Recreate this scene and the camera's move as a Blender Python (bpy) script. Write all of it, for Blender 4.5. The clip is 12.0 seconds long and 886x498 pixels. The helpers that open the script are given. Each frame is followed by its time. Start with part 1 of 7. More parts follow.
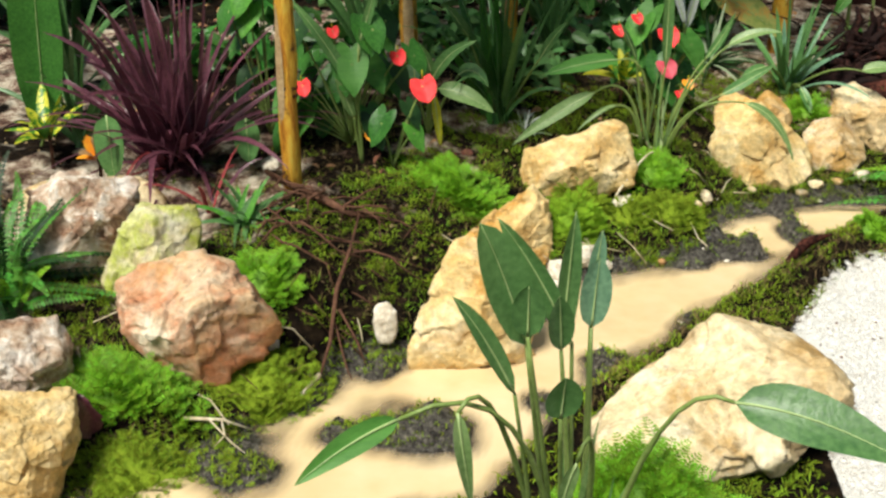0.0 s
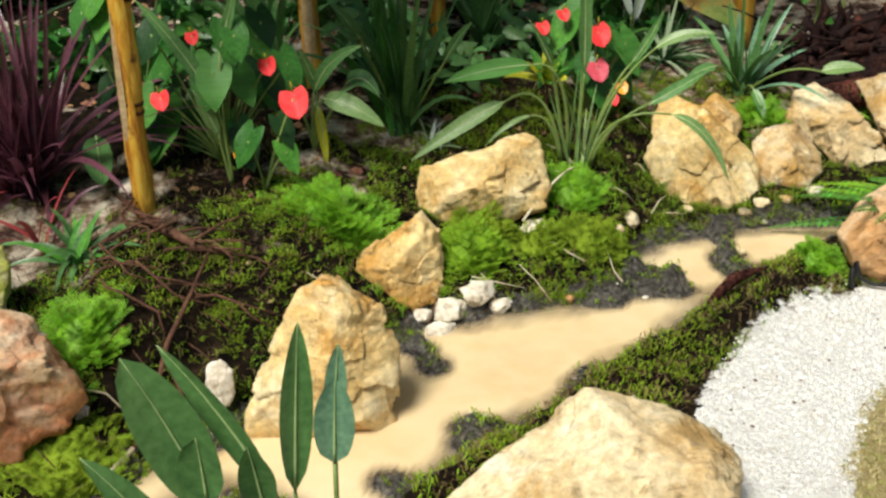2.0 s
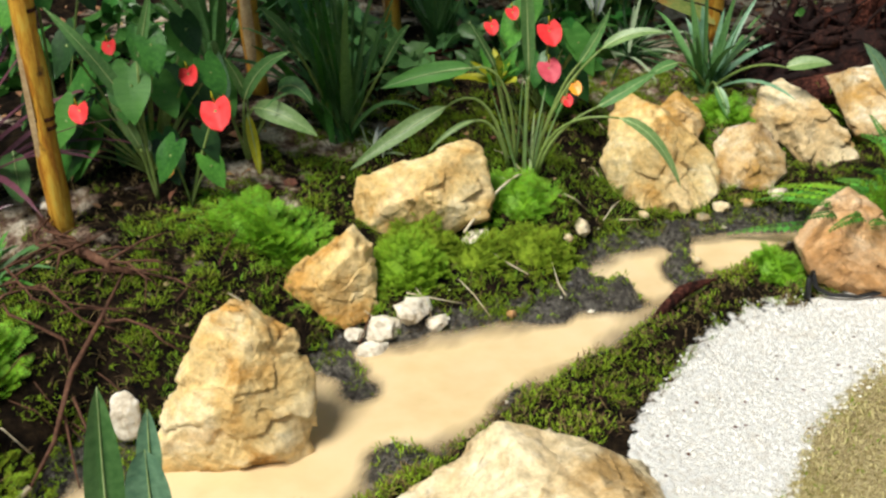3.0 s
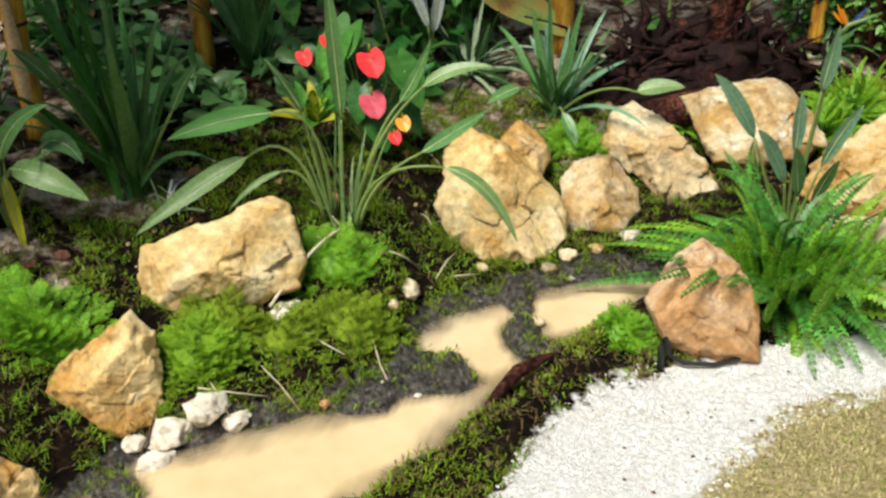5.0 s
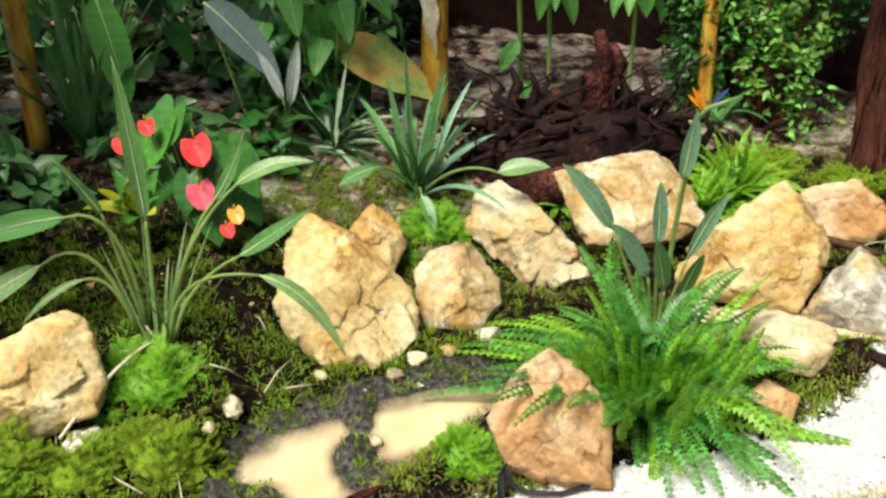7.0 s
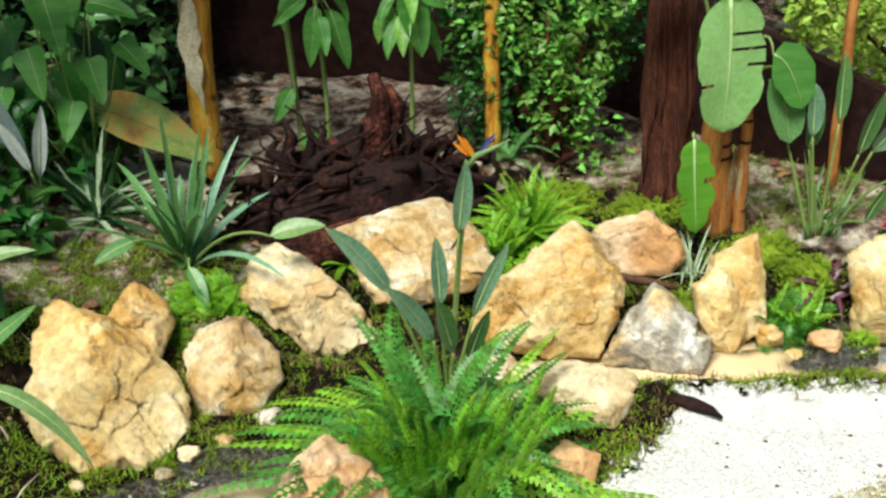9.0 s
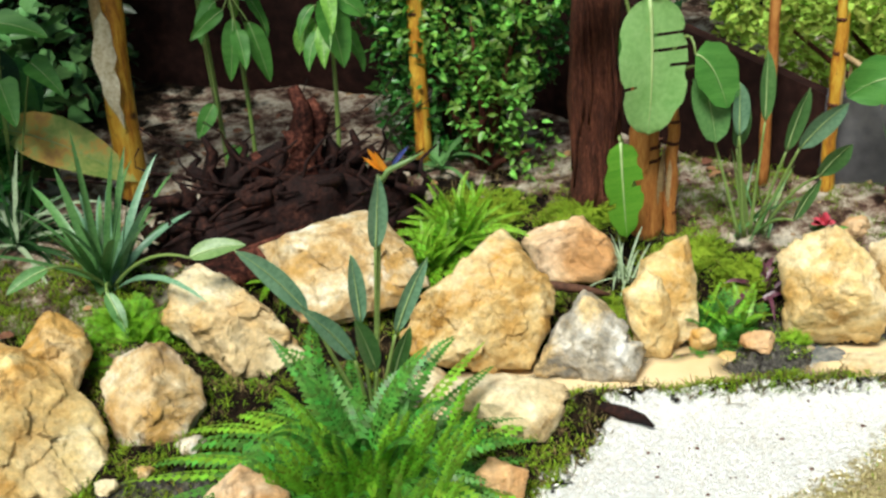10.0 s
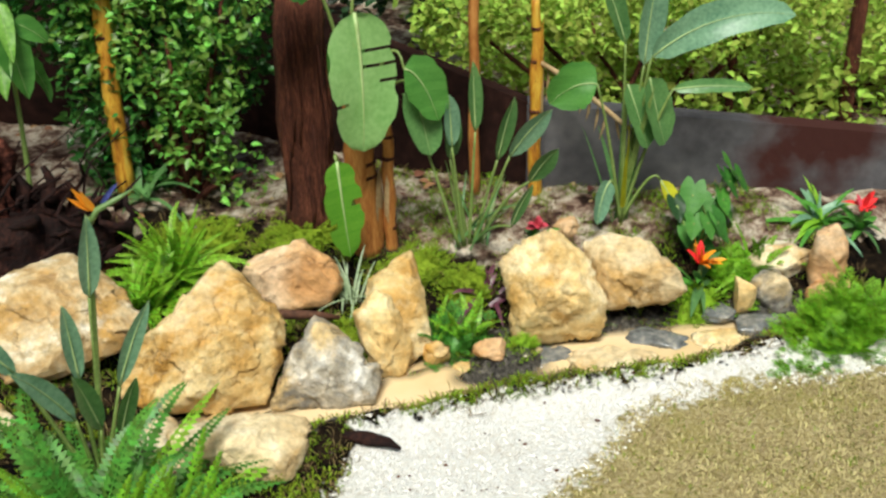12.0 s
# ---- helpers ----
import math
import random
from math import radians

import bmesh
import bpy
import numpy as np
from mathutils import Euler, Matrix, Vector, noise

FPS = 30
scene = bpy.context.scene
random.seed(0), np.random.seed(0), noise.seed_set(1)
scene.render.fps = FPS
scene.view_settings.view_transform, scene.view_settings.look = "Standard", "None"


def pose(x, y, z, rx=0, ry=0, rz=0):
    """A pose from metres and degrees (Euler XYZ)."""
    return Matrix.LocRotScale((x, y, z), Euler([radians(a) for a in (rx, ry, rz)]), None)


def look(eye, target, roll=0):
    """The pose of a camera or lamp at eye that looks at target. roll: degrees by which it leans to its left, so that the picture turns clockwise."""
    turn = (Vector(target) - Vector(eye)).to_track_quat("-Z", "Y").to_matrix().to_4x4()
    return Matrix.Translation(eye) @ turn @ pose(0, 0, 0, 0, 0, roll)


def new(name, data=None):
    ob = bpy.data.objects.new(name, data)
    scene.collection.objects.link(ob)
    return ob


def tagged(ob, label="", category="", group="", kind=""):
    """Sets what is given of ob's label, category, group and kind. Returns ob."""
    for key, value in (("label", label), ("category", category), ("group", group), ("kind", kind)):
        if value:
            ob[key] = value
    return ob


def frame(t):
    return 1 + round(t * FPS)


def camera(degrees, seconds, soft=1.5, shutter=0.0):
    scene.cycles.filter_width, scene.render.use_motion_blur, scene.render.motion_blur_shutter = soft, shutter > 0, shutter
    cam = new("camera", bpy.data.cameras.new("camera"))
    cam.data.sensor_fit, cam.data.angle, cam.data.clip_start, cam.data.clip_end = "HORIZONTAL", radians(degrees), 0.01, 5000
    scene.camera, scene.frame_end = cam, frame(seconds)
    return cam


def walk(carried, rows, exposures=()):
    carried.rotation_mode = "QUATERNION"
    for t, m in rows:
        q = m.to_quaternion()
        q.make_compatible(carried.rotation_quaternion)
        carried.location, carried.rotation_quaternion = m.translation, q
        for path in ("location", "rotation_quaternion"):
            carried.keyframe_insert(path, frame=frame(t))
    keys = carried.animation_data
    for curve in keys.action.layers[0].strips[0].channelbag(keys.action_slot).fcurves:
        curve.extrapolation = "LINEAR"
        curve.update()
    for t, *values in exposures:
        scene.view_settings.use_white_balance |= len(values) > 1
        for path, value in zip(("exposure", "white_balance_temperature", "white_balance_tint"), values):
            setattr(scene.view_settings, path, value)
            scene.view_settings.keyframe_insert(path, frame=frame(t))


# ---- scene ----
cam = camera(44.0, 12.0, soft=2.6)
PATH = [
    (0, (-0.000, 0.000, 1.769), (-0.000, 1.822, 0.944), 0.11),
    (0.5, (0.162, 0.115, 1.783), (0.082, 1.929, 0.946), 1.05),
    (1, (0.280, 0.227, 1.774), (0.169, 2.037, 0.930), -0.55),
    (1.5, (0.374, 0.388, 1.757), (0.291, 2.190, 0.893), 0.43),
    (2, (0.496, 0.548, 1.761), (0.447, 2.345, 0.886), -0.42),
    (2.5, (0.608, 0.641, 1.761), (0.558, 2.436, 0.881), -1.53),
    (2.7, (0.673, 0.682, 1.759), (0.596, 2.475, 0.875), -1.64),
    (4.3, (0.900, 1.080, 1.767), (0.870, 2.837, 0.811), -1.19),
    (4.5, (0.933, 1.159, 1.770), (0.942, 2.914, 0.811), -1.36),
    (5, (0.999, 1.305, 1.781), (1.115, 3.069, 0.844), -1.03),
    (5.5, (1.103, 1.403, 1.792), (1.213, 3.180, 0.880), -1.26),
    (6, (1.250, 1.530, 1.802), (1.262, 3.320, 0.911), -0.27),
    (6.5, (1.334, 1.603, 1.818), (1.390, 3.391, 0.925), -1.00),
    (7, (1.405, 1.672, 1.822), (1.596, 3.451, 0.928), -1.01),
    (7.5, (1.424, 1.785, 1.804), (1.799, 3.546, 0.933), -0.24),
    (7.7, (1.437, 1.813, 1.798), (1.877, 3.566, 0.942), -0.29),
    (9.5, (1.741, 1.939, 1.784), (2.229, 3.683, 0.936), -2.48),
    (10, (1.794, 1.959, 1.782), (2.332, 3.688, 0.934), -3.31),
    (10.5, (1.807, 2.004, 1.773), (2.487, 3.685, 0.927), -2.88),
    (11, (1.797, 2.055, 1.769), (2.611, 3.674, 0.923), -2.55),
    (11.5, (1.791, 2.079, 1.762), (2.726, 3.631, 0.915), -1.26),
    (12, (1.779, 2.093, 1.765), (2.805, 3.589, 0.922), -1.14),
]
walk(cam, [(t, look(eye, target, roll)) for t, eye, target, roll in PATH], [(0.0, 0.54, 6500.0, 5.0), (2.5, 0.42, 6400.0, 6.0), (5.0, 0.47, 6300.0, 7.0), (6.5, 0.74, 6350.0, 4.0), (9.5, 0.61, 6100.0, 2.0), (12.0, 0.43, 6280.0, 3.0)])

# ---------------------------------------------------------------- light
world = bpy.data.worlds.new("sky")
scene.world = world
world.use_nodes = True
wn = world.node_tree.nodes
sky = wn.new("ShaderNodeTexSky")
sky.sky_type = "NISHITA"
sky.sun_disc = False
sky.sun_elevation, sky.sun_rotation = radians(59), radians(219)
sky.air_density, sky.dust_density = 1.0, 3.0
wn["Background"].inputs["Strength"].default_value = 0.045
world.node_tree.links.new(sky.outputs[0], wn["Background"].inputs["Color"])
sun = new("sun", bpy.data.lights.new("sun", "SUN"))
sun.data.energy, sun.data.angle, sun.data.color = 3.8, radians(22), (1.0, 0.95, 0.87)
sun.matrix_world = look((-1.5, 0.5, 7.0), (1.2, 3.8, 0.0))


# ---------------------------------------------------------------- materials
def material(name, ramp, scale=8.0, fine=60.0, rough=0.7, bump=0.3, bump_scale=None, spec=0.4, metal=0.0, mix=0.5,
             random_tint=0.0, translucent=0.0, stretch=(1, 1, 1), coat=0.0, second=None, distortion=0.6):
    """A surface of two noises: a coarse one that runs through the ramp, and a fine one for grain and relief."""
    m = bpy.data.materials.new(name)
    m.use_nodes = True
    t = m.node_tree
    n, link = t.nodes, t.links
    b = n["Principled BSDF"]
    co = n.new("ShaderNodeTexCoord")
    mp = n.new("ShaderNodeMapping")
    mp.inputs["Scale"].default_value = stretch
    link.new(co.outputs["Object"], mp.inputs[0])
    a = n.new("ShaderNodeTexNoise")
    a.inputs["Scale"].default_value, a.inputs["Detail"].default_value, a.inputs["Distortion"].default_value = scale, 6, distortion
    f = n.new("ShaderNodeTexNoise")
    f.inputs["Scale"].default_value, f.inputs["Detail"].default_value = fine, 4
    link.new(mp.outputs[0], a.inputs["Vector"])
    link.new(mp.outputs[0], f.inputs["Vector"])
    add = n.new("ShaderNodeMix")
    add.data_type = "FLOAT"
    add.inputs[0].default_value = 1 - mix
    link.new(a.outputs["Fac"], add.inputs[2])
    link.new(f.outputs["Fac"], add.inputs[3])
    r = n.new("ShaderNodeValToRGB")
    els = r.color_ramp.elements
    while len(els) < len(ramp):
        els.new(0.5)
    for e, (p, c) in zip(els, ramp):
        e.position, e.color = p, (*c, 1)
    link.new(add.outputs[0], r.inputs[0])
    colour = r.outputs[0]
    if second:
        # a second, sparser layer of spots or stains: (scale, from, to, colour)
        s = n.new("ShaderNodeTexNoise")
        s.inputs["Scale"].default_value, s.inputs["Detail"].default_value = second[0], 5
        link.new(co.outputs["Object"], s.inputs["Vector"])
        sr = n.new("ShaderNodeMapRange")
        sr.inputs["From Min"].default_value, sr.inputs["From Max"].default_value = second[1], second[2]
        link.new(s.outputs["Fac"], sr.inputs[0])
        mx = n.new("ShaderNodeMix")
        mx.data_type = "RGBA"
        link.new(sr.outputs[0], mx.inputs[0])
        link.new(colour, mx.inputs[6])
        mx.inputs[7].default_value = (*second[3], 1)
        colour = mx.outputs[2]
    if random_tint:
        g = n.new("ShaderNodeNewGeometry")
        hs = n.new("ShaderNodeHueSaturation")
        v = n.new("ShaderNodeMapRange")
        v.inputs["To Min"].default_value, v.inputs["To Max"].default_value = 1 - random_tint, 1 + random_tint
        link.new(g.outputs["Random Per Island"], v.inputs[0])
        link.new(v.outputs[0], hs.inputs["Value"])
        h = n.new("ShaderNodeMapRange")
        h.inputs["To Min"].default_value, h.inputs["To Max"].default_value = 0.5 - 0.04 * random_tint, 0.5 + 0.05 * random_tint
        link.new(g.outputs["Random Per Island"], h.inputs[0])
        link.new(h.outputs[0], hs.inputs["Hue"])
        link.new(colour, hs.inputs["Color"])
        colour = hs.outputs[0]
    link.new(colour, b.inputs["Base Color"])
    b.inputs["Roughness"].default_value = rough
    b.inputs["Specular IOR Level"].default_value = spec
    b.inputs["Metallic"].default_value = metal
    b.inputs["Coat Weight"].default_value = coat
    if bump:
        bp = n.new("ShaderNodeBump")
        bp.inputs["Strength"].default_value, bp.inputs["Distance"].default_value = bump, 0.01
        src = add
        if bump_scale:
            src = n.new("ShaderNodeTexNoise")
            src.inputs["Scale"].default_value, src.inputs["Detail"].default_value = bump_scale, 6
            link.new(mp.outputs[0], src.inputs["Vector"])
        link.new(src.outputs[0], bp.inputs["Height"])
        link.new(bp.outputs[0], b.inputs["Normal"])
    if translucent:
        tr = n.new("ShaderNodeBsdfTranslucent")
        link.new(colour, tr.inputs["Color"])
        ms = n.new("ShaderNodeMixShader")
        ms.inputs[0].default_value = translucent
        link.new(b.outputs[0], ms.inputs[1])
        link.new(tr.outputs[0], ms.inputs[2])
        link.new(ms.outputs[0], n["Material Output"].inputs["Surface"])
    return m


def leafy(name, dark, light, rough=0.4, tint=0.35, translucent=0.25, scale=9.0, spec=0.5, stretch=(1, 1, 1)):
    return material(name, [(0.3, dark), (0.7, light)], scale, 90, rough, 0.15, 60, spec, random_tint=tint, translucent=translucent, stretch=stretch)


def stone(name, ramp, stain, crack, scale=4.5, bands=0.08, speck=0.35, spread=0.5):
    """Broken limestone: patches through the ramp, rust stains, thin cracks, faint bedding and pitted grain."""
    m = bpy.data.materials.new(name)
    m.use_nodes = True
    t = m.node_tree
    n, link = t.nodes, t.links
    b = n["Principled BSDF"]
    co = n.new("ShaderNodeTexCoord")
    info = n.new("ShaderNodeObjectInfo")
    shift = n.new("ShaderNodeVectorMath")
    shift.operation = "MULTIPLY_ADD"
    link.new(info.outputs["Random"], shift.inputs[0])
    shift.inputs[1].default_value = (37.0, 19.0, 53.0)
    link.new(co.outputs["Object"], shift.inputs[2])

    def tex(scale, detail=6, rough=0.6, distortion=0.0, kind="ShaderNodeTexNoise"):
        x = n.new(kind)
        x.inputs["Scale"].default_value, x.inputs["Detail"].default_value, x.inputs["Roughness"].default_value = scale, detail, rough
        if kind == "ShaderNodeTexNoise":
            x.inputs["Distortion"].default_value = distortion
        link.new(shift.outputs[0], x.inputs["Vector"])
        return x

    def remap(src, lo, hi, to_lo=0.0, to_hi=1.0):
        r = n.new("ShaderNodeMapRange")
        for key, val in (("From Min", lo), ("From Max", hi), ("To Min", to_lo), ("To Max", to_hi)):
            r.inputs[key].default_value = val
        link.new(src, r.inputs[0])
        return r.outputs[0]

    def blend(fac, a, c, mode="MIX"):
        x = n.new("ShaderNodeMix")
        x.data_type, x.blend_type = "RGBA", mode
        if isinstance(fac, float):
            x.inputs[0].default_value = fac
        else:
            link.new(fac, x.inputs[0])
        for k, val in ((6, a), (7, c)):
            if isinstance(val, tuple):
                x.inputs[k].default_value = (*val, 1)
            else:
                link.new(val, x.inputs[k])
        return x.outputs[2]
    big, fine, rust, grit = tex(scale, 10, 0.68, 0.35), tex(34, 6, 0.7), tex(scale * 0.8, 8, 0.66, 0.6), tex(120, 3, 0.6)
    ramp_node = n.new("ShaderNodeValToRGB")
    els = ramp_node.color_ramp.elements
    while len(els) < len(ramp):
        els.new(0.5)
    for e, (pos, c) in zip(els, ramp):
        e.position, e.color = pos, (*c, 1)
    link.new(big.outputs["Fac"], ramp_node.inputs[0])
    colour = blend(remap(rust.outputs["Fac"], spread, spread + 0.12), ramp_node.outputs[0], stain)
    blotch = tex(scale * 0.45, 4, 0.55, 1.2)
    colour = blend(remap(blotch.outputs["Fac"], 0.57, 0.68, 0.0, 0.42), colour, ramp[-1][1])
    colour = blend(remap(blotch.outputs["Fac"], 0.44, 0.34, 0.0, 0.6), colour, stain)
    grey = n.new("ShaderNodeCombineColor")
    for k in range(3):
        link.new(remap(fine.outputs["Fac"], 0.3, 0.7, 1 - speck, 1 + speck), grey.inputs[k])
    colour = blend(1.0, colour, grey.outputs[0], "MULTIPLY")
    warp = n.new("ShaderNodeVectorMath")
    warp.operation = "MULTIPLY_ADD"
    link.new(big.outputs["Color"], warp.inputs[0])
    warp.inputs[1].default_value = (0.35, 0.35, 0.35)
    link.new(shift.outputs[0], warp.inputs[2])
    vor = n.new("ShaderNodeTexVoronoi")
    vor.feature = "DISTANCE_TO_EDGE"
    vor.inputs["Scale"].default_value = 3.6
    link.new(warp.outputs[0], vor.inputs["Vector"])
    line = remap(vor.outputs["Distance"], 0.0, 0.022, 0.55, 0.0)
    gate = n.new("ShaderNodeMath")
    gate.operation = "MULTIPLY"
    link.new(line, gate.inputs[0])
    link.new(remap(rust.outputs["Fac"], 0.48, 0.60), gate.inputs[1])
    colour = blend(gate.outputs[0], colour, crack)
    # bedding: wavy layers of darker and lighter stone
    beds = n.new("ShaderNodeTexWave")
    beds.bands_direction = "Z"
    for key, val in (("Scale", 5.0), ("Distortion", 14.0), ("Detail", 5.0), ("Detail Scale", 1.6), ("Detail Roughness", 0.65)):
        beds.inputs[key].default_value = val
    link.new(shift.outputs[0], beds.inputs["Vector"])
    colour = blend(remap(beds.outputs["Fac"], 0.62, 0.98, 0.0, bands), colour, stain)
    colour = blend(remap(beds.outputs["Fac"], 0.30, 0.04, 0.0, bands * 0.7), colour, ramp[-1][1])
    link.new(colour, b.inputs["Base Color"])
    b.inputs["Roughness"].default_value, b.inputs["Specular IOR Level"].default_value = 0.88, 0.22
    h1 = n.new("ShaderNodeBump")
    h1.inputs["Strength"].default_value, h1.inputs["Distance"].default_value = 0.9, 0.022
    link.new(big.outputs["Fac"], h1.inputs["Height"])
    h2 = n.new("ShaderNodeBump")
    h2.inputs["Strength"].default_value, h2.inputs["Distance"].default_value = 0.75, 0.008
    link.new(fine.outputs["Fac"], h2.inputs["Height"])
    link.new(h1.outputs[0], h2.inputs["Normal"])
    h3 = n.new("ShaderNodeBump")
    h3.invert = True
    h3.inputs["Strength"].default_value, h3.inputs["Distance"].default_value = 0.6, 0.01
    link.new(gate.outputs[0], h3.inputs["Height"])
    link.new(h2.outputs[0], h3.inputs["Normal"])
    h4 = n.new("ShaderNodeBump")
    h4.inputs["Strength"].default_value, h4.inputs["Distance"].default_value = 0.4, 0.003
    link.new(grit.outputs["Fac"], h4.inputs["Height"])
    link.new(h3.outputs[0], h4.inputs["Normal"])
    h5 = n.new("ShaderNodeBump")
    h5.inputs["Strength"].default_value, h5.inputs["Distance"].default_value = 0.5, 0.02 * bands
    link.new(beds.outputs["Fac"], h5.inputs["Height"])
    link.new(h4.outputs[0], h5.inputs["Normal"])
    link.new(h5.outputs[0], b.inputs["Normal"])
    return m


ROCK_TAN = stone("tan_limestone", [(0.30, (0.40, 0.22, 0.06)), (0.42, (0.60, 0.40, 0.15)), (0.53, (0.73, 0.55, 0.255)), (0.67, (0.84, 0.73, 0.48))], (0.52, 0.28, 0.07), (0.10, 0.055, 0.02), bands=0.10)
ROCK_OCHRE = stone("ochre_limestone", [(0.30, (0.36, 0.185, 0.045)), (0.42, (0.55, 0.355, 0.125)), (0.53, (0.69, 0.51, 0.23)), (0.67, (0.82, 0.70, 0.45))], (0.47, 0.245, 0.05), (0.09, 0.04, 0.012), 3.6, bands=0.2)
ROCK_GREY = stone("grey_limestone", [(0.34, (0.09, 0.085, 0.08)), (0.45, (0.27, 0.25, 0.21)), (0.54, (0.46, 0.41, 0.32)), (0.64, (0.78, 0.74, 0.66))], (0.58, 0.42, 0.20), (0.05, 0.04, 0.03), 7, speck=0.5)
ROCK_MIX = stone("grey_and_tan_limestone", [(0.30, (0.20, 0.11, 0.045)), (0.42, (0.48, 0.31, 0.13)), (0.54, (0.62, 0.49, 0.29)), (0.67, (0.84, 0.79, 0.67))], (0.46, 0.27, 0.08), (0.06, 0.04, 0.03), 6)
ROCK_PINK = stone("salmon_limestone", [(0.30, (0.38, 0.17, 0.055)), (0.45, (0.56, 0.31, 0.13)), (0.58, (0.66, 0.44, 0.24)), (0.70, (0.76, 0.62, 0.44))], (0.46, 0.24, 0.09), (0.14, 0.06, 0.025), 4)
ROCK_PALE = stone("pale_limestone", [(0.28, (0.44, 0.29, 0.12)), (0.42, (0.62, 0.48, 0.27)), (0.56, (0.73, 0.60, 0.37)), (0.68, (0.82, 0.75, 0.58))], (0.48, 0.30, 0.11), (0.18, 0.11, 0.05), 4.5)
ROCK_RED = stone("veined_limestone", [(0.30, (0.22, 0.085, 0.025)), (0.43, (0.52, 0.30, 0.13)), (0.54, (0.62, 0.47, 0.31)), (0.68, (0.78, 0.68, 0.52))], (0.52, 0.20, 0.09), (0.12, 0.045, 0.02), 4)
ROCK_MOSSY = stone("lichened_limestone", [(0.30, (0.22, 0.14, 0.06)), (0.44, (0.46, 0.37, 0.18)), (0.58, (0.66, 0.60, 0.42)), (0.70, (0.76, 0.73, 0.62))], (0.40, 0.46, 0.05), (0.12, 0.10, 0.03), 6, spread=0.47)
ROCK_LICHEN = stone("brown_lichened_stone", [(0.32, (0.16, 0.08, 0.05)), (0.43, (0.40, 0.26, 0.17)), (0.51, (0.60, 0.48, 0.36)), (0.60, (0.84, 0.78, 0.70))], (0.30, 0.16, 0.09), (0.08, 0.04, 0.025), 11, spread=0.54)
MOSS = leafy("moss_green", (0.075, 0.125, 0.008), (0.30, 0.39, 0.03), 0.8, 0.5, 0.2, 5, 0.06)
MOSS_BROWN = leafy("moss_brown", (0.06, 0.038, 0.016), (0.25, 0.17, 0.07), 0.8, 0.5, 0.1, 5, 0.2)
BRIGHT = leafy("bright_spikemoss", (0.085, 0.225, 0.008), (0.29, 0.53, 0.026), 0.55, 0.4, 0.3, 12, 0.3)
FEATHER = leafy("feathery_moss", (0.10, 0.19, 0.012), (0.30, 0.46, 0.04), 0.7, 0.5, 0.25, 6, 0.1)
CUSHION = leafy("yellow_green_moss", (0.12, 0.24, 0.010), (0.34, 0.52, 0.03), 0.7, 0.4, 0.3, 10, 0.2)
GRASS = leafy("dry_grass", (0.31, 0.245, 0.11), (0.62, 0.52, 0.27), 0.8, 0.4, 0.2, 8, 0.2)
STREL = leafy("strelitzia_leaf", (0.06, 0.155, 0.042), (0.17, 0.33, 0.105), 0.34, 0.3, 0.22, 6, 0.35)
STREL_DARK = leafy("dark_strap_leaf", (0.032, 0.095, 0.028), (0.14, 0.27, 0.085), 0.34, 0.35, 0.2, 6, 0.35)
STREL_LIGHT = leafy("pale_midrib_leaf", (0.10, 0.20, 0.05), (0.28, 0.40, 0.15), 0.4, 0.25, 0.25, 6, 0.5)
RIB = leafy("pale_midrib", (0.30, 0.42, 0.14), (0.52, 0.64, 0.30), 0.4, 0.2, 0.1, 8, 0.4)
STEM = leafy("pale_green_stem", (0.10, 0.16, 0.03), (0.26, 0.34, 0.10), 0.45, 0.3, 0.0, 8, 0.4)
FERN = leafy("fern_green", (0.030, 0.13, 0.016), (0.17, 0.42, 0.055), 0.45, 0.45, 0.25, 7, 0.4)
FERN_DEEP = leafy("deep_fern_green", (0.024, 0.115, 0.013), (0.12, 0.33, 0.042), 0.45, 0.45, 0.2, 7, 0.4)
FERN_LIGHT = leafy("young_fern_green", (0.15, 0.36, 0.015), (0.34, 0.58, 0.05), 0.45, 0.35, 0.3, 9, 0.4)
BANANA = leafy("banana_leaf", (0.05, 0.18, 0.025), (0.15, 0.36, 0.07), 0.45, 0.3, 0.35, 4, 0.35, (1, 1, 12))


def veined_banana():
    """Banana blade: fine side veins, yellowing patches."""
    m = material("veined_banana_leaf", [(0.3, (0.17, 0.38, 0.09)), (0.55, (0.32, 0.56, 0.19)), (0.75, (0.46, 0.66, 0.30))], 5, 60, 0.45, 0.0, None, 0.35, mix=0.6,
                 translucent=0.3, second=(7, 0.64, 0.72, (0.42, 0.40, 0.08)))
    n, link = m.node_tree.nodes, m.node_tree.links
    co = n.new("ShaderNodeTexCoord")
    w = n.new("ShaderNodeTexWave")
    w.bands_direction = "Z"
    w.inputs["Scale"].default_value, w.inputs["Distortion"].default_value, w.inputs["Detail"].default_value = 55, 5.0, 3
    link.new(co.outputs["Object"], w.inputs["Vector"])
    b = n.new("ShaderNodeBump")
    b.inputs["Strength"].default_value, b.inputs["Distance"].default_value = 0.22, 0.003
    link.new(w.outputs["Fac"], b.inputs["Height"])
    link.new(b.outputs[0], n["Principled BSDF"].inputs["Normal"])
    return m


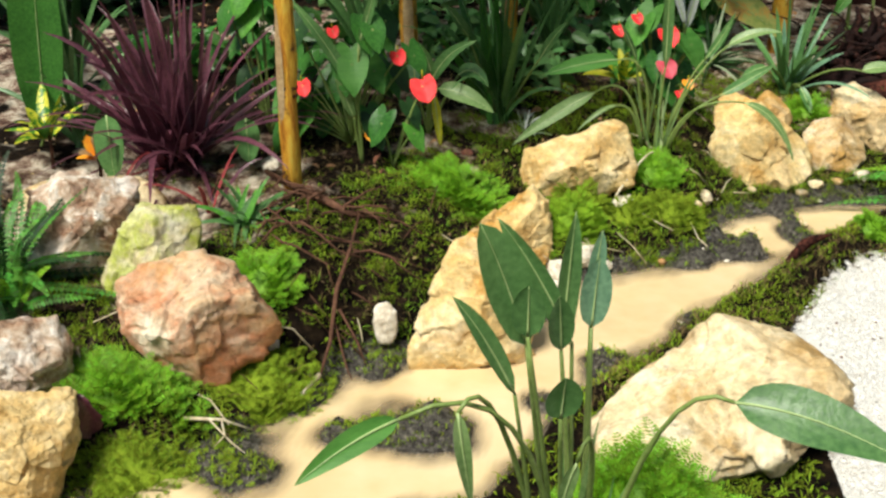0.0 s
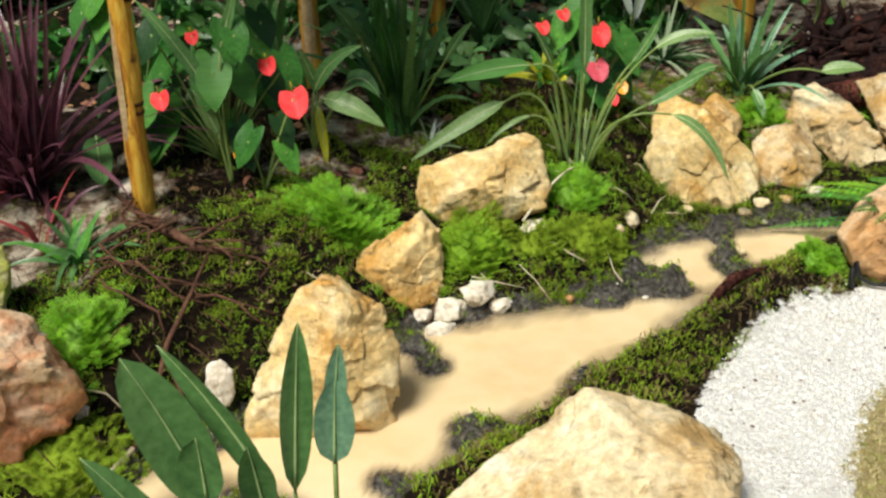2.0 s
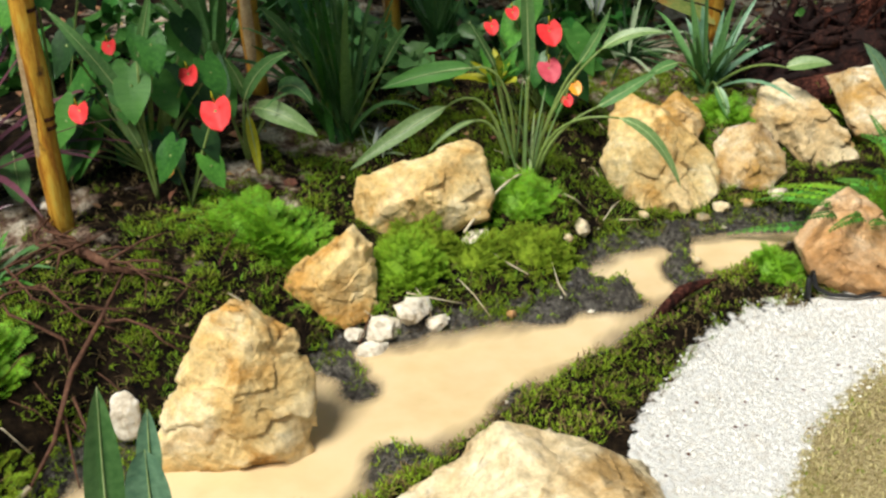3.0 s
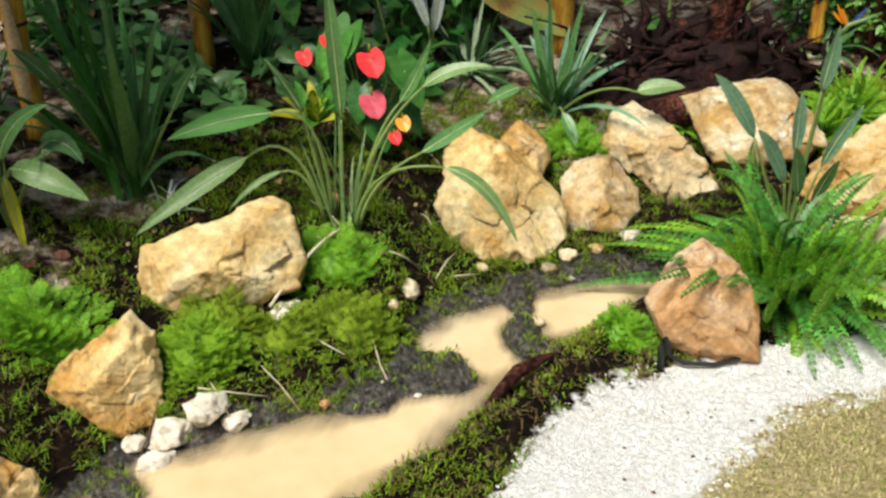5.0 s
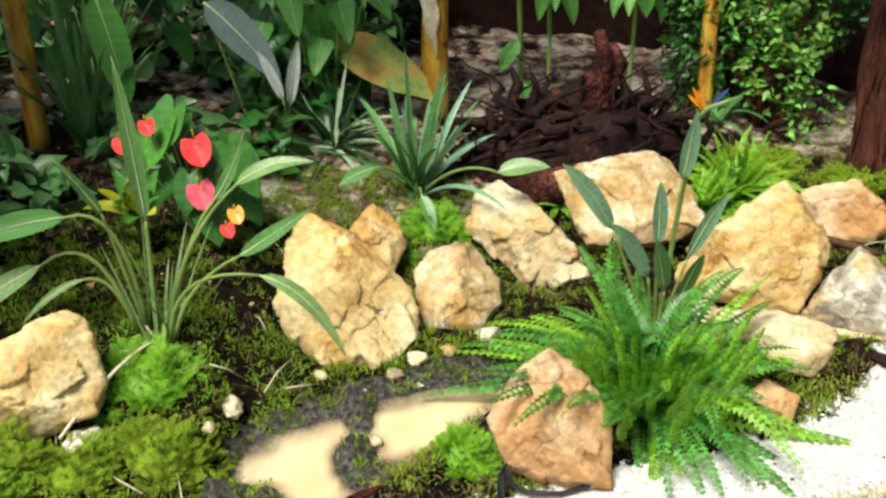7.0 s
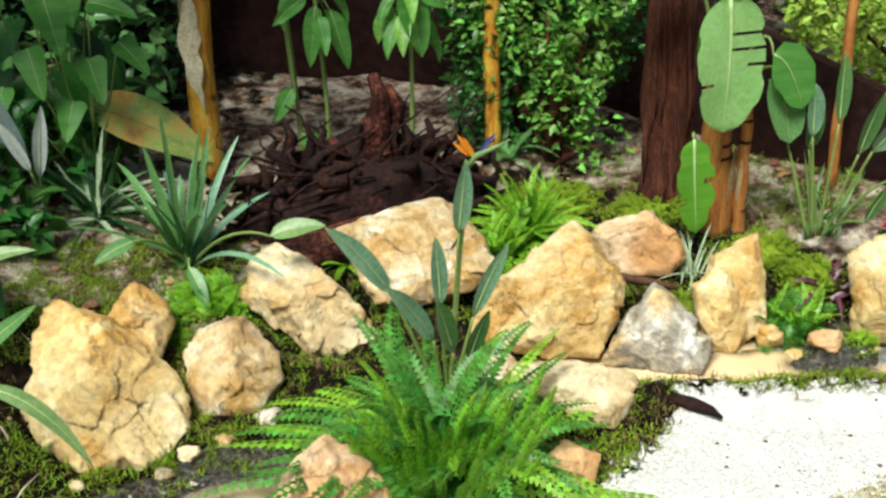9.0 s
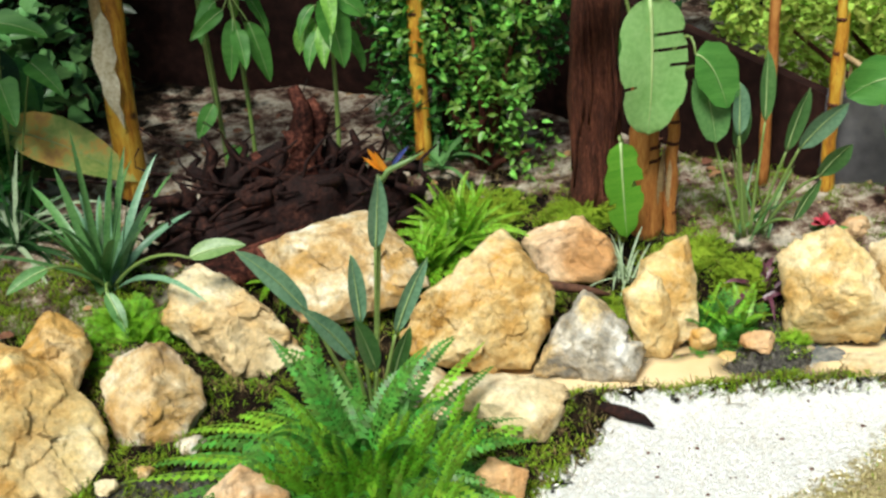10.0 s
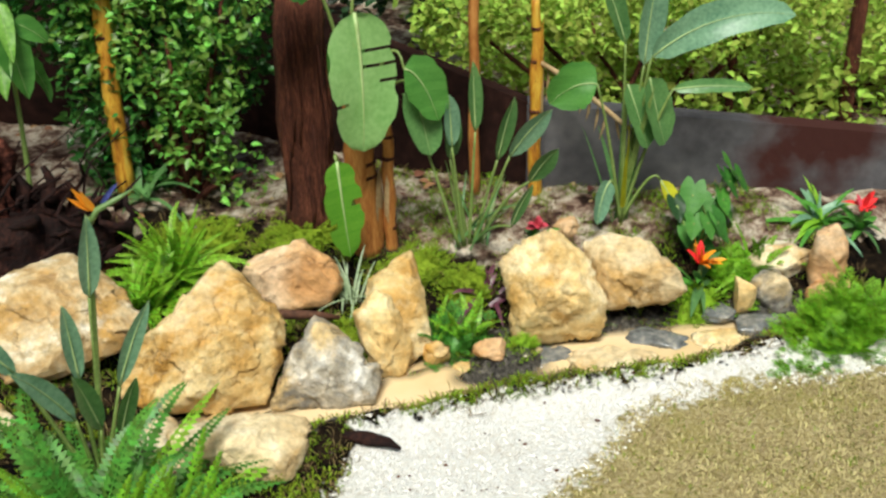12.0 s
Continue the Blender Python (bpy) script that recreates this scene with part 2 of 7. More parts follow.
BANANA_BIG = veined_banana()
# brighter copy of the banana leaf: light passing through is put into its colour
BACKLIT_BANANA = leafy("backlit_banana_leaf", (0.09, 0.28, 0.018), (0.23, 0.47, 0.05), 0.42, 0.2, 0.4, 4, 0.3, (1, 1, 12))
WITHERING = material("withering_leaf", [(0.36, (0.20, 0.34, 0.07)), (0.50, (0.46, 0.50, 0.14)), (0.58, (0.66, 0.42, 0.10)), (0.70, (0.50, 0.26, 0.10))], 7, 50, 0.6, 0.2, 40, 0.3, mix=0.7, translucent=0.2)
HEART = leafy("anthurium_leaf", (0.016, 0.07, 0.012), (0.085, 0.24, 0.04), 0.32, 0.4, 0.2, 6, 0.3)
SHRUB = leafy("shrub_leaf", (0.05, 0.15, 0.016), (0.34, 0.60, 0.10), 0.4, 0.6, 0.3, 5, 0.4)
# dark leaf: the deep shade of the rear planting is put into its colour
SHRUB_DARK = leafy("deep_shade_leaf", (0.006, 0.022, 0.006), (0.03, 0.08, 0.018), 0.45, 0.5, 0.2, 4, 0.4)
# far leaf, coloured brighter to carry the sunlight beyond the wall
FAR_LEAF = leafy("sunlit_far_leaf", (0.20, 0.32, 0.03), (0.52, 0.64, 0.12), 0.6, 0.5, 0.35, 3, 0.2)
PURPLE = leafy("purple_strap_leaf", (0.033, 0.009, 0.018), (0.180, 0.060, 0.090), 0.35, 0.5, 0.15, 6, 0.5)
PURPLE_RED = leafy("red_young_leaf", (0.20, 0.02, 0.03), (0.42, 0.08, 0.09), 0.4, 0.3, 0.2, 6, 0.5)
SILVER = leafy("silvery_leaf", (0.35, 0.38, 0.36), (0.62, 0.66, 0.62), 0.4, 0.2, 0.1, 6, 0.5)
SLATE = leafy("slate_leaf", (0.05, 0.075, 0.07), (0.13, 0.17, 0.15), 0.35, 0.2, 0.1, 6, 0.6)
BLUE_LEAF = leafy("blue_green_leaf", (0.085, 0.20, 0.115), (0.28, 0.47, 0.28), 0.36, 0.3, 0.2, 6, 0.35)
YELLOW_LEAF = leafy("yellow_croton_leaf", (0.30, 0.30, 0.01), (0.62, 0.58, 0.03), 0.4, 0.3, 0.2, 14, 0.5)
DRY_LEAF = leafy("dry_leaf", (0.22, 0.12, 0.05), (0.55, 0.40, 0.22), 0.7, 0.4, 0.1, 9, 0.3)
LITTER = leafy("rotting_leaf", (0.09, 0.034, 0.02), (0.42, 0.20, 0.11), 0.8, 0.6, 0.1, 9, 0.2)
VARIEGATED = leafy("cream_striped_leaf", (0.20, 0.30, 0.14), (0.55, 0.62, 0.42), 0.45, 0.4, 0.2, 14, 0.4)
RED = material("red_spathe", [(0.3, (0.62, 0.015, 0.02)), (0.7, (0.80, 0.05, 0.05))], 8, 60, 0.5, 0.1, 40, 0.2)
CROTON = material("veined_croton_leaf", [(0.38, (0.03, 0.13, 0.015)), (0.47, (0.09, 0.24, 0.02)), (0.52, (0.55, 0.55, 0.04)), (0.7, (0.66, 0.62, 0.08))], 45, 120, 0.4, 0.1, 60, 0.4, mix=0.8, translucent=0.15)
PINK = material("pink_spathe", [(0.3, (0.42, 0.03, 0.06)), (0.7, (0.62, 0.10, 0.13))], 8, 60, 0.5, 0.1, 40, 0.2)
ORANGE = material("orange_petal", [(0.3, (0.75, 0.20, 0.01)), (0.7, (0.85, 0.42, 0.03))], 10, 60, 0.4, 0.1, 40, 0.4)
BLUE = material("blue_petal", [(0.3, (0.02, 0.03, 0.16)), (0.7, (0.08, 0.10, 0.32))], 10, 60, 0.4, 0.0)
YELLOW_STEM = material("yellow_pseudostem", [(0.32, (0.12, 0.04, 0.008)), (0.44, (0.42, 0.17, 0.015)), (0.56, (0.62, 0.36, 0.04)), (0.7, (0.58, 0.48, 0.10))],
                       5, 40, 0.5, 0.3, 30, 0.4, mix=0.7, stretch=(6, 6, 1), second=(16, 0.62, 0.72, (0.08, 0.03, 0.01)))
ORANGE_STEM = material("orange_brown_stem", [(0.28, (0.09, 0.03, 0.01)), (0.45, (0.36, 0.13, 0.03)), (0.65, (0.55, 0.26, 0.07)), (0.8, (0.55, 0.38, 0.16))],
                       5, 40, 0.6, 0.4, 30, 0.3, mix=0.6, stretch=(6, 6, 1))
BARK = material("rough_bark", [(0.3, (0.012, 0.005, 0.004)), (0.5, (0.075, 0.023, 0.013)), (0.7, (0.22, 0.075, 0.04))], 9, 60, 0.85, 1.0, 40, 0.2,
                mix=0.5, stretch=(5, 5, 0.7))
DEADWOOD = material("dark_deadwood", [(0.3, (0.004, 0.003, 0.003)), (0.5, (0.014, 0.005, 0.004)), (0.62, (0.035, 0.012, 0.008)), (0.76, (0.14, 0.05, 0.03))],
                    12, 70, 0.85, 1.0, 45, 0.2, mix=0.5)
ROTTEN = material("rotten_red_wood", [(0.36, (0.006, 0.0025, 0.002)), (0.48, (0.034, 0.011, 0.008)), (0.60, (0.12, 0.040, 0.026)), (0.74, (0.30, 0.13, 0.08))], 10, 70, 0.9, 1.0, 45, 0.1, mix=0.5)
WET_STONE = material("wet_grey_stone", [(0.3, (0.05, 0.052, 0.05)), (0.48, (0.16, 0.165, 0.16)), (0.62, (0.34, 0.32, 0.27)), (0.76, (0.55, 0.47, 0.33))], 7, 60, 0.22, 0.5, 25, 0.6, mix=0.6)
TWIG = material("brown_twig", [(0.3, (0.03, 0.015, 0.01)), (0.6, (0.13, 0.06, 0.035)), (0.8, (0.25, 0.15, 0.09))], 14, 80, 0.8, 0.5, 60, 0.2, stretch=(1, 1, 1))
STRAW = material("pale_straw", [(0.3, (0.34, 0.25, 0.12)), (0.5, (0.62, 0.53, 0.36)), (0.7, (0.82, 0.76, 0.62))], 14, 80, 0.8, 0.2)
RUBBER = material("black_rubber", [(0.3, (0.008, 0.008, 0.008)), (0.7, (0.02, 0.02, 0.02))], 20, 80, 0.4, 0.1)
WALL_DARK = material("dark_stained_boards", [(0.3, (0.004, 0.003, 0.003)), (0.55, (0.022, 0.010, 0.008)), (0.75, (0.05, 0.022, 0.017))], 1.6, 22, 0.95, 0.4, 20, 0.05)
WALL = material("dark_grey_render", [(0.3, (0.05, 0.046, 0.05)), (0.55, (0.11, 0.105, 0.11)), (0.75, (0.16, 0.15, 0.15))], 1.6, 22, 0.9, 0.4, 20, 0.2,
                mix=0.6, second=(1.9, 0.48, 0.58, (0.045, 0.014, 0.011)))
WHITE_STONE = material("white_pebble", [(0.34, (0.42, 0.34, 0.24)), (0.48, (0.70, 0.63, 0.50)), (0.64, (0.86, 0.82, 0.73))], 12, 60, 0.8, 0.4, 40, 0.3)
DARK_STONE = material("dark_wet_pebble", [(0.3, (0.02, 0.02, 0.022)), (0.55, (0.09, 0.085, 0.08)), (0.75, (0.25, 0.22, 0.18))], 14, 60, 0.4, 0.5, 40, 0.5)


def mixed_ground():
    """Soil, white gravel, lawn, littered sand and wet mud in one sheet, parted by how far each point lies inside each patch."""
    m = bpy.data.materials.new("ground_cover")
    m.use_nodes = True
    t = m.node_tree
    n, link = t.nodes, t.links
    b = n["Principled BSDF"]
    co = n.new("ShaderNodeTexCoord")

    def tex(scale, detail=5, rough=0.6):
        x = n.new("ShaderNodeTexNoise")
        x.inputs["Scale"].default_value, x.inputs["Detail"].default_value, x.inputs["Roughness"].default_value = scale, detail, rough
        link.new(co.outputs["Object"], x.inputs["Vector"])
        return x.outputs["Fac"]

    def remap(src, lo, hi, to_lo=0.0, to_hi=1.0):
        r = n.new("ShaderNodeMapRange")
        for key, val in (("From Min", lo), ("From Max", hi), ("To Min", to_lo), ("To Max", to_hi)):
            r.inputs[key].default_value = val
        link.new(src, r.inputs[0])
        return r.outputs[0]

    def ramp(src, stops):
        r = n.new("ShaderNodeValToRGB")
        els = r.color_ramp.elements
        while len(els) < len(stops):
            els.new(0.5)
        for e, (pos, c) in zip(els, stops):
            e.position, e.color = pos, (*c, 1)
        link.new(src, r.inputs[0])
        return r.outputs[0]

    def blend(fac, a, c):
        x = n.new("ShaderNodeMix")
        x.data_type = "RGBA"
        link.new(fac, x.inputs[0])
        link.new(a, x.inputs[6])
        if isinstance(c, tuple):
            x.inputs[7].default_value = (*c, 1)
        else:
            link.new(c, x.inputs[7])
        return x.outputs[2]

    def inside(name, noise_src, wobble, soft):
        at = n.new("ShaderNodeAttribute")
        at.attribute_name = name
        add = n.new("ShaderNodeMath")
        add.operation = "ADD"
        link.new(at.outputs["Fac"], add.inputs[0])
        link.new(remap(noise_src, 0.25, 0.75, -wobble, wobble), add.inputs[1])
        return remap(add.outputs[0], -soft, soft)
    coarse, mid, fine, grit = tex(6), tex(24), tex(70, 5, 0.7), tex(170, 3)
    colour = ramp(mid, [(0.34, (0.003, 0.0025, 0.002)), (0.5, (0.012, 0.008, 0.005)), (0.62, (0.026, 0.017, 0.009)), (0.75, (0.06, 0.04, 0.022))])
    sand = ramp(tex(9, 8, 0.72), [(0.37, (0.025, 0.015, 0.011)), (0.43, (0.10, 0.052, 0.038)), (0.49, (0.28, 0.19, 0.14)), (0.56, (0.60, 0.51, 0.39)), (0.67, (0.76, 0.69, 0.56))])
    sand = blend(remap(fine, 0.52, 0.66, 0.0, 0.55), sand, (0.07, 0.042, 0.03))
    colour = blend(inside("sand", coarse, 0.25, 0.06), colour, sand)
    mud = ramp(tex(55, 6, 0.75), [(0.34, (0.010, 0.008, 0.007)), (0.46, (0.042, 0.036, 0.030)), (0.57, (0.11, 0.10, 0.082)), (0.70, (0.30, 0.26, 0.20))])
    wet = inside("mud", mid, 0.05, 0.02)
    colour = blend(wet, colour, mud)
    white = ramp(fine, [(0.26, (0.50, 0.43, 0.33)), (0.38, (0.81, 0.77, 0.69)), (0.55, (0.89, 0.875, 0.83))])
    flecks = remap(tex(30, 6, 0.75), 0.64, 0.70)
    white = blend(flecks, white, (0.17, 0.12, 0.07))
    white = blend(remap(tex(9, 6, 0.65), 0.54, 0.74, 0.0, 0.45), white, (0.62, 0.52, 0.38))
    colour = blend(inside("gravel", mid, 0.07, 0.012), colour, white)
    turf = ramp(fine, [(0.3, (0.18, 0.135, 0.035)), (0.48, (0.40, 0.32, 0.15)), (0.62, (0.54, 0.45, 0.24)), (0.75, (0.62, 0.55, 0.33))])
    turf = blend(remap(coarse, 0.45, 0.65, 0.0, 0.8), turf, (0.36, 0.31, 0.10))
    colour = blend(inside("lawn", mid, 0.10, 0.03), colour, turf)
    link.new(colour, b.inputs["Base Color"])
    link.new(remap(wet, 0, 1, 0.95, 0.26), b.inputs["Roughness"])
    link.new(remap(wet, 0, 1, 0.06, 0.6), b.inputs["Specular IOR Level"])
    h1 = n.new("ShaderNodeBump")
    h1.inputs["Strength"].default_value, h1.inputs["Distance"].default_value = 0.9, 0.02
    link.new(fine, h1.inputs["Height"])
    h2 = n.new("ShaderNodeBump")
    h2.inputs["Strength"].default_value, h2.inputs["Distance"].default_value = 0.7, 0.006
    link.new(grit, h2.inputs["Height"])
    link.new(h1.outputs[0], h2.inputs["Normal"])
    link.new(h2.outputs[0], b.inputs["Normal"])
    return m


GROUND = mixed_ground()


def water_material():
    """Silty water: milky tan body that thins to clear over the shallows, with a smooth surface."""
    m = material("silty_water", [(0.3, (0.62, 0.45, 0.23)), (0.5, (0.73, 0.55, 0.31)), (0.7, (0.78, 0.62, 0.39))], 3.0, 10, 0.10, 0.03, 7, 0.5, mix=0.7)
    n, link = m.node_tree.nodes, m.node_tree.links
    at = n.new("ShaderNodeAttribute")
    at.attribute_name = "depth"
    noisy = n.new("ShaderNodeTexNoise")
    noisy.inputs["Scale"].default_value = 9
    co = n.new("ShaderNodeTexCoord")
    link.new(co.outputs["Object"], noisy.inputs["Vector"])
    add = n.new("ShaderNodeMath")
    add.operation = "MULTIPLY_ADD"
    link.new(noisy.outputs["Fac"], add.inputs[0])
    add.inputs[1].default_value = 0.02
    link.new(at.outputs["Fac"], add.inputs[2])
    r = n.new("ShaderNodeMapRange")
    r.inputs["From Min"].default_value, r.inputs["From Max"].default_value = 0.010, 0.058
    r.inputs["To Min"].default_value = 0.05
    link.new(add.outputs[0], r.inputs[0])
    link.new(r.outputs[0], n["Principled BSDF"].inputs["Alpha"])
    return m


WATER = water_material()


# ---------------------------------------------------------------- mesh helpers
def mesh_of(name, verts, faces, mat, smooth=True):
    me = bpy.data.meshes.new(name)
    me.from_pydata(verts, [], faces)
    for m in (mat if isinstance(mat, (list, tuple)) else [mat]):
        me.materials.append(m)
    me.polygons.foreach_set("use_smooth", [smooth] * len(me.polygons))
    me.update()
    return me


def thing(name, label, category, place=(0, 0, 0), group="", kind=""):
    """An Empty at the thing's base that parents its parts."""
    ob = new(name)
    ob.empty_display_size = 0.05
    ob.location = place
    return tagged(ob, label, category, group, kind)


def part(name, geo, mat, parent, label="", smooth=True):
    """One mesh object under a thing or a part; geo holds (verts, faces) in the thing's own space."""
    ob = new(name, mesh_of(name, geo[0], geo[1], mat, smooth))
    ob.parent = parent
    if label:
        ob["label"] = label
    return ob


def bez(p0, p1, p2, u):
    return p0 * (1 - u) ** 2 + p1 * (2 * u * (1 - u)) + p2 * u * u


PROFILES = {
    "lance": lambda u: max(0.0, math.sin(math.pi * min(1, u ** 0.75))) ** 0.75,
    "blade": lambda u: min(1.0, 0.55 + 2.2 * u) * (1 - u) ** 0.55,
    "oval": lambda u: max(0.0, math.sin(math.pi * u ** 0.82)) ** 0.55,
    "heart": lambda u: max(0.0, (1 - u)) ** 0.6 * min(1.0, 0.62 + 2.4 * u),
    "paddle": lambda u: max(0.0, math.sin(math.pi * u ** 0.9)) ** 0.42,
}


def ribbon(p0, p1, p2, width, n=8, fold=0.25, profile="lance", normal=(0, -0.3, 1), geo=None, wave=0.0, seed=0.0, ragged=0.0, gaps=()):
    """A leaf blade along a bezier, folded along its midrib. Appends to geo = (verts, faces)."""
    geo = geo if geo is not None else ([], [])
    v, f = geo
    p0, p1, p2, nrm = Vector(p0), Vector(p1), Vector(p2), Vector(normal)
    start, prof = len(v), PROFILES[profile]
    for i in range(n + 1):
        u = i / n
        p = bez(p0, p1, p2, u)
        tan = (2 * (1 - u) * (p1 - p0) + 2 * u * (p2 - p1)).normalized()
        side = tan.cross(nrm)
        side = side.normalized() if side.length > 1e-4 else Vector((1, 0, 0))
        up = side.cross(tan).normalized()
        w = 0.5 * width * prof(u) + 1e-4
        wl = w * (1 - ragged * max(0, math.sin(seed + 23 * u)))
        wr = w * (1 - ragged * max(0, math.sin(1.7 * seed + 19 * u)))
        a, b = wave * width * math.sin(9 * u + seed), wave * width * math.sin(8 * u + 2 + seed)
        v += [p - side * wl + up * (fold * wl + a), p - side * wl * 0.5 + up * fold * wl * 0.35, p - up * fold * w * 0.1,
              p + side * wr * 0.5 + up * fold * wr * 0.35, p + side * wr + up * (fold * wr + b)]
    for i in range(n):
        a = start + 5 * i
        f += [(a + k, a + k + 1, a + k + 6, a + k + 5) for k in range(4) if (i, k) not in gaps]
    return geo


def blade3(p0, p1, p2, width, n, geo, normal=(0, -0.3, 1), fold=0.3):
    """A narrow grass-like blade, three points across."""
    v, f = geo
    p0, p1, p2, nrm = Vector(p0), Vector(p1), Vector(p2), Vector(normal)
    start = len(v)
    for i in range(n + 1):
        u = i / n
        p = bez(p0, p1, p2, u)
        tan = (2 * (1 - u) * (p1 - p0) + 2 * u * (p2 - p1)).normalized()
        side = tan.cross(nrm)
        side = side.normalized() if side.length > 1e-4 else Vector((1, 0, 0))
        up = side.cross(tan)
        w = 0.5 * width * PROFILES["blade"](u) + 2e-4
        v += [p - side * w + up * fold * w, p, p + side * w + up * fold * w]
    for i in range(n):
        a = start + 3 * i
        f += [(a, a + 1, a + 4, a + 3), (a + 1, a + 2, a + 5, a + 4)]
    return geo


def tube(points, radii, sides=7, geo=None, lump=0.0):
    """A round rod through points; radii per point."""
    geo = geo if geo is not None else ([], [])
    v, f = geo
    pts = [Vector(p) for p in points]
    start = len(v)
    for i, p in enumerate(pts):
        tan = (pts[min(i + 1, len(pts) - 1)] - pts[max(i - 1, 0)]).normalized()
        side = tan.cross(Vector((0.13, 1, 0.21))).normalized()
        up = side.cross(tan)
        for k in range(sides):
            a = 2 * math.pi * k / sides
            r = radii[i] * (1 + lump * noise.noise((p * 14 + Vector((3 * math.cos(a), 3 * math.sin(a), i * 0.4)))))
            v.append(p + (side * math.cos(a) + up * math.sin(a)) * r)
    for i in range(len(pts) - 1):
        for k in range(sides):
            a, b = start + i * sides + k, start + i * sides + (k + 1) % sides
            f.append((a, b, b + sides, a + sides))
    f += [tuple(start + k for k in reversed(range(sides))), tuple(start + (len(pts) - 1) * sides + k for k in range(sides))]
    return geo


def curve_points(p0, p1, p2, n=8):
    p0, p1, p2 = Vector(p0), Vector(p1), Vector(p2)
    return [bez(p0, p1, p2, i / n) for i in range(n + 1)]


def shifted(geo, by):
    by = Vector(by)
    return [v - by for v in geo[0]], geo[1]


# ---------------------------------------------------------------- lie of the land
BACK_X = [-9, -1.4, -0.8, -0.45, -0.33, -0.1, 0.37, 0.8, 1.0, 1.12, 1.45, 1.8, 2.4, 2.9, 3.1, 3.45, 3.8, 4.15, 4.5, 6.0, 12]
BACK_Y = [1.2, 2.1, 2.4, 2.72, 2.98, 3.05, 3.62, 3.74, 3.84, 4.18, 4.36, 4.42, 4.62, 4.62, 4.57, 4.52, 4.42, 4.23, 4.02, 3.2, 0.5]
FRONT_X = [-9, -0.9, 0.1, 0.36, 0.6, 0.82, 1.06, 1.25, 1.5, 1.8, 2.4, 2.94, 3.37, 3.98, 4.42, 6.0, 12]
FRONT_Y = [0.6, 1.95, 2.3, 2.75, 3.0, 3.27, 3.48, 3.71, 3.95, 4.2, 4.44, 4.43, 4.33, 4.05, 3.93, 3.1, 0.4]
GRAVEL_X = [0.8, 0.95, 1.05, 1.12, 1.2, 1.34, 1.58, 1.95, 2.35, 2.6, 2.85, 3.0, 3.36, 3.75, 4.27, 4.56, 6.0, 9]
GRAVEL_Y = [-9, 1.0, 2.5, 3.1, 3.26, 3.50, 3.78, 3.90, 3.95, 4.02, 4.16, 4.32, 4.22, 4.04, 3.86, 3.73, 2.9, 0.5]
LAWN_X = [1.15, 1.3, 1.45, 1.61, 1.82, 2.08, 2.35, 2.9, 3.43, 3.70, 4.0, 4.4, 6.0, 9]
LAWN_Y = [-9, 1.0, 2.80, 3.14, 3.37, 3.60, 3.66, 3.74, 3.82, 3.94, 3.85, 3.63, 2.8, 0.4]
# mud and moss banks that stand out of the water: x, y, radius, height
ISLANDS = [(0.50, 3.03, 0.085, 0.085), (1.12, 3.91, 0.11, 0.10), (0.95, 3.86, 0.12, 0.07), (1.20, 3.86, 0.06, 0.09), (1.42, 4.12, 0.07, 0.10), (1.42, 4.02, 0.07, 0.09), (1.43, 4.30, 0.05, 0.09),
           (-0.12, 2.66, 0.15, 0.085), (0.02, 2.62, 0.11, 0.085), (-0.30, 2.62, 0.08, 0.07), (0.28, 2.81, 0.06, 0.075), (1.44, 4.23, 0.04, 0.09),
           (-0.55, 2.45, 0.14, 0.08), (0.38, 3.36, 0.07, 0.08), (0.34, 3.47, 0.06, 0.08), (0.88, 3.27, 0.08, 0.07), (2.05, 4.44, 0.22, 0.085), (2.3, 4.55, 0.14, 0.08),
           (3.62, 4.38, 0.10, 0.085), (3.50, 4.40, 0.09, 0.08), (-0.40, 2.86, 0.09, 0.07), (-0.2, 2.98, 0.06, 0.06)]


# hollows in the bank that the boulders lie in: x, y, radius, depth
HOLLOWS = [(1.42, 4.74, 0.24, 0.10), (1.53, 4.92, 0.16, 0.07), (1.78, 4.76, 0.16, 0.09), (2.05, 5.02, 0.24, 0.10), (2.43, 5.13, 0.28, 0.08), (2.79, 4.84, 0.26, 0.09), (3.19, 5.0, 0.17, 0.07),
           (0.54, 4.16, 0.24, 0.08), (0.26, 3.80, 0.18, 0.08), (3.07, 4.62, 0.16, 0.06), (3.36, 4.66, 0.16, 0.06), (-0.73, 2.88, 0.22, 0.06)]


def level(x):
    return np.interp(x, [-9, 3.4, 4.5, 7], [0.0, 0.0, 0.05, 0.10])


def fbm(x, y, s, seed=0.0):
    """Cheap smooth noise on arrays, from turned sine waves."""
    out = np.zeros_like(np.asarray(x, float) + np.asarray(y, float))
    amp, fr = 1.0, 1.0
    for k in range(4):
        a = 1.3 + 2.1 * k + seed
        out += amp * np.sin(fr * s * (np.cos(a) * x + np.sin(a) * y) + 5 * k + seed) * np.sin(fr * s * 0.83 * (np.cos(a + 1.9) * x + np.sin(a + 1.9) * y) + 2.3 * k - seed)
        amp, fr = amp * 0.6, fr * 1.83
    return out / 1.6


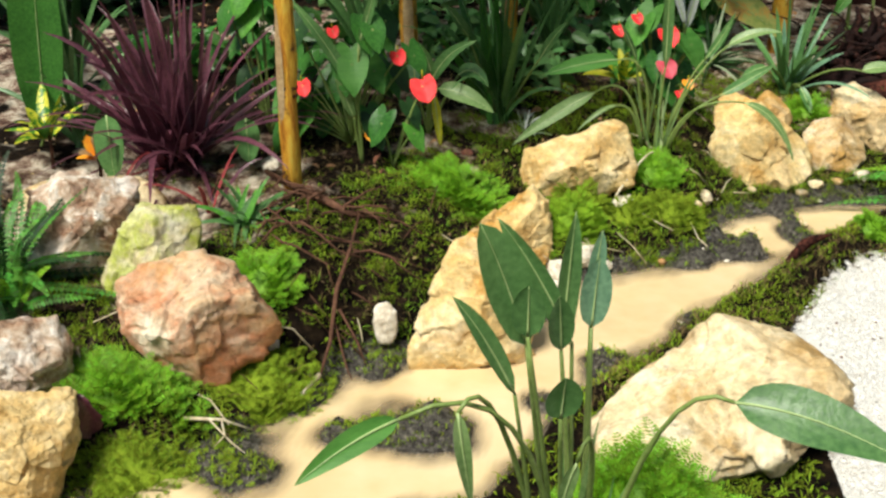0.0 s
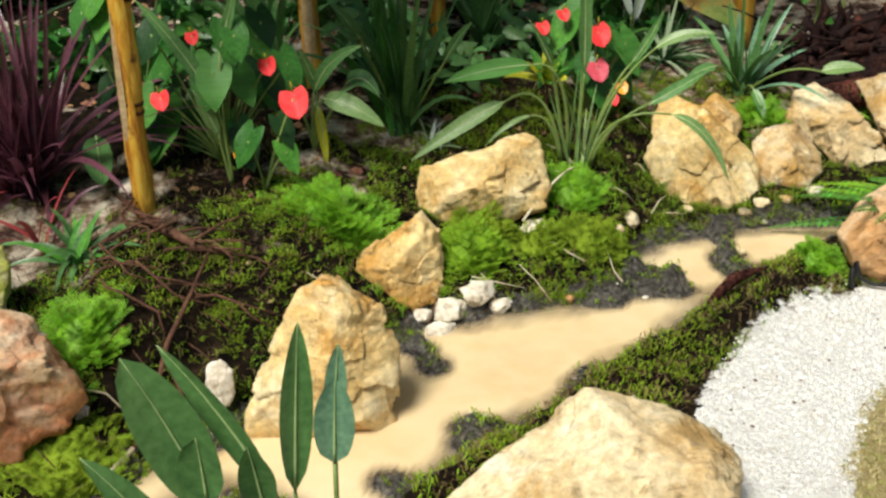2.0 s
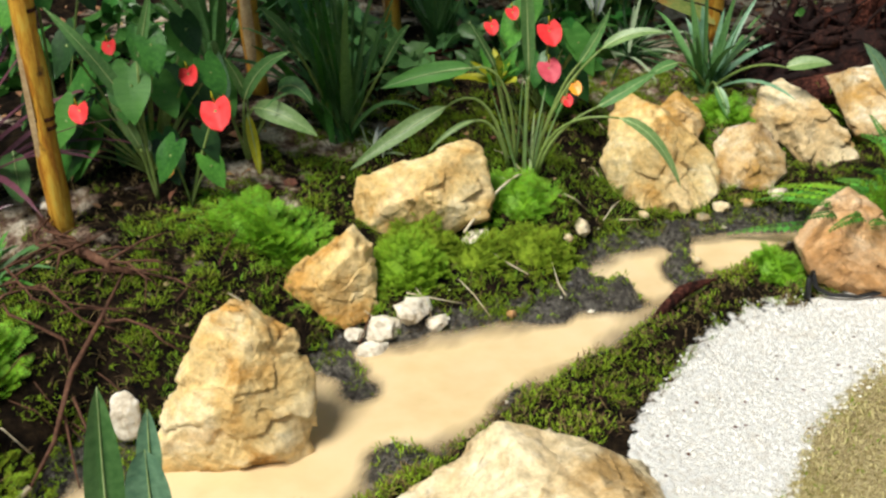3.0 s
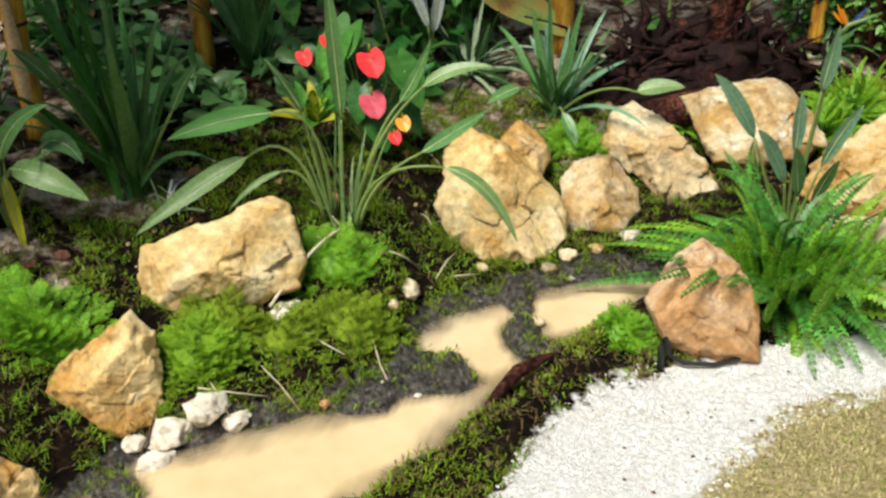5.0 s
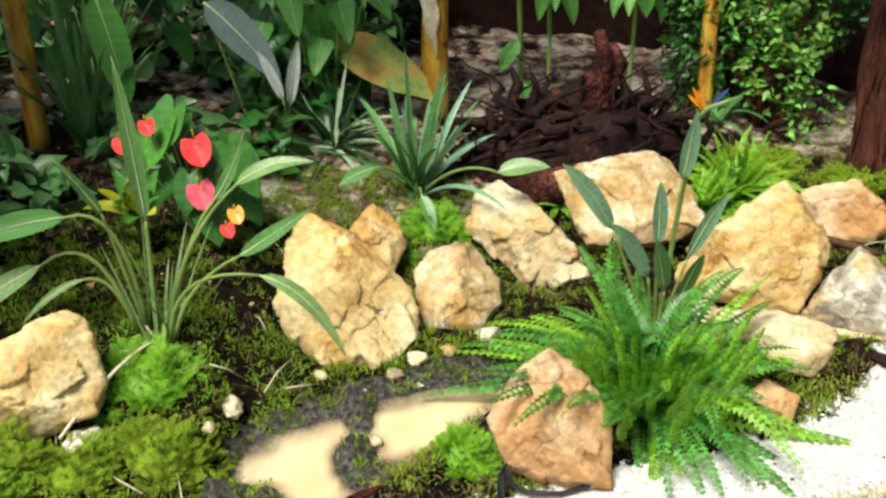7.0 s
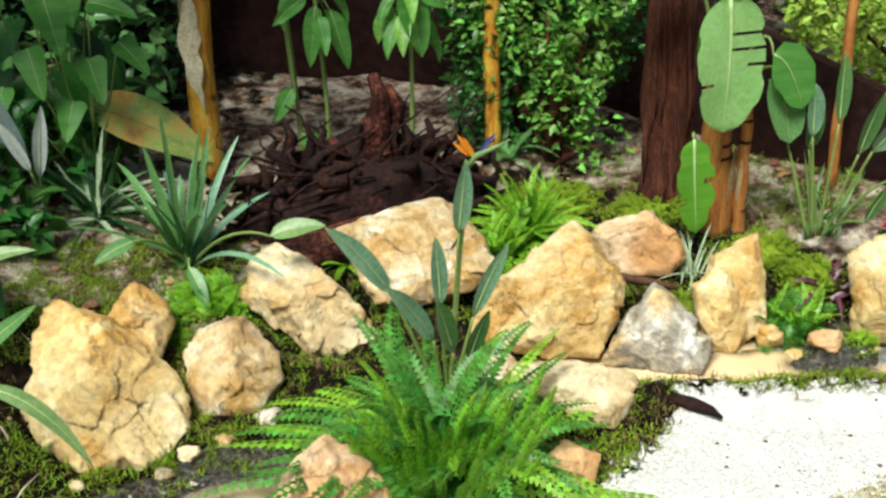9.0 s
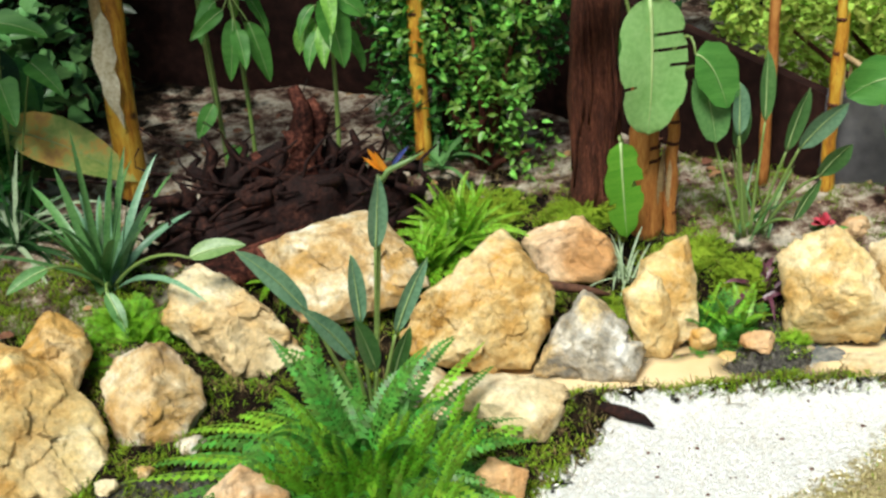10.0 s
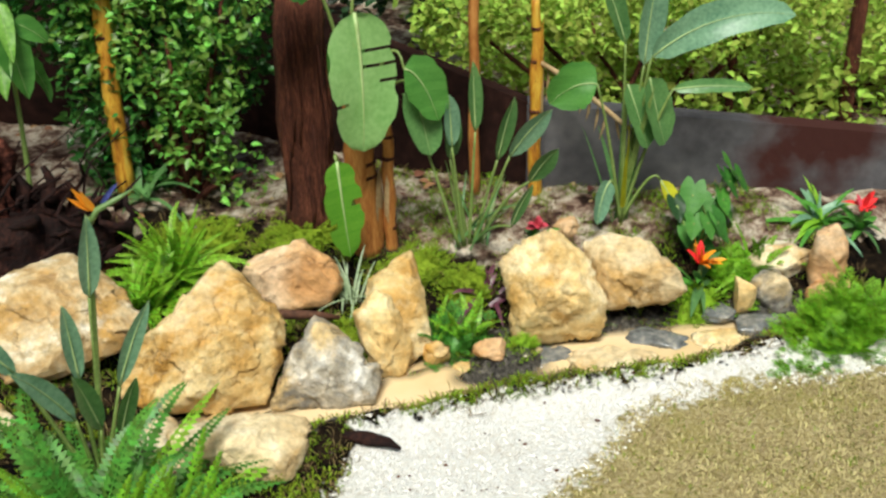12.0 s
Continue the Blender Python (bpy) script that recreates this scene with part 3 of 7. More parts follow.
def land(x, y):
    """Height of the ground at x, y (arrays or numbers)."""
    x, y = np.asarray(x, float), np.asarray(y, float)
    jitter = 0.035 * fbm(x, y, 9, 1.0) + 0.015 * fbm(x, y, 31, 4.0)
    slope = np.where(x < 1.6, 0.72, 0.95)
    db = (y - np.interp(x, BACK_X, BACK_Y)) * slope + jitter
    df = (np.interp(x, FRONT_X, FRONT_Y) - y) * slope + jitter
    hmax = np.interp(x, [-9, 0.5, 0.9, 1.3, 3.2, 5], [0.36, 0.33, 0.27, 0.20, 0.20, 0.17])
    hmax = hmax * np.interp(x, [-2, -0.9, -0.5], [0.75, 0.75, 1.0])
    far = np.clip(db, 0, None)
    back = hmax * (1 - np.exp(-far / 0.30)) + 0.045 * np.clip(far, 0, 3.5) + (0.02 * fbm(x, y, 6, 2.0) + 0.014 * fbm(x, y, 24, 12.0)) * np.clip(far * 4, 0, 1)
    near = np.clip(df, 0, None)
    front = 0.055 * np.exp(-((near - 0.08) / 0.08) ** 2) + 0.025 * np.clip(near / 0.1, 0, 1) + 0.006 * fbm(x, y, 11, 3.0)
    front = front + np.interp(x, [-2, 0.5, 1.0], [0.05, 0.03, 0.0]) * np.clip(near / 0.3, 0, 1)
    inside = np.minimum(-db, -df)
    bed = -0.06 * np.clip(inside / np.interp(x, [1.8, 2.4], [0.115, 0.06]), 0, 1) + 0.008 * fbm(x, y, 14, 5.0)
    for ix, iy, r, h in ISLANDS:
        bed = bed + h * np.exp(-(((x - ix) ** 2 + (y - iy) ** 2) / r ** 2) ** 1.3) * (1 + 0.35 * fbm(x, y, 30, ix))
    for hx, hy, r, h in HOLLOWS:
        back = back - h * np.exp(-(((x - hx) ** 2 + (y - hy) ** 2) / r ** 2) ** 2)
    z = np.where(db > 0, back, np.where(df > 0, front, bed))
    return z + level(x)


def stretch_axis(a, b, step, far, grow=1.6):
    mid = list(np.arange(a, b + 1e-6, step))
    lo, hi, d = [a], [b], step
    while hi[-1] < far:
        d *= grow
        lo.append(lo[-1] - d)
        hi.append(hi[-1] + d)
    return np.array(lo[:0:-1] + mid + hi[1:])


def build_ground():
    xs, ys = stretch_axis(-2.4, 5.6, 0.028, 700), stretch_axis(1.0, 7.2, 0.028, 700)
    X, Y = np.meshgrid(xs, ys)
    Z = land(X, Y)
    far = np.clip((np.hypot(X - 1.5, Y - 3.5) - 6) / 20, 0, 1)
    Z = Z * (1 - far)
    nx, ny = len(xs), len(ys)
    x, y = X.ravel(), Y.ravel()
    verts = np.stack([x, y, Z.ravel()], 1)
    i = (np.arange(ny - 1)[:, None] * nx + np.arange(nx - 1)[None, :]).ravel()
    faces = np.stack([i, i + 1, i + nx + 1, i + nx], 1)
    me = mesh_of("ground", verts.tolist(), faces.tolist(), GROUND)
    db, df = y - np.interp(x, BACK_X, BACK_Y), np.interp(x, FRONT_X, FRONT_Y) - y
    wob = 0.02 * fbm(x, y, 12, 7.0) + 0.012 * fbm(x, y, 40, 8.0)
    sandy = fbm(x, y, 2.6, 9.0) + 0.25 * fbm(x, y, 9, 3.0) + np.interp(x, [-2, 0, 1.2, 1.6, 2.2, 3.4, 4.2], [-0.35, -0.4, -0.3, -0.12, 0.15, 0.36, 0.5]) + np.clip(db - np.interp(x, [2.0, 2.4, 3.3, 3.8], [0.8, 1.2, 1.2, 0.55]), -0.9, 0.3) - 0.12
    for px, py, r in ((2.75, 6.2, 0.45), (3.35, 5.45, 0.16), (3.75, 5.05, 0.30), (4.15, 4.95, 0.35), (4.45, 4.6, 0.22), (2.1, 6.1, 0.4), (1.62, 5.8, 0.25)):
        sandy = sandy + 1.1 * np.exp(-((x - px) ** 2 + (y - py) ** 2) / r ** 2)
    sandy = sandy + 1.3 * np.exp(-((x + 0.95) ** 2 + (y - 4.0) ** 2) / 0.3 ** 2)
    for px, py, r in ((3.05, 5.38, 0.26), (3.36, 5.2, 0.22), (3.58, 4.82, 0.2)):
        sandy = sandy - 1.0 * np.exp(-((x - px) ** 2 + (y - py) ** 2) / r ** 2)
    patches = {
        "sand": np.where(db > 0.3, sandy * 0.3, -1.0),
        "mud": 0.05 - np.maximum(db, df),
        "gravel": np.where(x > 0.8, np.interp(x, GRAVEL_X, GRAVEL_Y) - y + wob, -1.0),
        "lawn": np.where(x > 1.15, np.interp(x, LAWN_X, LAWN_Y) - y + wob * 1.5, -1.0),
    }
    for key, val in patches.items():
        me.attributes.new(key, "FLOAT", "POINT").data.foreach_set("value", np.clip(val, -1, 1).astype(np.float32))
    return tagged(new("ground", me), "dark soil bank, white crushed gravel path and dry lawn", "ground", kind="structure")


build_ground()


def build_water():
    xs = np.concatenate([np.arange(-9.0, -2.4, 0.3), np.arange(-2.4, 4.7, 0.02), np.arange(4.8, 11.0, 0.3)])
    rows = 46
    a, b = np.interp(xs, FRONT_X, FRONT_Y) - 0.16, np.interp(xs, BACK_X, BACK_Y) + 0.10
    k = np.arange(rows) / (rows - 1)
    Y = a[:, None] + (b - a)[:, None] * k[None]
    X = np.repeat(xs[:, None], rows, 1)
    Z = level(X)
    depth = (Z - land(X, Y)).ravel()
    i = (np.arange(len(xs) - 1)[:, None] * rows + np.arange(rows - 1)[None]).ravel()
    faces = np.stack([i, i + rows, i + rows + 1, i + 1], 1)
    me = mesh_of("water", np.stack([X.ravel(), Y.ravel(), Z.ravel()], 1).tolist(), faces.tolist(), WATER)
    me.attributes.new("depth", "FLOAT", "POINT").data.foreach_set("value", depth.astype(np.float32))
    return tagged(new("water", me), "milky tan silty water of a shallow garden stream", "stream", kind="structure")


build_water()


def build_wall():
    """A low dark wall that closes the bed behind, with a coping."""
    a, b = Vector((6.9, 2.95)), Vector((-0.4, 8.75))
    d = (Vector((4.22, 5.09)) - a).normalized()
    n = Vector((d.y, -d.x))
    wall = tagged(new("wall_back"), "low dark grey stained garden wall", "wall", kind="structure")

    def box(p, q, t, z0, z1, ends):
        c = [p - n * t, p + n * t, q + n * t, q - n * t]
        v = [(*k, z0) for k in c] + [(*k, z1 + drop) for k, drop in zip(c, (ends[0], ends[0], ends[1], ends[1]))]
        return v, [(0, 3, 2, 1), (4, 5, 6, 7), (0, 1, 5, 4), (1, 2, 6, 5), (2, 3, 7, 6), (3, 0, 4, 7)]
    m = Vector((4.22, 5.09))
    part("grey_panel", box(a, m, 0.05, -0.1, 0.62, (-0.34, -0.05)), WALL, wall, "weathered grey wall panel", smooth=False)
    k = Vector((3.45, 6.55))
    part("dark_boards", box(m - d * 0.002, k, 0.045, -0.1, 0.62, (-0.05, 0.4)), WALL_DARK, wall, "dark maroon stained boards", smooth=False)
    d = (b - k).normalized()
    n = Vector((d.y, -d.x))
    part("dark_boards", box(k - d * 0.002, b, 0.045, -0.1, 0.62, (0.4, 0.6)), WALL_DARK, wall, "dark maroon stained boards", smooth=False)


build_wall()


# ---------------------------------------------------------------- rocks
def rock(label, place, size, yaw, mat, seed, outline=(), cuts=(), facets=9, detail=6, rough=0.05, name="rock", group="stream bank rocks", lean=0):
    """A broken block: a box split along planes, with chipped facets and fine relief. size: full width, depth, height.
    outline: the shape seen from the front, clockwise, as shares of width and height; each side becomes two splitting planes that meet in a ridge.
    lean: degrees by which the block leans back."""
    rng = random.Random(seed)
    planes = []
    for (u0, v0), (u1, v1) in zip(outline, list(outline[1:]) + list(outline[:1])):
        a, b = Vector((2 * u0 - 1, 2 * v0 - 1)), Vector((2 * u1 - 1, 2 * v1 - 1))
        nx, nz = -(b - a).y, (b - a).x
        ln = math.hypot(nx, nz)
        nx, nz = nx / ln, nz / ln
        dist = nx * a.x + nz * a.y
        for side in (-1, 1):
            n = Vector((nx, side * rng.uniform(0.25, 0.85), nz))
            planes.append((n.normalized(), dist / n.length))
    sides = len(planes)
    for _ in range(facets):
        d = Vector((rng.gauss(0, 1), rng.gauss(0, 1), rng.gauss(0, 0.8))).normalized()
        planes.append((d, rng.uniform(0.95, 1.3) if outline else rng.uniform(0.80, 1.15)))
    if outline:
        turn = rng.uniform(0, 6.28)
        planes += [(Vector((0.5 * math.cos(turn + 2.1 * k), -1, 0.5 * math.sin(turn + 2.1 * k))).normalized(), rng.uniform(0.44, 0.56)) for k in range(3)]
        planes += [(Vector((0.1, 1, 0.2)).normalized(), 0.75)]
    planes += [(Vector(c[:3]).normalized(), c[3]) for c in cuts]
    # no facet may take off a corner of the outline
    planes = planes[:sides] + [(n, max([dist] + [n.x * (2 * u - 1) + n.z * (2 * v - 1) - 0.04 for u, v in outline])) for n, dist in planes[sides:]]
    bm = bmesh.new()
    bmesh.ops.create_icosphere(bm, subdivisions=detail, radius=1)
    dirs = np.array([v.co[:] for v in bm.verts])
    dirs /= np.linalg.norm(dirs, axis=1)[:, None]
    # the ball is shot from a point inside the block
    mid = Vector((sum(2 * u - 1 for u, v in outline) / len(outline), 0, sum(2 * v - 1 for u, v in outline) / len(outline))) if outline else Vector((0, 0, 0))
    reach = np.min((1.0 - np.sign(dirs) * np.array(mid)) / np.maximum(np.abs(dirs), 1e-6), axis=1)
    for n, dist in planes:
        k = dirs @ np.array(n)
        room = max(dist - n.dot(mid), 0.12)
        reach = np.where(k > 1e-3, np.minimum(reach, room / np.maximum(k, 1e-3)), reach)
    pts = dirs * reach[:, None] + np.array(mid)
    off = Vector((seed * 3.7, seed * 1.3, seed * 0.7))
    bed = Vector((rng.uniform(-0.5, 0.5), rng.uniform(-0.4, 0.4), 1)).normalized()
    shape = np.array(size) / max(size)
    for v, p, d in zip(bm.verts, pts, dirs):
        p, d = Vector(p), Vector(d)
        q = Vector((p.x * shape[0], p.y * shape[1], p.z * shape[2]))
        near, spots = noise.voronoi(q * 2.6 + off)
        tilt = noise.noise_vector(spots[0] * 7.3)
        j = (q + off / 2.6 - spots[0] / 2.6).dot(tilt) * rough * 7.5 + (tilt.x + tilt.y) * rough * 0.9
        near, spots = noise.voronoi(q * 7.0 + off)
        tilt = noise.noise_vector(spots[0] * 5.1)
        j += (q + off / 7.0 - spots[0] / 7.0).dot(tilt) * rough * 5.5 + tilt.z * rough * 0.35
        j += noise.noise(q * 1.8 + off) * rough * 0.5 + noise.noise(q * 17 + off) * rough * 0.13 + noise.noise(q * 45 + off) * rough * 0.06
        step = 9 * q.dot(bed) + 1.6 * noise.noise(q * 1.5 + off)
        j += (abs(step - math.floor(step) - 0.5) - 0.25) * rough * 0.16
        v.co = p + d * j
    lo = [min(v.co[k] for v in bm.verts) for k in range(3)]
    hi = [max(v.co[k] for v in bm.verts) for k in range(3)]
    for v in bm.verts:
        q = Vector([(v.co[k] - lo[k]) / (hi[k] - lo[k]) for k in range(3)])
        v.co = Vector(((q.x - 0.5) * size[0], (q.y - 0.5) * size[1], q.z * size[2]))
    me = bpy.data.meshes.new(name)
    bm.to_mesh(me)
    bm.free()
    me.materials.append(mat)
    me.polygons.foreach_set("use_smooth", [True] * len(me.polygons))
    ob = new(name, me)
    ob.matrix_basis = pose(*place, -lean, 0, yaw)
    return tagged(ob, label, "rock", group)


BLOCK = [(0, 0.5), (0.12, 0.9), (0.6, 1), (0.95, 0.75), (1, 0.3), (0.8, 0), (0.15, 0)]
rock("veined grey and red angular boulder on the moss bank", (-0.69, 2.76, 0.05), (0.47, 0.40, 0.43), 14, ROCK_RED, 3,
     [(0.0, 0.83), (0.14, 0.96), (0.53, 1.0), (0.73, 0.89), (1.0, 0.36), (0.78, 0.17), (0.53, 0.0), (0.2, 0.25), (0.03, 0.49)], [(0.3, -0.9, -0.45, 0.42), (-0.15, -0.85, 0.5, 0.45)], lean=36)
rock("pale brown lichened rock under fern fronds", (-1.16, 3.24, 0.17), (0.40, 0.34, 0.38), 19, ROCK_LICHEN, 5,
     [(0.0, 0.37), (0.14, 0.85), (0.39, 1.0), (0.98, 0.87), (1.0, 0.7), (0.92, 0.45), (0.72, 0.0), (0.19, 0.0)], lean=26)
rock("flat-topped whitish rock behind lichened ones", (-1.22, 3.56, 0.20), (0.52, 0.36, 0.22), 4, ROCK_PALE, 6, [(0, 0.6), (0.08, 0.95), (0.9, 1), (1, 0.6), (0.95, 0), (0.05, 0)], detail=5)
rock("pale rock with yellow-green lichen", (-0.92, 3.15, 0.12), (0.33, 0.28, 0.37), 16, ROCK_MOSSY, 7,
     [(0.0, 0.36), (0.3, 0.87), (0.45, 1.0), (1.0, 0.93), (1.0, 0.69), (0.89, 0.2), (0.77, 0.0), (0.07, 0.0)], lean=11)
rock("brown and white lichened rock", (-1.16, 2.63, 0.09), (0.28, 0.26, 0.27), 23, ROCK_LICHEN, 9, [(0.0, 0.19), (0.1, 0.8), (0.34, 1.0), (0.88, 0.94), (1.0, 0.61), (0.94, 0.0), (0.2, 0.0)], detail=5, lean=13)
rock("flat-faced orange tan rock", (-1.06, 2.31, -0.03), (0.31, 0.28, 0.34), 24, ROCK_OCHRE, 11, [(0.0, 0.13), (0.15, 1.0), (0.42, 0.99), (1.0, 0.9), (0.97, 0.53), (0.74, 0.12), (0.52, 0.0)], lean=19)
rock("tall leaning tan slab standing in the stream", (0.10, 3.05, -0.05), (0.44, 0.30, 0.47), 11, ROCK_TAN, 14,
     [(0.0, 0.0), (0.0, 0.2), (0.25, 0.72), (0.38, 0.92), (0.49, 1.0), (0.66, 0.99), (0.91, 0.79), (1.0, 0.54), (0.99, 0.2), (0.92, 0.0)], [(0.62, -0.75, -0.25, 0.36), (-0.4, -0.85, 0.35, 0.42)], lean=20)
rock("pointed tan rock beside white pebbles", (0.24, 3.71, -0.03), (0.36, 0.30, 0.35), 5, ROCK_TAN, 17,
     [(0.0, 0.48), (0.79, 1.0), (0.96, 0.84), (1.0, 0.32), (0.91, 0.0), (0.55, 0.0)], [(-0.35, -0.8, 0.45, 0.40)], lean=26)
rock("blocky golden rock on the moss bank", (0.55, 4.11, 0.11), (0.49, 0.32, 0.33), 11, ROCK_TAN, 19,
     [(0.0, 0.46), (0.04, 0.68), (0.83, 1.0), (0.93, 0.89), (1.0, 0.36), (0.93, 0.12), (0.64, 0.0), (0.1, 0.0), (0.02, 0.18)], [(-0.75, -0.65, 0.0, 0.60), (0.1, -0.85, 0.5, 0.45)], lean=24)
rock("large buff boulder at the water's edge", (1.41, 4.50, -0.03), (0.47, 0.36, 0.56), -5, ROCK_TAN, 23,
     [(0.0, 0.45), (0.09, 0.94), (0.22, 1.0), (0.51, 0.89), (0.91, 0.52), (1.0, 0.3), (0.89, 0.07), (0.58, 0.0), (0.32, 0.0), (0.1, 0.26)], [(0.45, -0.85, -0.15, 0.42), (-0.5, -0.8, 0.3, 0.45)], lean=50)
rock("smaller buff rock resting behind a boulder", (1.51, 4.80, 0.10), (0.22, 0.24, 0.33), -7, ROCK_OCHRE, 27, [(0.0, 0.07), (0.03, 0.64), (0.15, 0.81), (0.52, 1.0), (0.82, 0.83), (1.0, 0.57), (0.86, 0.3), (0.7, 0.0)], detail=5, lean=60)
rock("small grey and tan rock", (1.78, 4.64, -0.03), (0.28, 0.25, 0.35), 0, ROCK_MIX, 29, [(0.0, 0.75), (0.22, 0.95), (0.52, 1.0), (0.7, 0.98), (0.97, 0.68), (1.0, 0.4), (0.71, 0.08), (0.17, 0.0), (0.02, 0.46)], detail=5, lean=40)
rock("sloping buff slab of rock", (2.03, 4.86, 0.03), (0.43, 0.30, 0.43), -5, ROCK_PALE, 31, [(0.0, 0.57), (0.12, 0.88), (0.32, 1.0), (0.55, 0.81), (0.81, 0.51), (1.0, 0.14), (1.0, 0.0), (0.47, 0.03)], [(0.1, -0.95, 0.3, 0.40)], lean=54)
rock("broad white-streaked tan rock", (2.40, 4.96, 0.10), (0.55, 0.34, 0.43), -13, ROCK_MIX, 37, [(0.0, 0.72), (0.66, 1.0), (0.74, 0.88), (0.91, 0.55), (1.0, 0.28), (0.81, 0.08), (0.54, 0.0), (0.21, 0.0)], [(0.0, -0.8, 0.6, 0.42), (0.5, -0.85, 0.0, 0.45)], lean=60)
rock("large wedge-shaped golden boulder", (2.74, 4.70, -0.02), (0.49, 0.36, 0.46), -21, ROCK_OCHRE, 41,
     [(0.0, 0.18), (0.06, 0.4), (0.64, 1.0), (0.77, 0.9), (1.0, 0.52), (0.96, 0.29), (0.84, 0.02), (0.54, 0.0), (0.18, 0.05)], [(-0.1, -0.95, 0.2, 0.38)], rough=0.045, lean=40)
rock("low grey-tan rock behind the boulders", (3.15, 4.93, 0.10), (0.33, 0.24, 0.25), -25, ROCK_PINK, 43, [(0.0, 0.59), (0.12, 0.92), (0.67, 1.0), (0.96, 0.63), (1.0, 0.29), (0.85, 0.0), (0.29, 0.0)], detail=5, lean=52)
rock("mottled grey angular rock at the stream edge", (3.04, 4.54, -0.03), (0.34, 0.27, 0.29), -26, ROCK_GREY, 47,
     [(0.0, 0.05), (0.1, 0.47), (0.43, 1.0), (0.66, 0.84), (1.0, 0.32), (0.88, 0.0), (0.43, 0.0)], [(-0.4, -0.85, 0.2, 0.40), (0.65, -0.7, 0.2, 0.45)], detail=5, lean=34)
rock("upright cracked buff rock", (3.32, 4.60, -0.02), (0.22, 0.2, 0.38), -32, ROCK_OCHRE, 53, [(0.0, 0.4), (0.1, 0.76), (0.75, 1.0), (0.85, 0.74), (1.0, 0.19), (0.62, 0.0), (0.15, 0.0)], detail=5, lean=32)
rock("low buff rock leaning on an upright one", (3.26, 4.58, -0.02), (0.18, 0.15, 0.29), -31, ROCK_TAN, 55, [(0.0, 0.76), (0.41, 1.0), (0.69, 0.9), (1.0, 0.38), (0.88, 0.0), (0.43, 0.0), (0.16, 0.3)], detail=5, lean=18)
rock("small buff stone at the foot of an upright rock", (3.43, 4.55, -0.01), (0.09, 0.08, 0.09), -30, ROCK_OCHRE, 56, BLOCK, detail=4)
rock("big rounded golden boulder by the cascade", (3.78, 4.41, 0.01), (0.35, 0.31, 0.37), -41, ROCK_OCHRE, 59,
     [(0.0, 0.77), (0.37, 1.0), (0.58, 0.94), (0.85, 0.64), (1.0, 0.38), (0.93, 0.07), (0.61, 0.0), (0.16, 0.02), (0.1, 0.2)], [(0.1, -0.8, -0.5, 0.42), (-0.2, -0.85, 0.4, 0.45)], detail=5, lean=24)
rock("overhanging flat tan rock", (4.03, 4.31, 0.09), (0.34, 0.24, 0.25), -44, ROCK_PALE, 61, [(0.0, 0.84), (0.27, 1.0), (0.63, 0.9), (0.85, 0.61), (1.0, 0.31), (0.86, 0.12), (0.23, 0.0)], [(0.1, -0.8, 0.55, 0.42)], detail=5, lean=28)
rock("salmon rock beside the fern", (1.90, 3.89, 0.0), (0.34, 0.30, 0.36), -18, ROCK_PINK, 67,
     [(0.0, 0.43), (0.04, 0.59), (0.18, 0.81), (0.44, 1.0), (0.62, 0.92), (0.85, 0.73), (0.98, 0.46), (1.0, 0.05), (0.61, 0.0), (0.2, 0.08)], [(-0.55, -0.75, 0.3, 0.42), (0.45, -0.85, 0.15, 0.42)], rough=0.035, lean=38)
rock("white chip of stone on dark soil", (-0.18, 3.04, 0.06), (0.08, 0.06, 0.14), 8, WHITE_STONE, 57, BLOCK, detail=4, lean=15)
for label, place, size, yaw, mat, seed in [
    ("flat wet stone in the rapids", (3.74, 4.35, -0.025), (0.24, 0.15, 0.045), -12, WET_STONE, 201), ("pale flat stone in the rapids", (3.88, 4.23, -0.02), (0.30, 0.18, 0.05), -38, ROCK_PALE, 202),
    ("flat wet stone in the rapids", (4.06, 4.21, -0.01), (0.21, 0.13, 0.055), -58, WET_STONE, 203), ("tan flat stone in the rapids", (4.20, 4.08, 0.0), (0.20, 0.12, 0.05), -22, ROCK_TAN, 204),
    ("flat wet stone in the rapids", (4.36, 4.04, 0.03), (0.20, 0.14, 0.05), -40, WET_STONE, 205), ("small wet stone in the rapids", (4.28, 4.18, 0.03), (0.13, 0.10, 0.05), -70, WET_STONE, 207),
    ("cream stone edging the rapids", (3.66, 4.41, -0.02), (0.14, 0.09, 0.06), -5, ROCK_PALE, 208)]:
    rock(label, place, size, yaw, mat, seed, (), (), 14, 4, rough=0.09, name="flat_stone", group="rapids stones")
rock("broad low cream boulder on the near bank", (0.78, 2.60, -0.07), (0.80, 0.57, 0.40), 10, ROCK_PALE, 71,
     (), [(-0.65, -0.1, 0.75, 0.44), (-0.7, 0.6, 0.4, 0.6), (-0.15, -0.25, 0.95, 0.60), (0.75, 0, 0.6, 0.72), (0.3, 0.8, 0.5, 0.7), (-0.3, -0.7, 0.6, 0.58), (0.35, 0.1, 0.9, 0.66)], 20, rough=0.07)
rock("flat beige stone under the fern", (2.66, 4.30, 0.0), (0.38, 0.22, 0.21), -22, ROCK_PALE, 73, [(0.0, 0.95), (0.4, 1.0), (0.97, 0.9), (1.0, 0.62), (0.83, 0.0), (0.48, 0.08), (0.07, 0.6)], [(0.0, -0.8, 0.6, 0.42)], lean=46, detail=5)
rock("small orange stone under the fern", (2.55, 4.02, 0.03), (0.14, 0.12, 0.13), -21, ROCK_PINK, 79, [(0.0, 0.61), (0.33, 1.0), (1.0, 0.72), (0.88, 0.1), (0.43, 0.0)], lean=45, detail=4)
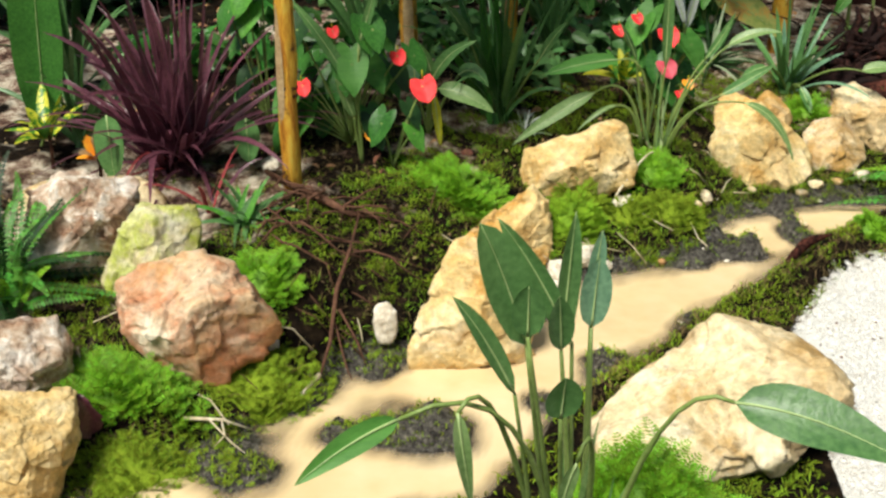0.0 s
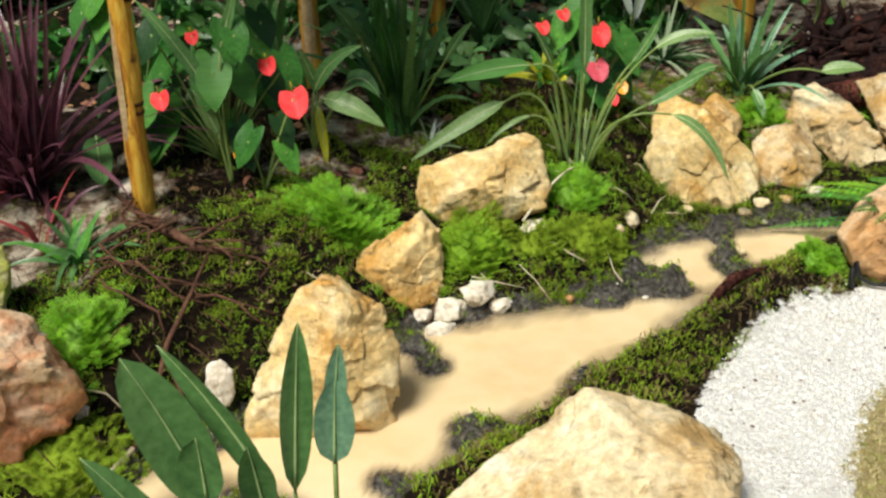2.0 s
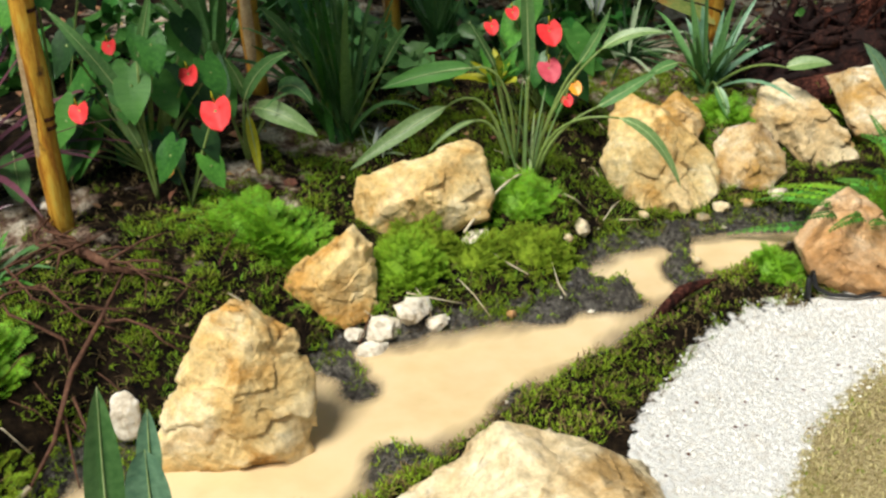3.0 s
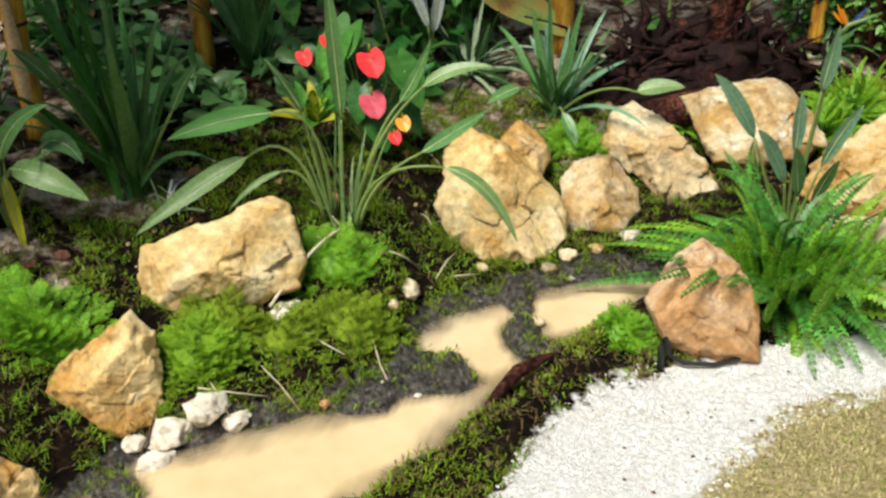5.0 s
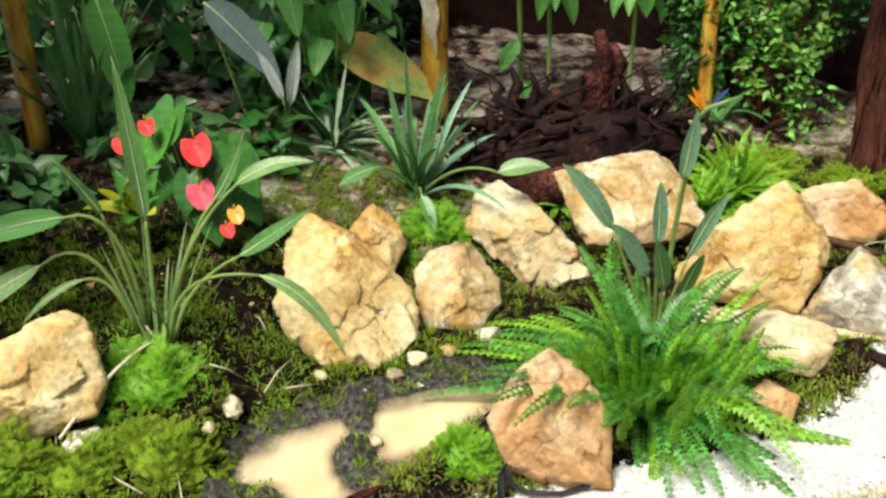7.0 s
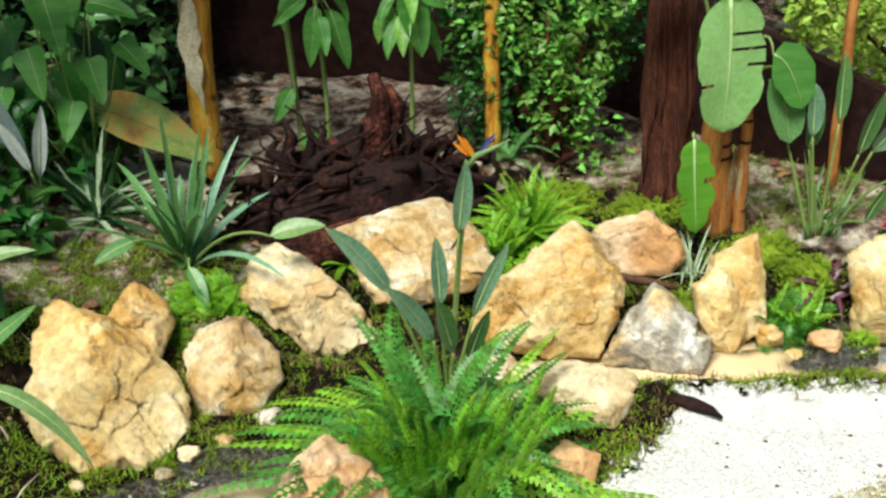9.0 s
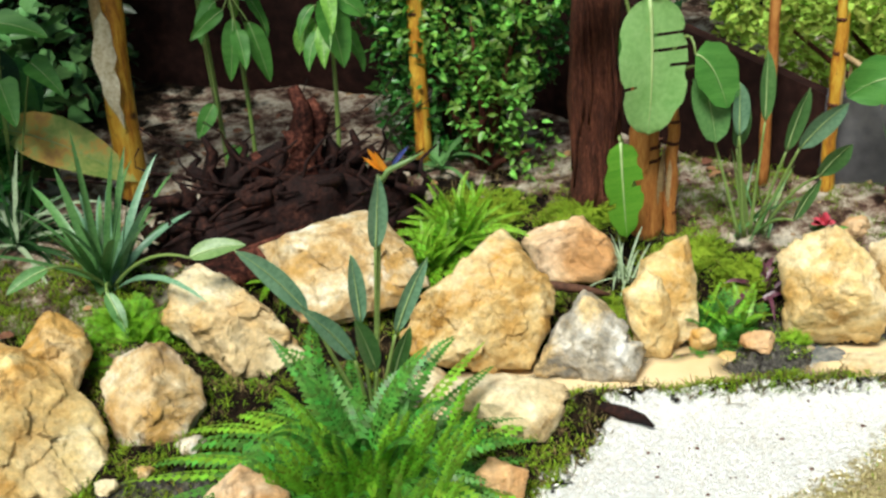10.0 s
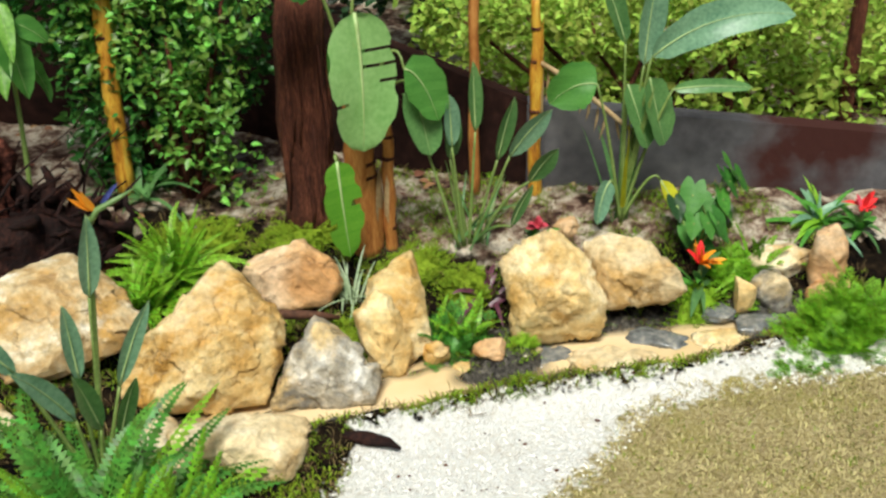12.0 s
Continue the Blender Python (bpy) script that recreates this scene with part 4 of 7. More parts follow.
rock("flat beige stone upstream", (4.58, 4.19, 0.10), (0.23, 0.18, 0.13), -34, ROCK_PALE, 83, BLOCK, detail=4)
rock("upright buff stone upstream", (4.63, 4.04, 0.08), (0.13, 0.12, 0.26), -34, ROCK_PINK, 89, BLOCK, detail=4)
rock("small buff stone by the cascade", (4.37, 4.14, 0.04), (0.07, 0.06, 0.13), -34, ROCK_TAN, 97, detail=4)
rock("grey striped stone by the cascade", (4.46, 4.12, 0.04), (0.13, 0.11, 0.14), -34, ROCK_GREY, 101, detail=4)
rock("rounded brown stone by the cascade", (4.58, 3.99, 0.05), (0.14, 0.11, 0.12), -34, ROCK_PINK, 103, detail=4)


# ---------------------------------------------------------------- plants: builders
def zland(x, y):
    return float(land(np.array([x]), np.array([y]))[0])


def leaf2(plant, at, base, p_ctrl, blade0, b_ctrl, tip, width, mat, stem_mat=None, profile="lance", normal=(0, -0.6, 0.8), n=10, rib=True,
          stem_r=0.006, fold=0.25, label="", wave=0.02, ragged=0.0, seed=0.0, gaps=(), rib_r=None):
    """A stalked leaf: a petiole from base to blade0, then a blade to tip, with a raised pale midrib."""
    stem_mat = stem_mat or STEM
    blade = part("leaf", shifted(ribbon(blade0, b_ctrl, tip, width, n, fold, profile, normal, wave=wave, seed=seed, ragged=ragged, gaps=gaps), at), mat, plant, label)
    if base is not None:
        part("petiole", shifted(tube(curve_points(base, p_ctrl, blade0, 9), [stem_r * (1.25 - 0.6 * i / 9) for i in range(10)], 6), at), stem_mat, plant)
    if rib:
        pts = curve_points(blade0, b_ctrl, tip, 8)
        lift = Vector(normal).normalized() * 0.001
        part("midrib", shifted(tube([p + lift for p in pts], [max(0.0006, (rib_r or stem_r * 0.5) * (1 - i / 8.3)) for i in range(9)], 5), at), RIB, blade)
    return blade


def auto_leaf(plant, at, base, blade0, tip, width, mat, **kw):
    base, blade0, tip = Vector(base), Vector(blade0), Vector(tip)
    pc = base.lerp(blade0, 0.5) + Vector((0, 0, 0.25 * (blade0 - base).length)) * (1 if blade0.z - base.z < 1.5 * (blade0.xy - base.xy).length else 0.15)
    bc = blade0.lerp(tip, 0.5) + Vector((0, 0, 0.12 * (tip - blade0).length))
    return leaf2(plant, at, base, pc, blade0, bc, tip, width, mat, **kw)


def rosette(plant, at, n, length, width, tilt, mats, seed, arch=0.5, spread=0.03, segs=7, facing=None, single=True, name="leaf", lift=0.0, profile=None):
    """Strap leaves from one crown. tilt: least and most degrees from upright; arch: how far the tips fall."""
    rng = random.Random(seed)
    at = Vector(at)
    for k in range(n):
        az = rng.uniform(0, 2 * math.pi) if facing is None else facing[0] + rng.uniform(-facing[1], facing[1])
        ti = radians(rng.uniform(*tilt))
        ln = length * rng.uniform(0.65, 1.1)
        h = Vector((math.cos(az), math.sin(az), 0))
        d = h * math.sin(ti) + Vector((0, 0, math.cos(ti)))
        b = Vector((rng.uniform(-1, 1) * spread, rng.uniform(-1, 1) * spread, lift))
        c = b + d * ln * 0.6
        e = b + d * ln + (h * 0.35 - Vector((0, 0, 1))) * ln * arch * math.sin(ti) * rng.uniform(0.4, 1.2)
        w = width * rng.uniform(0.7, 1.15)
        nrm = (Vector((0, 0, 1)) - d * d.z) + Vector((0, -0.25, 0)) + Vector((rng.uniform(-0.3, 0.3), rng.uniform(-0.3, 0.3), 0))
        mat = mats[rng.randrange(len(mats))]
        if profile:
            geo = ribbon(b, c, e, w, segs, 0.25, profile, nrm, seed=k)
        else:
            geo = blade3(b, c, e, w, segs, ([], []), nrm)
        part(name, geo, mat, plant)


def frond_geo(b, c, e, width, pairs, geo, nrm=(0, -0.3, 1), droop=0.25, rach=0.0022, fat=0.55):
    """A pinnate frond: a thin rachis with paired leaflets."""
    v, f = geo
    b, c, e, nrm = Vector(b), Vector(c), Vector(e), Vector(nrm)
    blade3(b, c, e, rach * 2, 6, geo, nrm)
    for i in range(pairs):
        u = 0.10 + 0.89 * i / pairs
        p = bez(b, c, e, u)
        tan = (2 * (1 - u) * (c - b) + 2 * u * (e - c)).normalized()
        side = tan.cross(nrm).normalized()
        up = side.cross(tan)
        w = 0.5 * width * (math.sin(math.pi * min(1, 0.12 + u * 0.88)) ** 0.6) * (1.05 - 0.55 * u)
        hw = fat * (e - b).length / pairs
        for s in (-1, 1):
            a = len(v)
            w = w * (1 + 0.10 * math.sin(37.1 * i + 5 * s + 90 * b.x))
            tipp = p + side * s * w + tan * w * 0.35 - up * w * droop
            m = p + side * s * w * 0.5 + tan * w * 0.12
            v += [p, m - tan * hw, tipp, m + tan * hw]
            f.append((a, a + 1, a + 2, a + 3))
    return geo


def fern(plant, at, n, length, width, mats, seed, tilt=(15, 80), pairs=26, arch=0.75, squeeze=(1, 1, 1, 1), propped=None):
    """Feathery fronds from one crown. propped: the span of directions, in degrees, in which a rock holds the fronds up."""
    rng = random.Random(seed)
    for k in range(n):
        az = 2 * math.pi * (k + rng.uniform(-0.4, 0.4)) / n * 3.0
        ti = radians(rng.uniform(*tilt))
        held = propped is not None and propped[0] < math.degrees(az) % 360 < propped[1]
        ti = min(ti, radians(46)) if held else ti
        h = Vector((math.cos(az), math.sin(az), 0))
        ln = length * rng.uniform(0.6, 1.1)
        ln *= 1 + math.sin(ti) * ((squeeze[0] - 1) * max(0, h.x) ** 2 + (squeeze[1] - 1) * max(0, -h.x) ** 2 + (squeeze[2] - 1) * max(0, h.y) ** 2 + (squeeze[3] - 1) * max(0, -h.y) ** 2)
        d = h * math.sin(ti) + Vector((0, 0, math.cos(ti)))
        b = Vector((rng.uniform(-0.03, 0.03), rng.uniform(-0.03, 0.03), 0.0))
        sway = Vector((-h.y, h.x, 0)) * ln * rng.uniform(-0.22, 0.22)
        c = b + d * ln * 0.55 - sway * 0.4
        e = b + d * ln + sway + (h * 0.25 - Vector((0, 0, 1))) * ln * arch * (0.25 + math.sin(ti)) * rng.uniform(0.35, 0.75)
        e.z = max(e.z, (0.26 if held else 0.02) - 0.1 * rng.random())
        nrm = Vector((0, 0, 1)) - d * d.z * 0.9 + Vector((rng.uniform(-0.2, 0.2), rng.uniform(-0.4, 0.0), 0))
        part("frond", frond_geo(b, c, e, width * rng.uniform(0.8, 1.15), pairs, ([], []), nrm), mats[rng.randrange(len(mats))], plant)


def clump(label, place, rx, ry, h, n, mat, seed, frond=0.05, name="spikemoss_clump", category="moss", pairs=7):
    """A low cushion of tiny feathery fronds."""
    rng = random.Random(seed)
    ob = thing(name, label, category, place)
    geo = ([], [])
    spots = [(math.sqrt(rng.random()) * 1.12, rng.uniform(0, 2 * math.pi)) for _ in range(int(n * 1.9))]
    rim = [1 + 0.26 * math.sin(2 * a + seed) + 0.16 * math.sin(5 * a + 2 * seed) + 0.10 * math.sin(9 * a + 3 * seed) for r, a in spots]
    spots = [(r * k, a) for (r, a), k in zip(spots, rim)]
    heights = land(np.array([place[0] + rx * r * math.cos(a) for r, a in spots]), np.array([place[1] + ry * r * math.sin(a) for r, a in spots]))
    for (r, a), ground in zip(spots, heights):
        x, y = rx * r * math.cos(a), ry * r * math.sin(a)
        z = float(ground) - place[2] + h * max(0.0, 1 - r * r) * rng.uniform(0.35, 1.0) * (0.75 + 0.45 * math.sin(x * 55 + seed) * math.sin(y * 61))
        b = Vector((x, y, z - 0.012))
        az = a + rng.uniform(-1.2, 1.2)
        d = Vector((math.cos(az) * (0.35 + r * 0.7), math.sin(az) * (0.35 + r * 0.7), rng.uniform(0.35, 1.0))).normalized()
        ln = frond * rng.uniform(0.5, 1.4)
        e = b + d * ln - Vector((0, 0, 0.18 * ln))
        frond_geo(b, b + d * ln * 0.55, e, ln * 0.62, pairs, geo, (rng.uniform(-0.4, 0.4), -0.5, 1), 0.1, 0.0012, 0.30)
    # dark, dense heart under the fronds
    heart = ([], [])
    m, k = 12, 5
    for j in range(k + 1):
        for i in range(m):
            a, r = 2 * math.pi * i / m, j / k
            x, y = rx * 0.92 * r * math.cos(a), ry * 0.92 * r * math.sin(a)
            heart[0].append(Vector((x, y, zland(place[0] + x, place[1] + y) - place[2] + 0.55 * h * (1 - r * r) - 0.008 - 0.02 * (j == k))))
    for j in range(k):
        for i in range(m):
            heart[1].append((j * m + i, j * m + (i + 1) % m, (j + 1) * m + (i + 1) % m, (j + 1) * m + i))
    part("cushion", heart, mat, ob)
    part("fronds", geo, mat, ob, smooth=False)
    return ob


def heart_geo(centre, size, normal, tip, cup=0.15, seed=0, rows=7, slim=1.0, deep=0.20, blunt=False):
    """A heart-shaped leaf or spathe: two lobes at the stalk, a long drawn-out point, raised along the midrib and wavy at the rim."""
    n, t = Vector(normal).normalized(), Vector(tip)
    t = (t - n * t.dot(n)).normalized()
    s = t.cross(n)
    c = Vector(centre)
    v, f = [], []
    m = 8
    for j in range(rows + 1):
        u = j / rows
        half = 0.40 * slim * (max(0.0, math.sin(math.pi * (0.16 + 0.84 * u))) ** 0.75) * (1 - 0.45 * u) * 1.25
        if blunt:
            half = 0.40 * slim * max(0.0, math.sin(math.pi * (0.2 + 0.8 * u))) ** 0.5
        half = max(half, 0.004)
        for i in range(m + 1):
            k = 2 * i / m - 1
            lobe = -deep * (1 - u) ** 3 * (abs(k) * (1.6 - abs(k)) * 1.5)
            y = u + lobe - 0.30
            bend = -0.22 * u * u - cup * 0.5 * (0.5 - u)
            rim = cup * 0.55 * abs(k) * half * 2 + 0.028 * math.sin(9 * u + 3 * k + seed) * abs(k)
            v.append(c + (s * (k * half) + t * y) * size + n * size * (bend * 0.6 + rim))
    for j in range(rows):
        for i in range(m):
            a = j * (m + 1) + i
            f.append((a, a + 1, a + m + 2, a + m + 1))
    return v, f


def heart_leaf(plant, at, centre, size, mat, normal=(0, -0.6, 0.6), tip=(0, -0.4, -0.8), base=None, name="leaf", seed=0, cup=0.12, stem=True, slim=0.85, deep=0.20, blunt=False):
    at, centre = Vector(at), Vector(centre)
    base = Vector(base) if base is not None else at
    ob = part(name, shifted(heart_geo(centre, size, normal, tip, cup, seed, slim=slim, deep=deep, blunt=blunt), at), mat, plant)
    if stem:
        part("stalk", shifted(tube(curve_points(base, base.lerp(centre, 0.5) + Vector((0, 0, 0.05)), centre, 6), [0.004] * 7, 5), at), STEM, plant)
    return ob


def anthurium_flower(plant, at, centre, size, mat, base=None, normal=(-0.1, -0.62, 0.75), tip=(0.3, -0.5, -0.8)):
    spathe = heart_leaf(plant, at, centre, size, mat, normal, tip, base, name="spathe", cup=0.22, slim=1.15, deep=0.09, blunt=True)
    c, n = Vector(centre), Vector(normal).normalized()
    p0 = c + n * 0.004 + Vector((0, 0, size * 0.2))
    part("spadix", shifted(tube([p0, p0 + n * size * 0.15 + Vector((0, 0, size * 0.06)), p0 + n * size * 0.28 + Vector((0, 0, size * 0.18))], [0.003, 0.0035, 0.002], 6), at),
         YELLOW_LEAF, spathe, "cream yellow flower spike")


def scatter_leaves(count, sampler, size, seed, up=0.6, aspect=0.55):
    """Many small folded leaves as one mesh; sampler(rng, n) gives places."""
    rng = np.random.default_rng(seed)
    p = sampler(rng, count)
    count = len(p)
    d = rng.normal(size=(count, 3))
    d[:, 2] *= 0.6
    d /= np.linalg.norm(d, axis=1)[:, None]
    n = rng.normal(size=(count, 3)) * (1 - up) + np.array([0, -0.35, 0.9]) * up
    s = np.cross(d, n)
    s /= np.linalg.norm(s, axis=1)[:, None] + 1e-9
    u = np.cross(s, d)
    ln = (size * rng.uniform(0.6, 1.3, count))[:, None]
    w = ln * aspect * 0.5
    lift = u * w * 0.35
    pts = [p, p + d * ln * 0.18 - s * w * 0.85 + lift, p + d * ln * 0.55 - s * w * 0.9 + lift, p + d * ln - u * ln * 0.16,
           p + d * ln * 0.55 + s * w * 0.9 + lift, p + d * ln * 0.18 + s * w * 0.85 + lift, p + d * ln * 0.42]
    verts = np.stack(pts, 1).reshape(-1, 3)
    i = np.arange(count) * 7
    faces = np.concatenate([np.stack([i + k, i + (k + 1) % 6, i + 6], 1) for k in range(6)])
    return verts.tolist(), faces.tolist()


def blob_sampler(blobs):
    """Places in the outer shells of several ellipsoids: (x, y, z, rx, ry, rz)."""
    blobs = np.array(blobs, float)
    vol = blobs[:, 3] * blobs[:, 4] * blobs[:, 5]

    def sample(rng, n):
        k = rng.choice(len(blobs), n, p=vol / vol.sum())
        d = rng.normal(size=(n, 3))
        d /= np.linalg.norm(d, axis=1)[:, None]
        r = rng.uniform(0.35, 1.0, n) ** 0.5
        return blobs[k, :3] + d * r[:, None] * blobs[k, 3:]
    return sample


# ---------------------------------------------------------------- ground cover
def tufts(name, label, category, places, length, width, blades, mat, seed, flat=0.5):
    """Tiny upright or lying blades, each a bent strip of two faces, as one mesh."""
    rng = np.random.default_rng(seed)
    p = np.repeat(places, blades, 0)
    n = len(p)
    p = p + np.concatenate([rng.normal(0, 0.008, (n, 2)), np.full((n, 1), -0.002)], 1)
    a = rng.uniform(0, 2 * np.pi, n)
    up = rng.uniform(0.15, 1.0, n) ** flat
    d = np.stack([np.cos(a) * np.sqrt(1 - up ** 2 * 0.95), np.sin(a) * np.sqrt(1 - up ** 2 * 0.95), up], 1)
    s = np.stack([-np.sin(a), np.cos(a), np.zeros(n)], 1)
    ln = (length * rng.uniform(0.5, 1.4, n))[:, None]
    w = width * rng.uniform(0.7, 1.3, n)[:, None] * 0.5
    m = p + d * ln * 0.55
    e = p + d * ln + np.array([0, 0, -0.25]) * ln
    verts = np.stack([p - s * w * 0.6, p + s * w * 0.6, m + s * w, m - s * w, e], 1).reshape(-1, 3)
    i = np.arange(n) * 5
    faces = np.stack([i, i + 1, i + 2, i + 3], 1).tolist() + np.stack([i + 3, i + 2, i + 4], 1).tolist()
    return tagged(new(name, mesh_of(name, verts.tolist(), faces, mat)), label, category, kind="stuff")


def sample_land(n, x0, x1, y0, y1, keep, seed):
    rng = np.random.default_rng(seed)
    x, y = rng.uniform(x0, x1, n), rng.uniform(y0, y1, n)
    k = keep(x, y, rng)
    x, y = x[k], y[k]
    return np.stack([x, y, land(x, y)], 1)


def d_back(x, y):
    return y - np.interp(x, BACK_X, BACK_Y)


def d_front(x, y):
    return np.interp(x, FRONT_X, FRONT_Y) - y


def on_bank(x, y, rng):
    db = d_back(x, y)
    dens = np.clip(0.55 + 0.9 * fbm(x, y, 5, 11.0) + 1.5 * fbm(x, y, 24, 12.0), 0.03, 1) * np.clip((np.interp(x, [-0.25, 0.15], [1.0, 1.45]) - db) / 0.28, 0.07, 1) * np.clip((2.2 - x) / 0.4, 0.42, 1)
    dens = dens * np.clip((x + 2.0) / 0.6 + 0.3 * fbm(x, y, 6, 8.0), 0, 1)
    return (db > -0.01) & (db < 1.7) & (rng.uniform(size=len(x)) < dens)


def on_edge(x, y, rng):
    df = d_front(x, y)
    wid = 0.13 + 0.05 * fbm(x, y, 7, 2.0)
    open_gravel = y + 0.02 > np.interp(x, GRAVEL_X, GRAVEL_Y)
    return (df > 0.02) & (df < wid + 0.25) & open_gravel & (rng.uniform(size=len(x)) < np.clip(0.5 + 1.1 * fbm(x, y, 8, 5.0) + 0.4 * fbm(x, y, 25, 2.0), 0.04, 1))


def on_isle(x, y, rng):
    z = land(x, y) - level(x)
    return (d_back(x, y) < 0) & (d_front(x, y) < 0) & (z > 0.008) & (rng.uniform(size=len(x)) < np.clip(0.45 + 0.7 * fbm(x, y, 9, 6.0) + (x < 0.2) * 0.5, 0.05, 1))


tufts("moss_carpet", "olive green feathery moss over dark soil", "moss", sample_land(120000, -2.0, 4.8, 1.9, 5.6, on_bank, 1), 0.024, 0.0030, 6, MOSS, 1, 0.75)
tufts("feathery_moss", "longer yellow-green feathery moss in patches", "moss", sample_land(26000, -2.0, 4.8, 1.9, 5.2, lambda x, y, r: (d_back(x, y) > 0.03) & (d_back(x, y) < 0.95) & (fbm(x, y, 7, 4.0) + 0.5 * fbm(x, y, 23, 1.0) > 0.18), 21),
      0.036, 0.0030, 5, FEATHER, 21, 0.7)
tufts("brown_moss", "brown withered moss and fine roots on soil", "moss", sample_land(26000, -2.0, 4.8, 1.9, 5.8, lambda x, y, r: (d_back(x, y) > -0.01) & (d_back(x, y) < 1.8) & (r.uniform(size=len(x)) < 0.6), 2),
      0.042, 0.0028, 3, MOSS_BROWN, 2, 0.85)
tufts("edge_moss", "mossy edging between stream and gravel", "moss", sample_land(60000, 0.4, 4.8, 2.4, 4.7, on_edge, 3), 0.022, 0.0040, 4, MOSS, 3)
tufts("edge_roots", "brown withered moss along the stream edge", "moss", sample_land(30000, 0.4, 4.8, 2.4, 4.7, lambda x, y, r: (d_front(x, y) > 0.0) & (d_front(x, y) < 0.4) & (y + 0.035 + 0.03 * fbm(x, y, 20, 3.0) > np.interp(x, GRAVEL_X, GRAVEL_Y)) & (r.uniform(size=len(x)) < 0.5), 4), 0.034, 0.0032, 3, MOSS_BROWN, 4, 0.85)
tufts("islet_moss", "wet moss on mud islets in the stream", "moss", sample_land(60000, -1.2, 4.6, 2.0, 4.7, on_isle, 5), 0.02, 0.0040, 4, MOSS, 5)
tufts("near_bank_moss", "moss on the near bank below the boulder", "moss",
      sample_land(11000, -1.4, 1.0, 1.1, 2.9, lambda x, y, r: (d_front(x, y) > 0) & (y + 0.04 > np.interp(x, GRAVEL_X, GRAVEL_Y)) & (r.uniform(size=len(x)) < np.clip(0.5 + 0.8 * fbm(x, y, 5, 1.0), 0, 1) * np.clip((x + 1.4) / 0.5, 0, 1) * np.clip((y - 1.1) / 0.7, 0, 1)), 6), 0.028, 0.005, 4, MOSS, 6)


def on_lawn(x, y, rng):
    return (y + 0.03 * fbm(x, y, 12, 7.0) < np.interp(x, LAWN_X, LAWN_Y) + 0.015) & (x > 1.2) & (rng.uniform(size=len(x)) < np.clip(0.7 + 0.5 * fbm(x, y, 9, 3.0), 0.15, 1))


tufts("dry_lawn", "short dry yellow-green mown lawn", "grass", sample_land(70000, 1.2, 4.9, 2.5, 4.0, on_lawn, 7), 0.020, 0.0034, 2, GRASS, 7, 0.9)
tufts("green_lawn", "sparse green shoots in dry lawn", "grass", sample_land(8000, 1.2, 4.9, 2.5, 4.0, on_lawn, 8), 0.018, 0.0032, 2, MOSS, 8, 0.9)


def stones(name, label, places, size, mat, seed):
    """Small angular chips as one mesh."""
    rng = np.random.default_rng(seed)
    n = len(places)
    base = np.array([(1, 0, 0), (-1, 0, 0), (0, 1, 0), (0, -1, 0), (0, 0, 1), (0, 0, -1)], float)
    s = size * rng.uniform(0.4, 1.5, (n, 1, 1)) * rng.uniform(0.6, 1.2, (n, 6, 1))
    a = rng.uniform(0, 6.28, n)
    v = base[None] * s * np.array([1, 0.8, 0.55])
    x = v[..., 0] * np.cos(a)[:, None] - v[..., 1] * np.sin(a)[:, None]
    y = v[..., 0] * np.sin(a)[:, None] + v[..., 1] * np.cos(a)[:, None]
    v = np.stack([x, y, v[..., 2]], -1) + places[:, None]
    i = (np.arange(n) * 6)[:, None, None]
    f = np.array([(0, 2, 4), (2, 1, 4), (1, 3, 4), (3, 0, 4), (2, 0, 5), (1, 2, 5), (3, 1, 5), (0, 3, 5)])
    return tagged(new(name, mesh_of(name, v.reshape(-1, 3).tolist(), (f[None] + i).reshape(-1, 3).tolist(), mat, False)), label, "gravel", kind="stuff")


def on_gravel(x, y, rng):
    return (y < np.interp(x, GRAVEL_X, GRAVEL_Y) + 0.02) & (y > np.interp(x, LAWN_X, LAWN_Y) - 0.04) & (x > 0.85)


GRAVEL_CHIP = material("white_gravel_chip", [(0.3, (0.62, 0.56, 0.46)), (0.5, (0.82, 0.79, 0.72)), (0.7, (0.89, 0.87, 0.83))], 30, 90, 0.9, 0.0, random_tint=0.12)
stones("gravel_chips", "white crushed stone chips of the path", sample_land(26000, 0.85, 4.8, 2.2, 4.4, on_gravel, 9), 0.0055, GRAVEL_CHIP, 9)
stones("dark_litter", "dark bits of bark and litter on gravel", sample_land(1100, 0.85, 4.8, 2.2, 4.4, lambda x, y, r: on_gravel(x, y, r) & (r.uniform(size=len(x)) < np.clip(0.3 + 0.9 * fbm(x, y, 6, 3.0), 0.05, 1)), 10), 0.0075, TWIG, 10)
stones("stream_pebbles", "small dark wet pebbles in the stream", sample_land(1300, 0.2, 4.6, 2.6, 4.8, lambda x, y, r: (d_back(x, y) < 0.06) & (d_front(x, y) < 0.04) & (land(x, y) - level(x) > -0.022), 11), 0.010, DARK_STONE, 11)
stones("pale_pebbles", "small pale pebbles at the water's edge", sample_land(450, 0.2, 4.6, 2.6, 4.9, lambda x, y, r: (d_back(x, y) < 0.12) & (d_front(x, y) < 0.04) & (land(x, y) - level(x) > -0.012), 12), 0.010, WHITE_STONE, 12)
stones("bank_litter", "pale chips and dry leaf bits on the bank", sample_land(1500, -1.8, 4.8, 2.6, 6.4, lambda x, y, r: d_back(x, y) > 0.3, 13), 0.010, DRY_LEAF, 13)

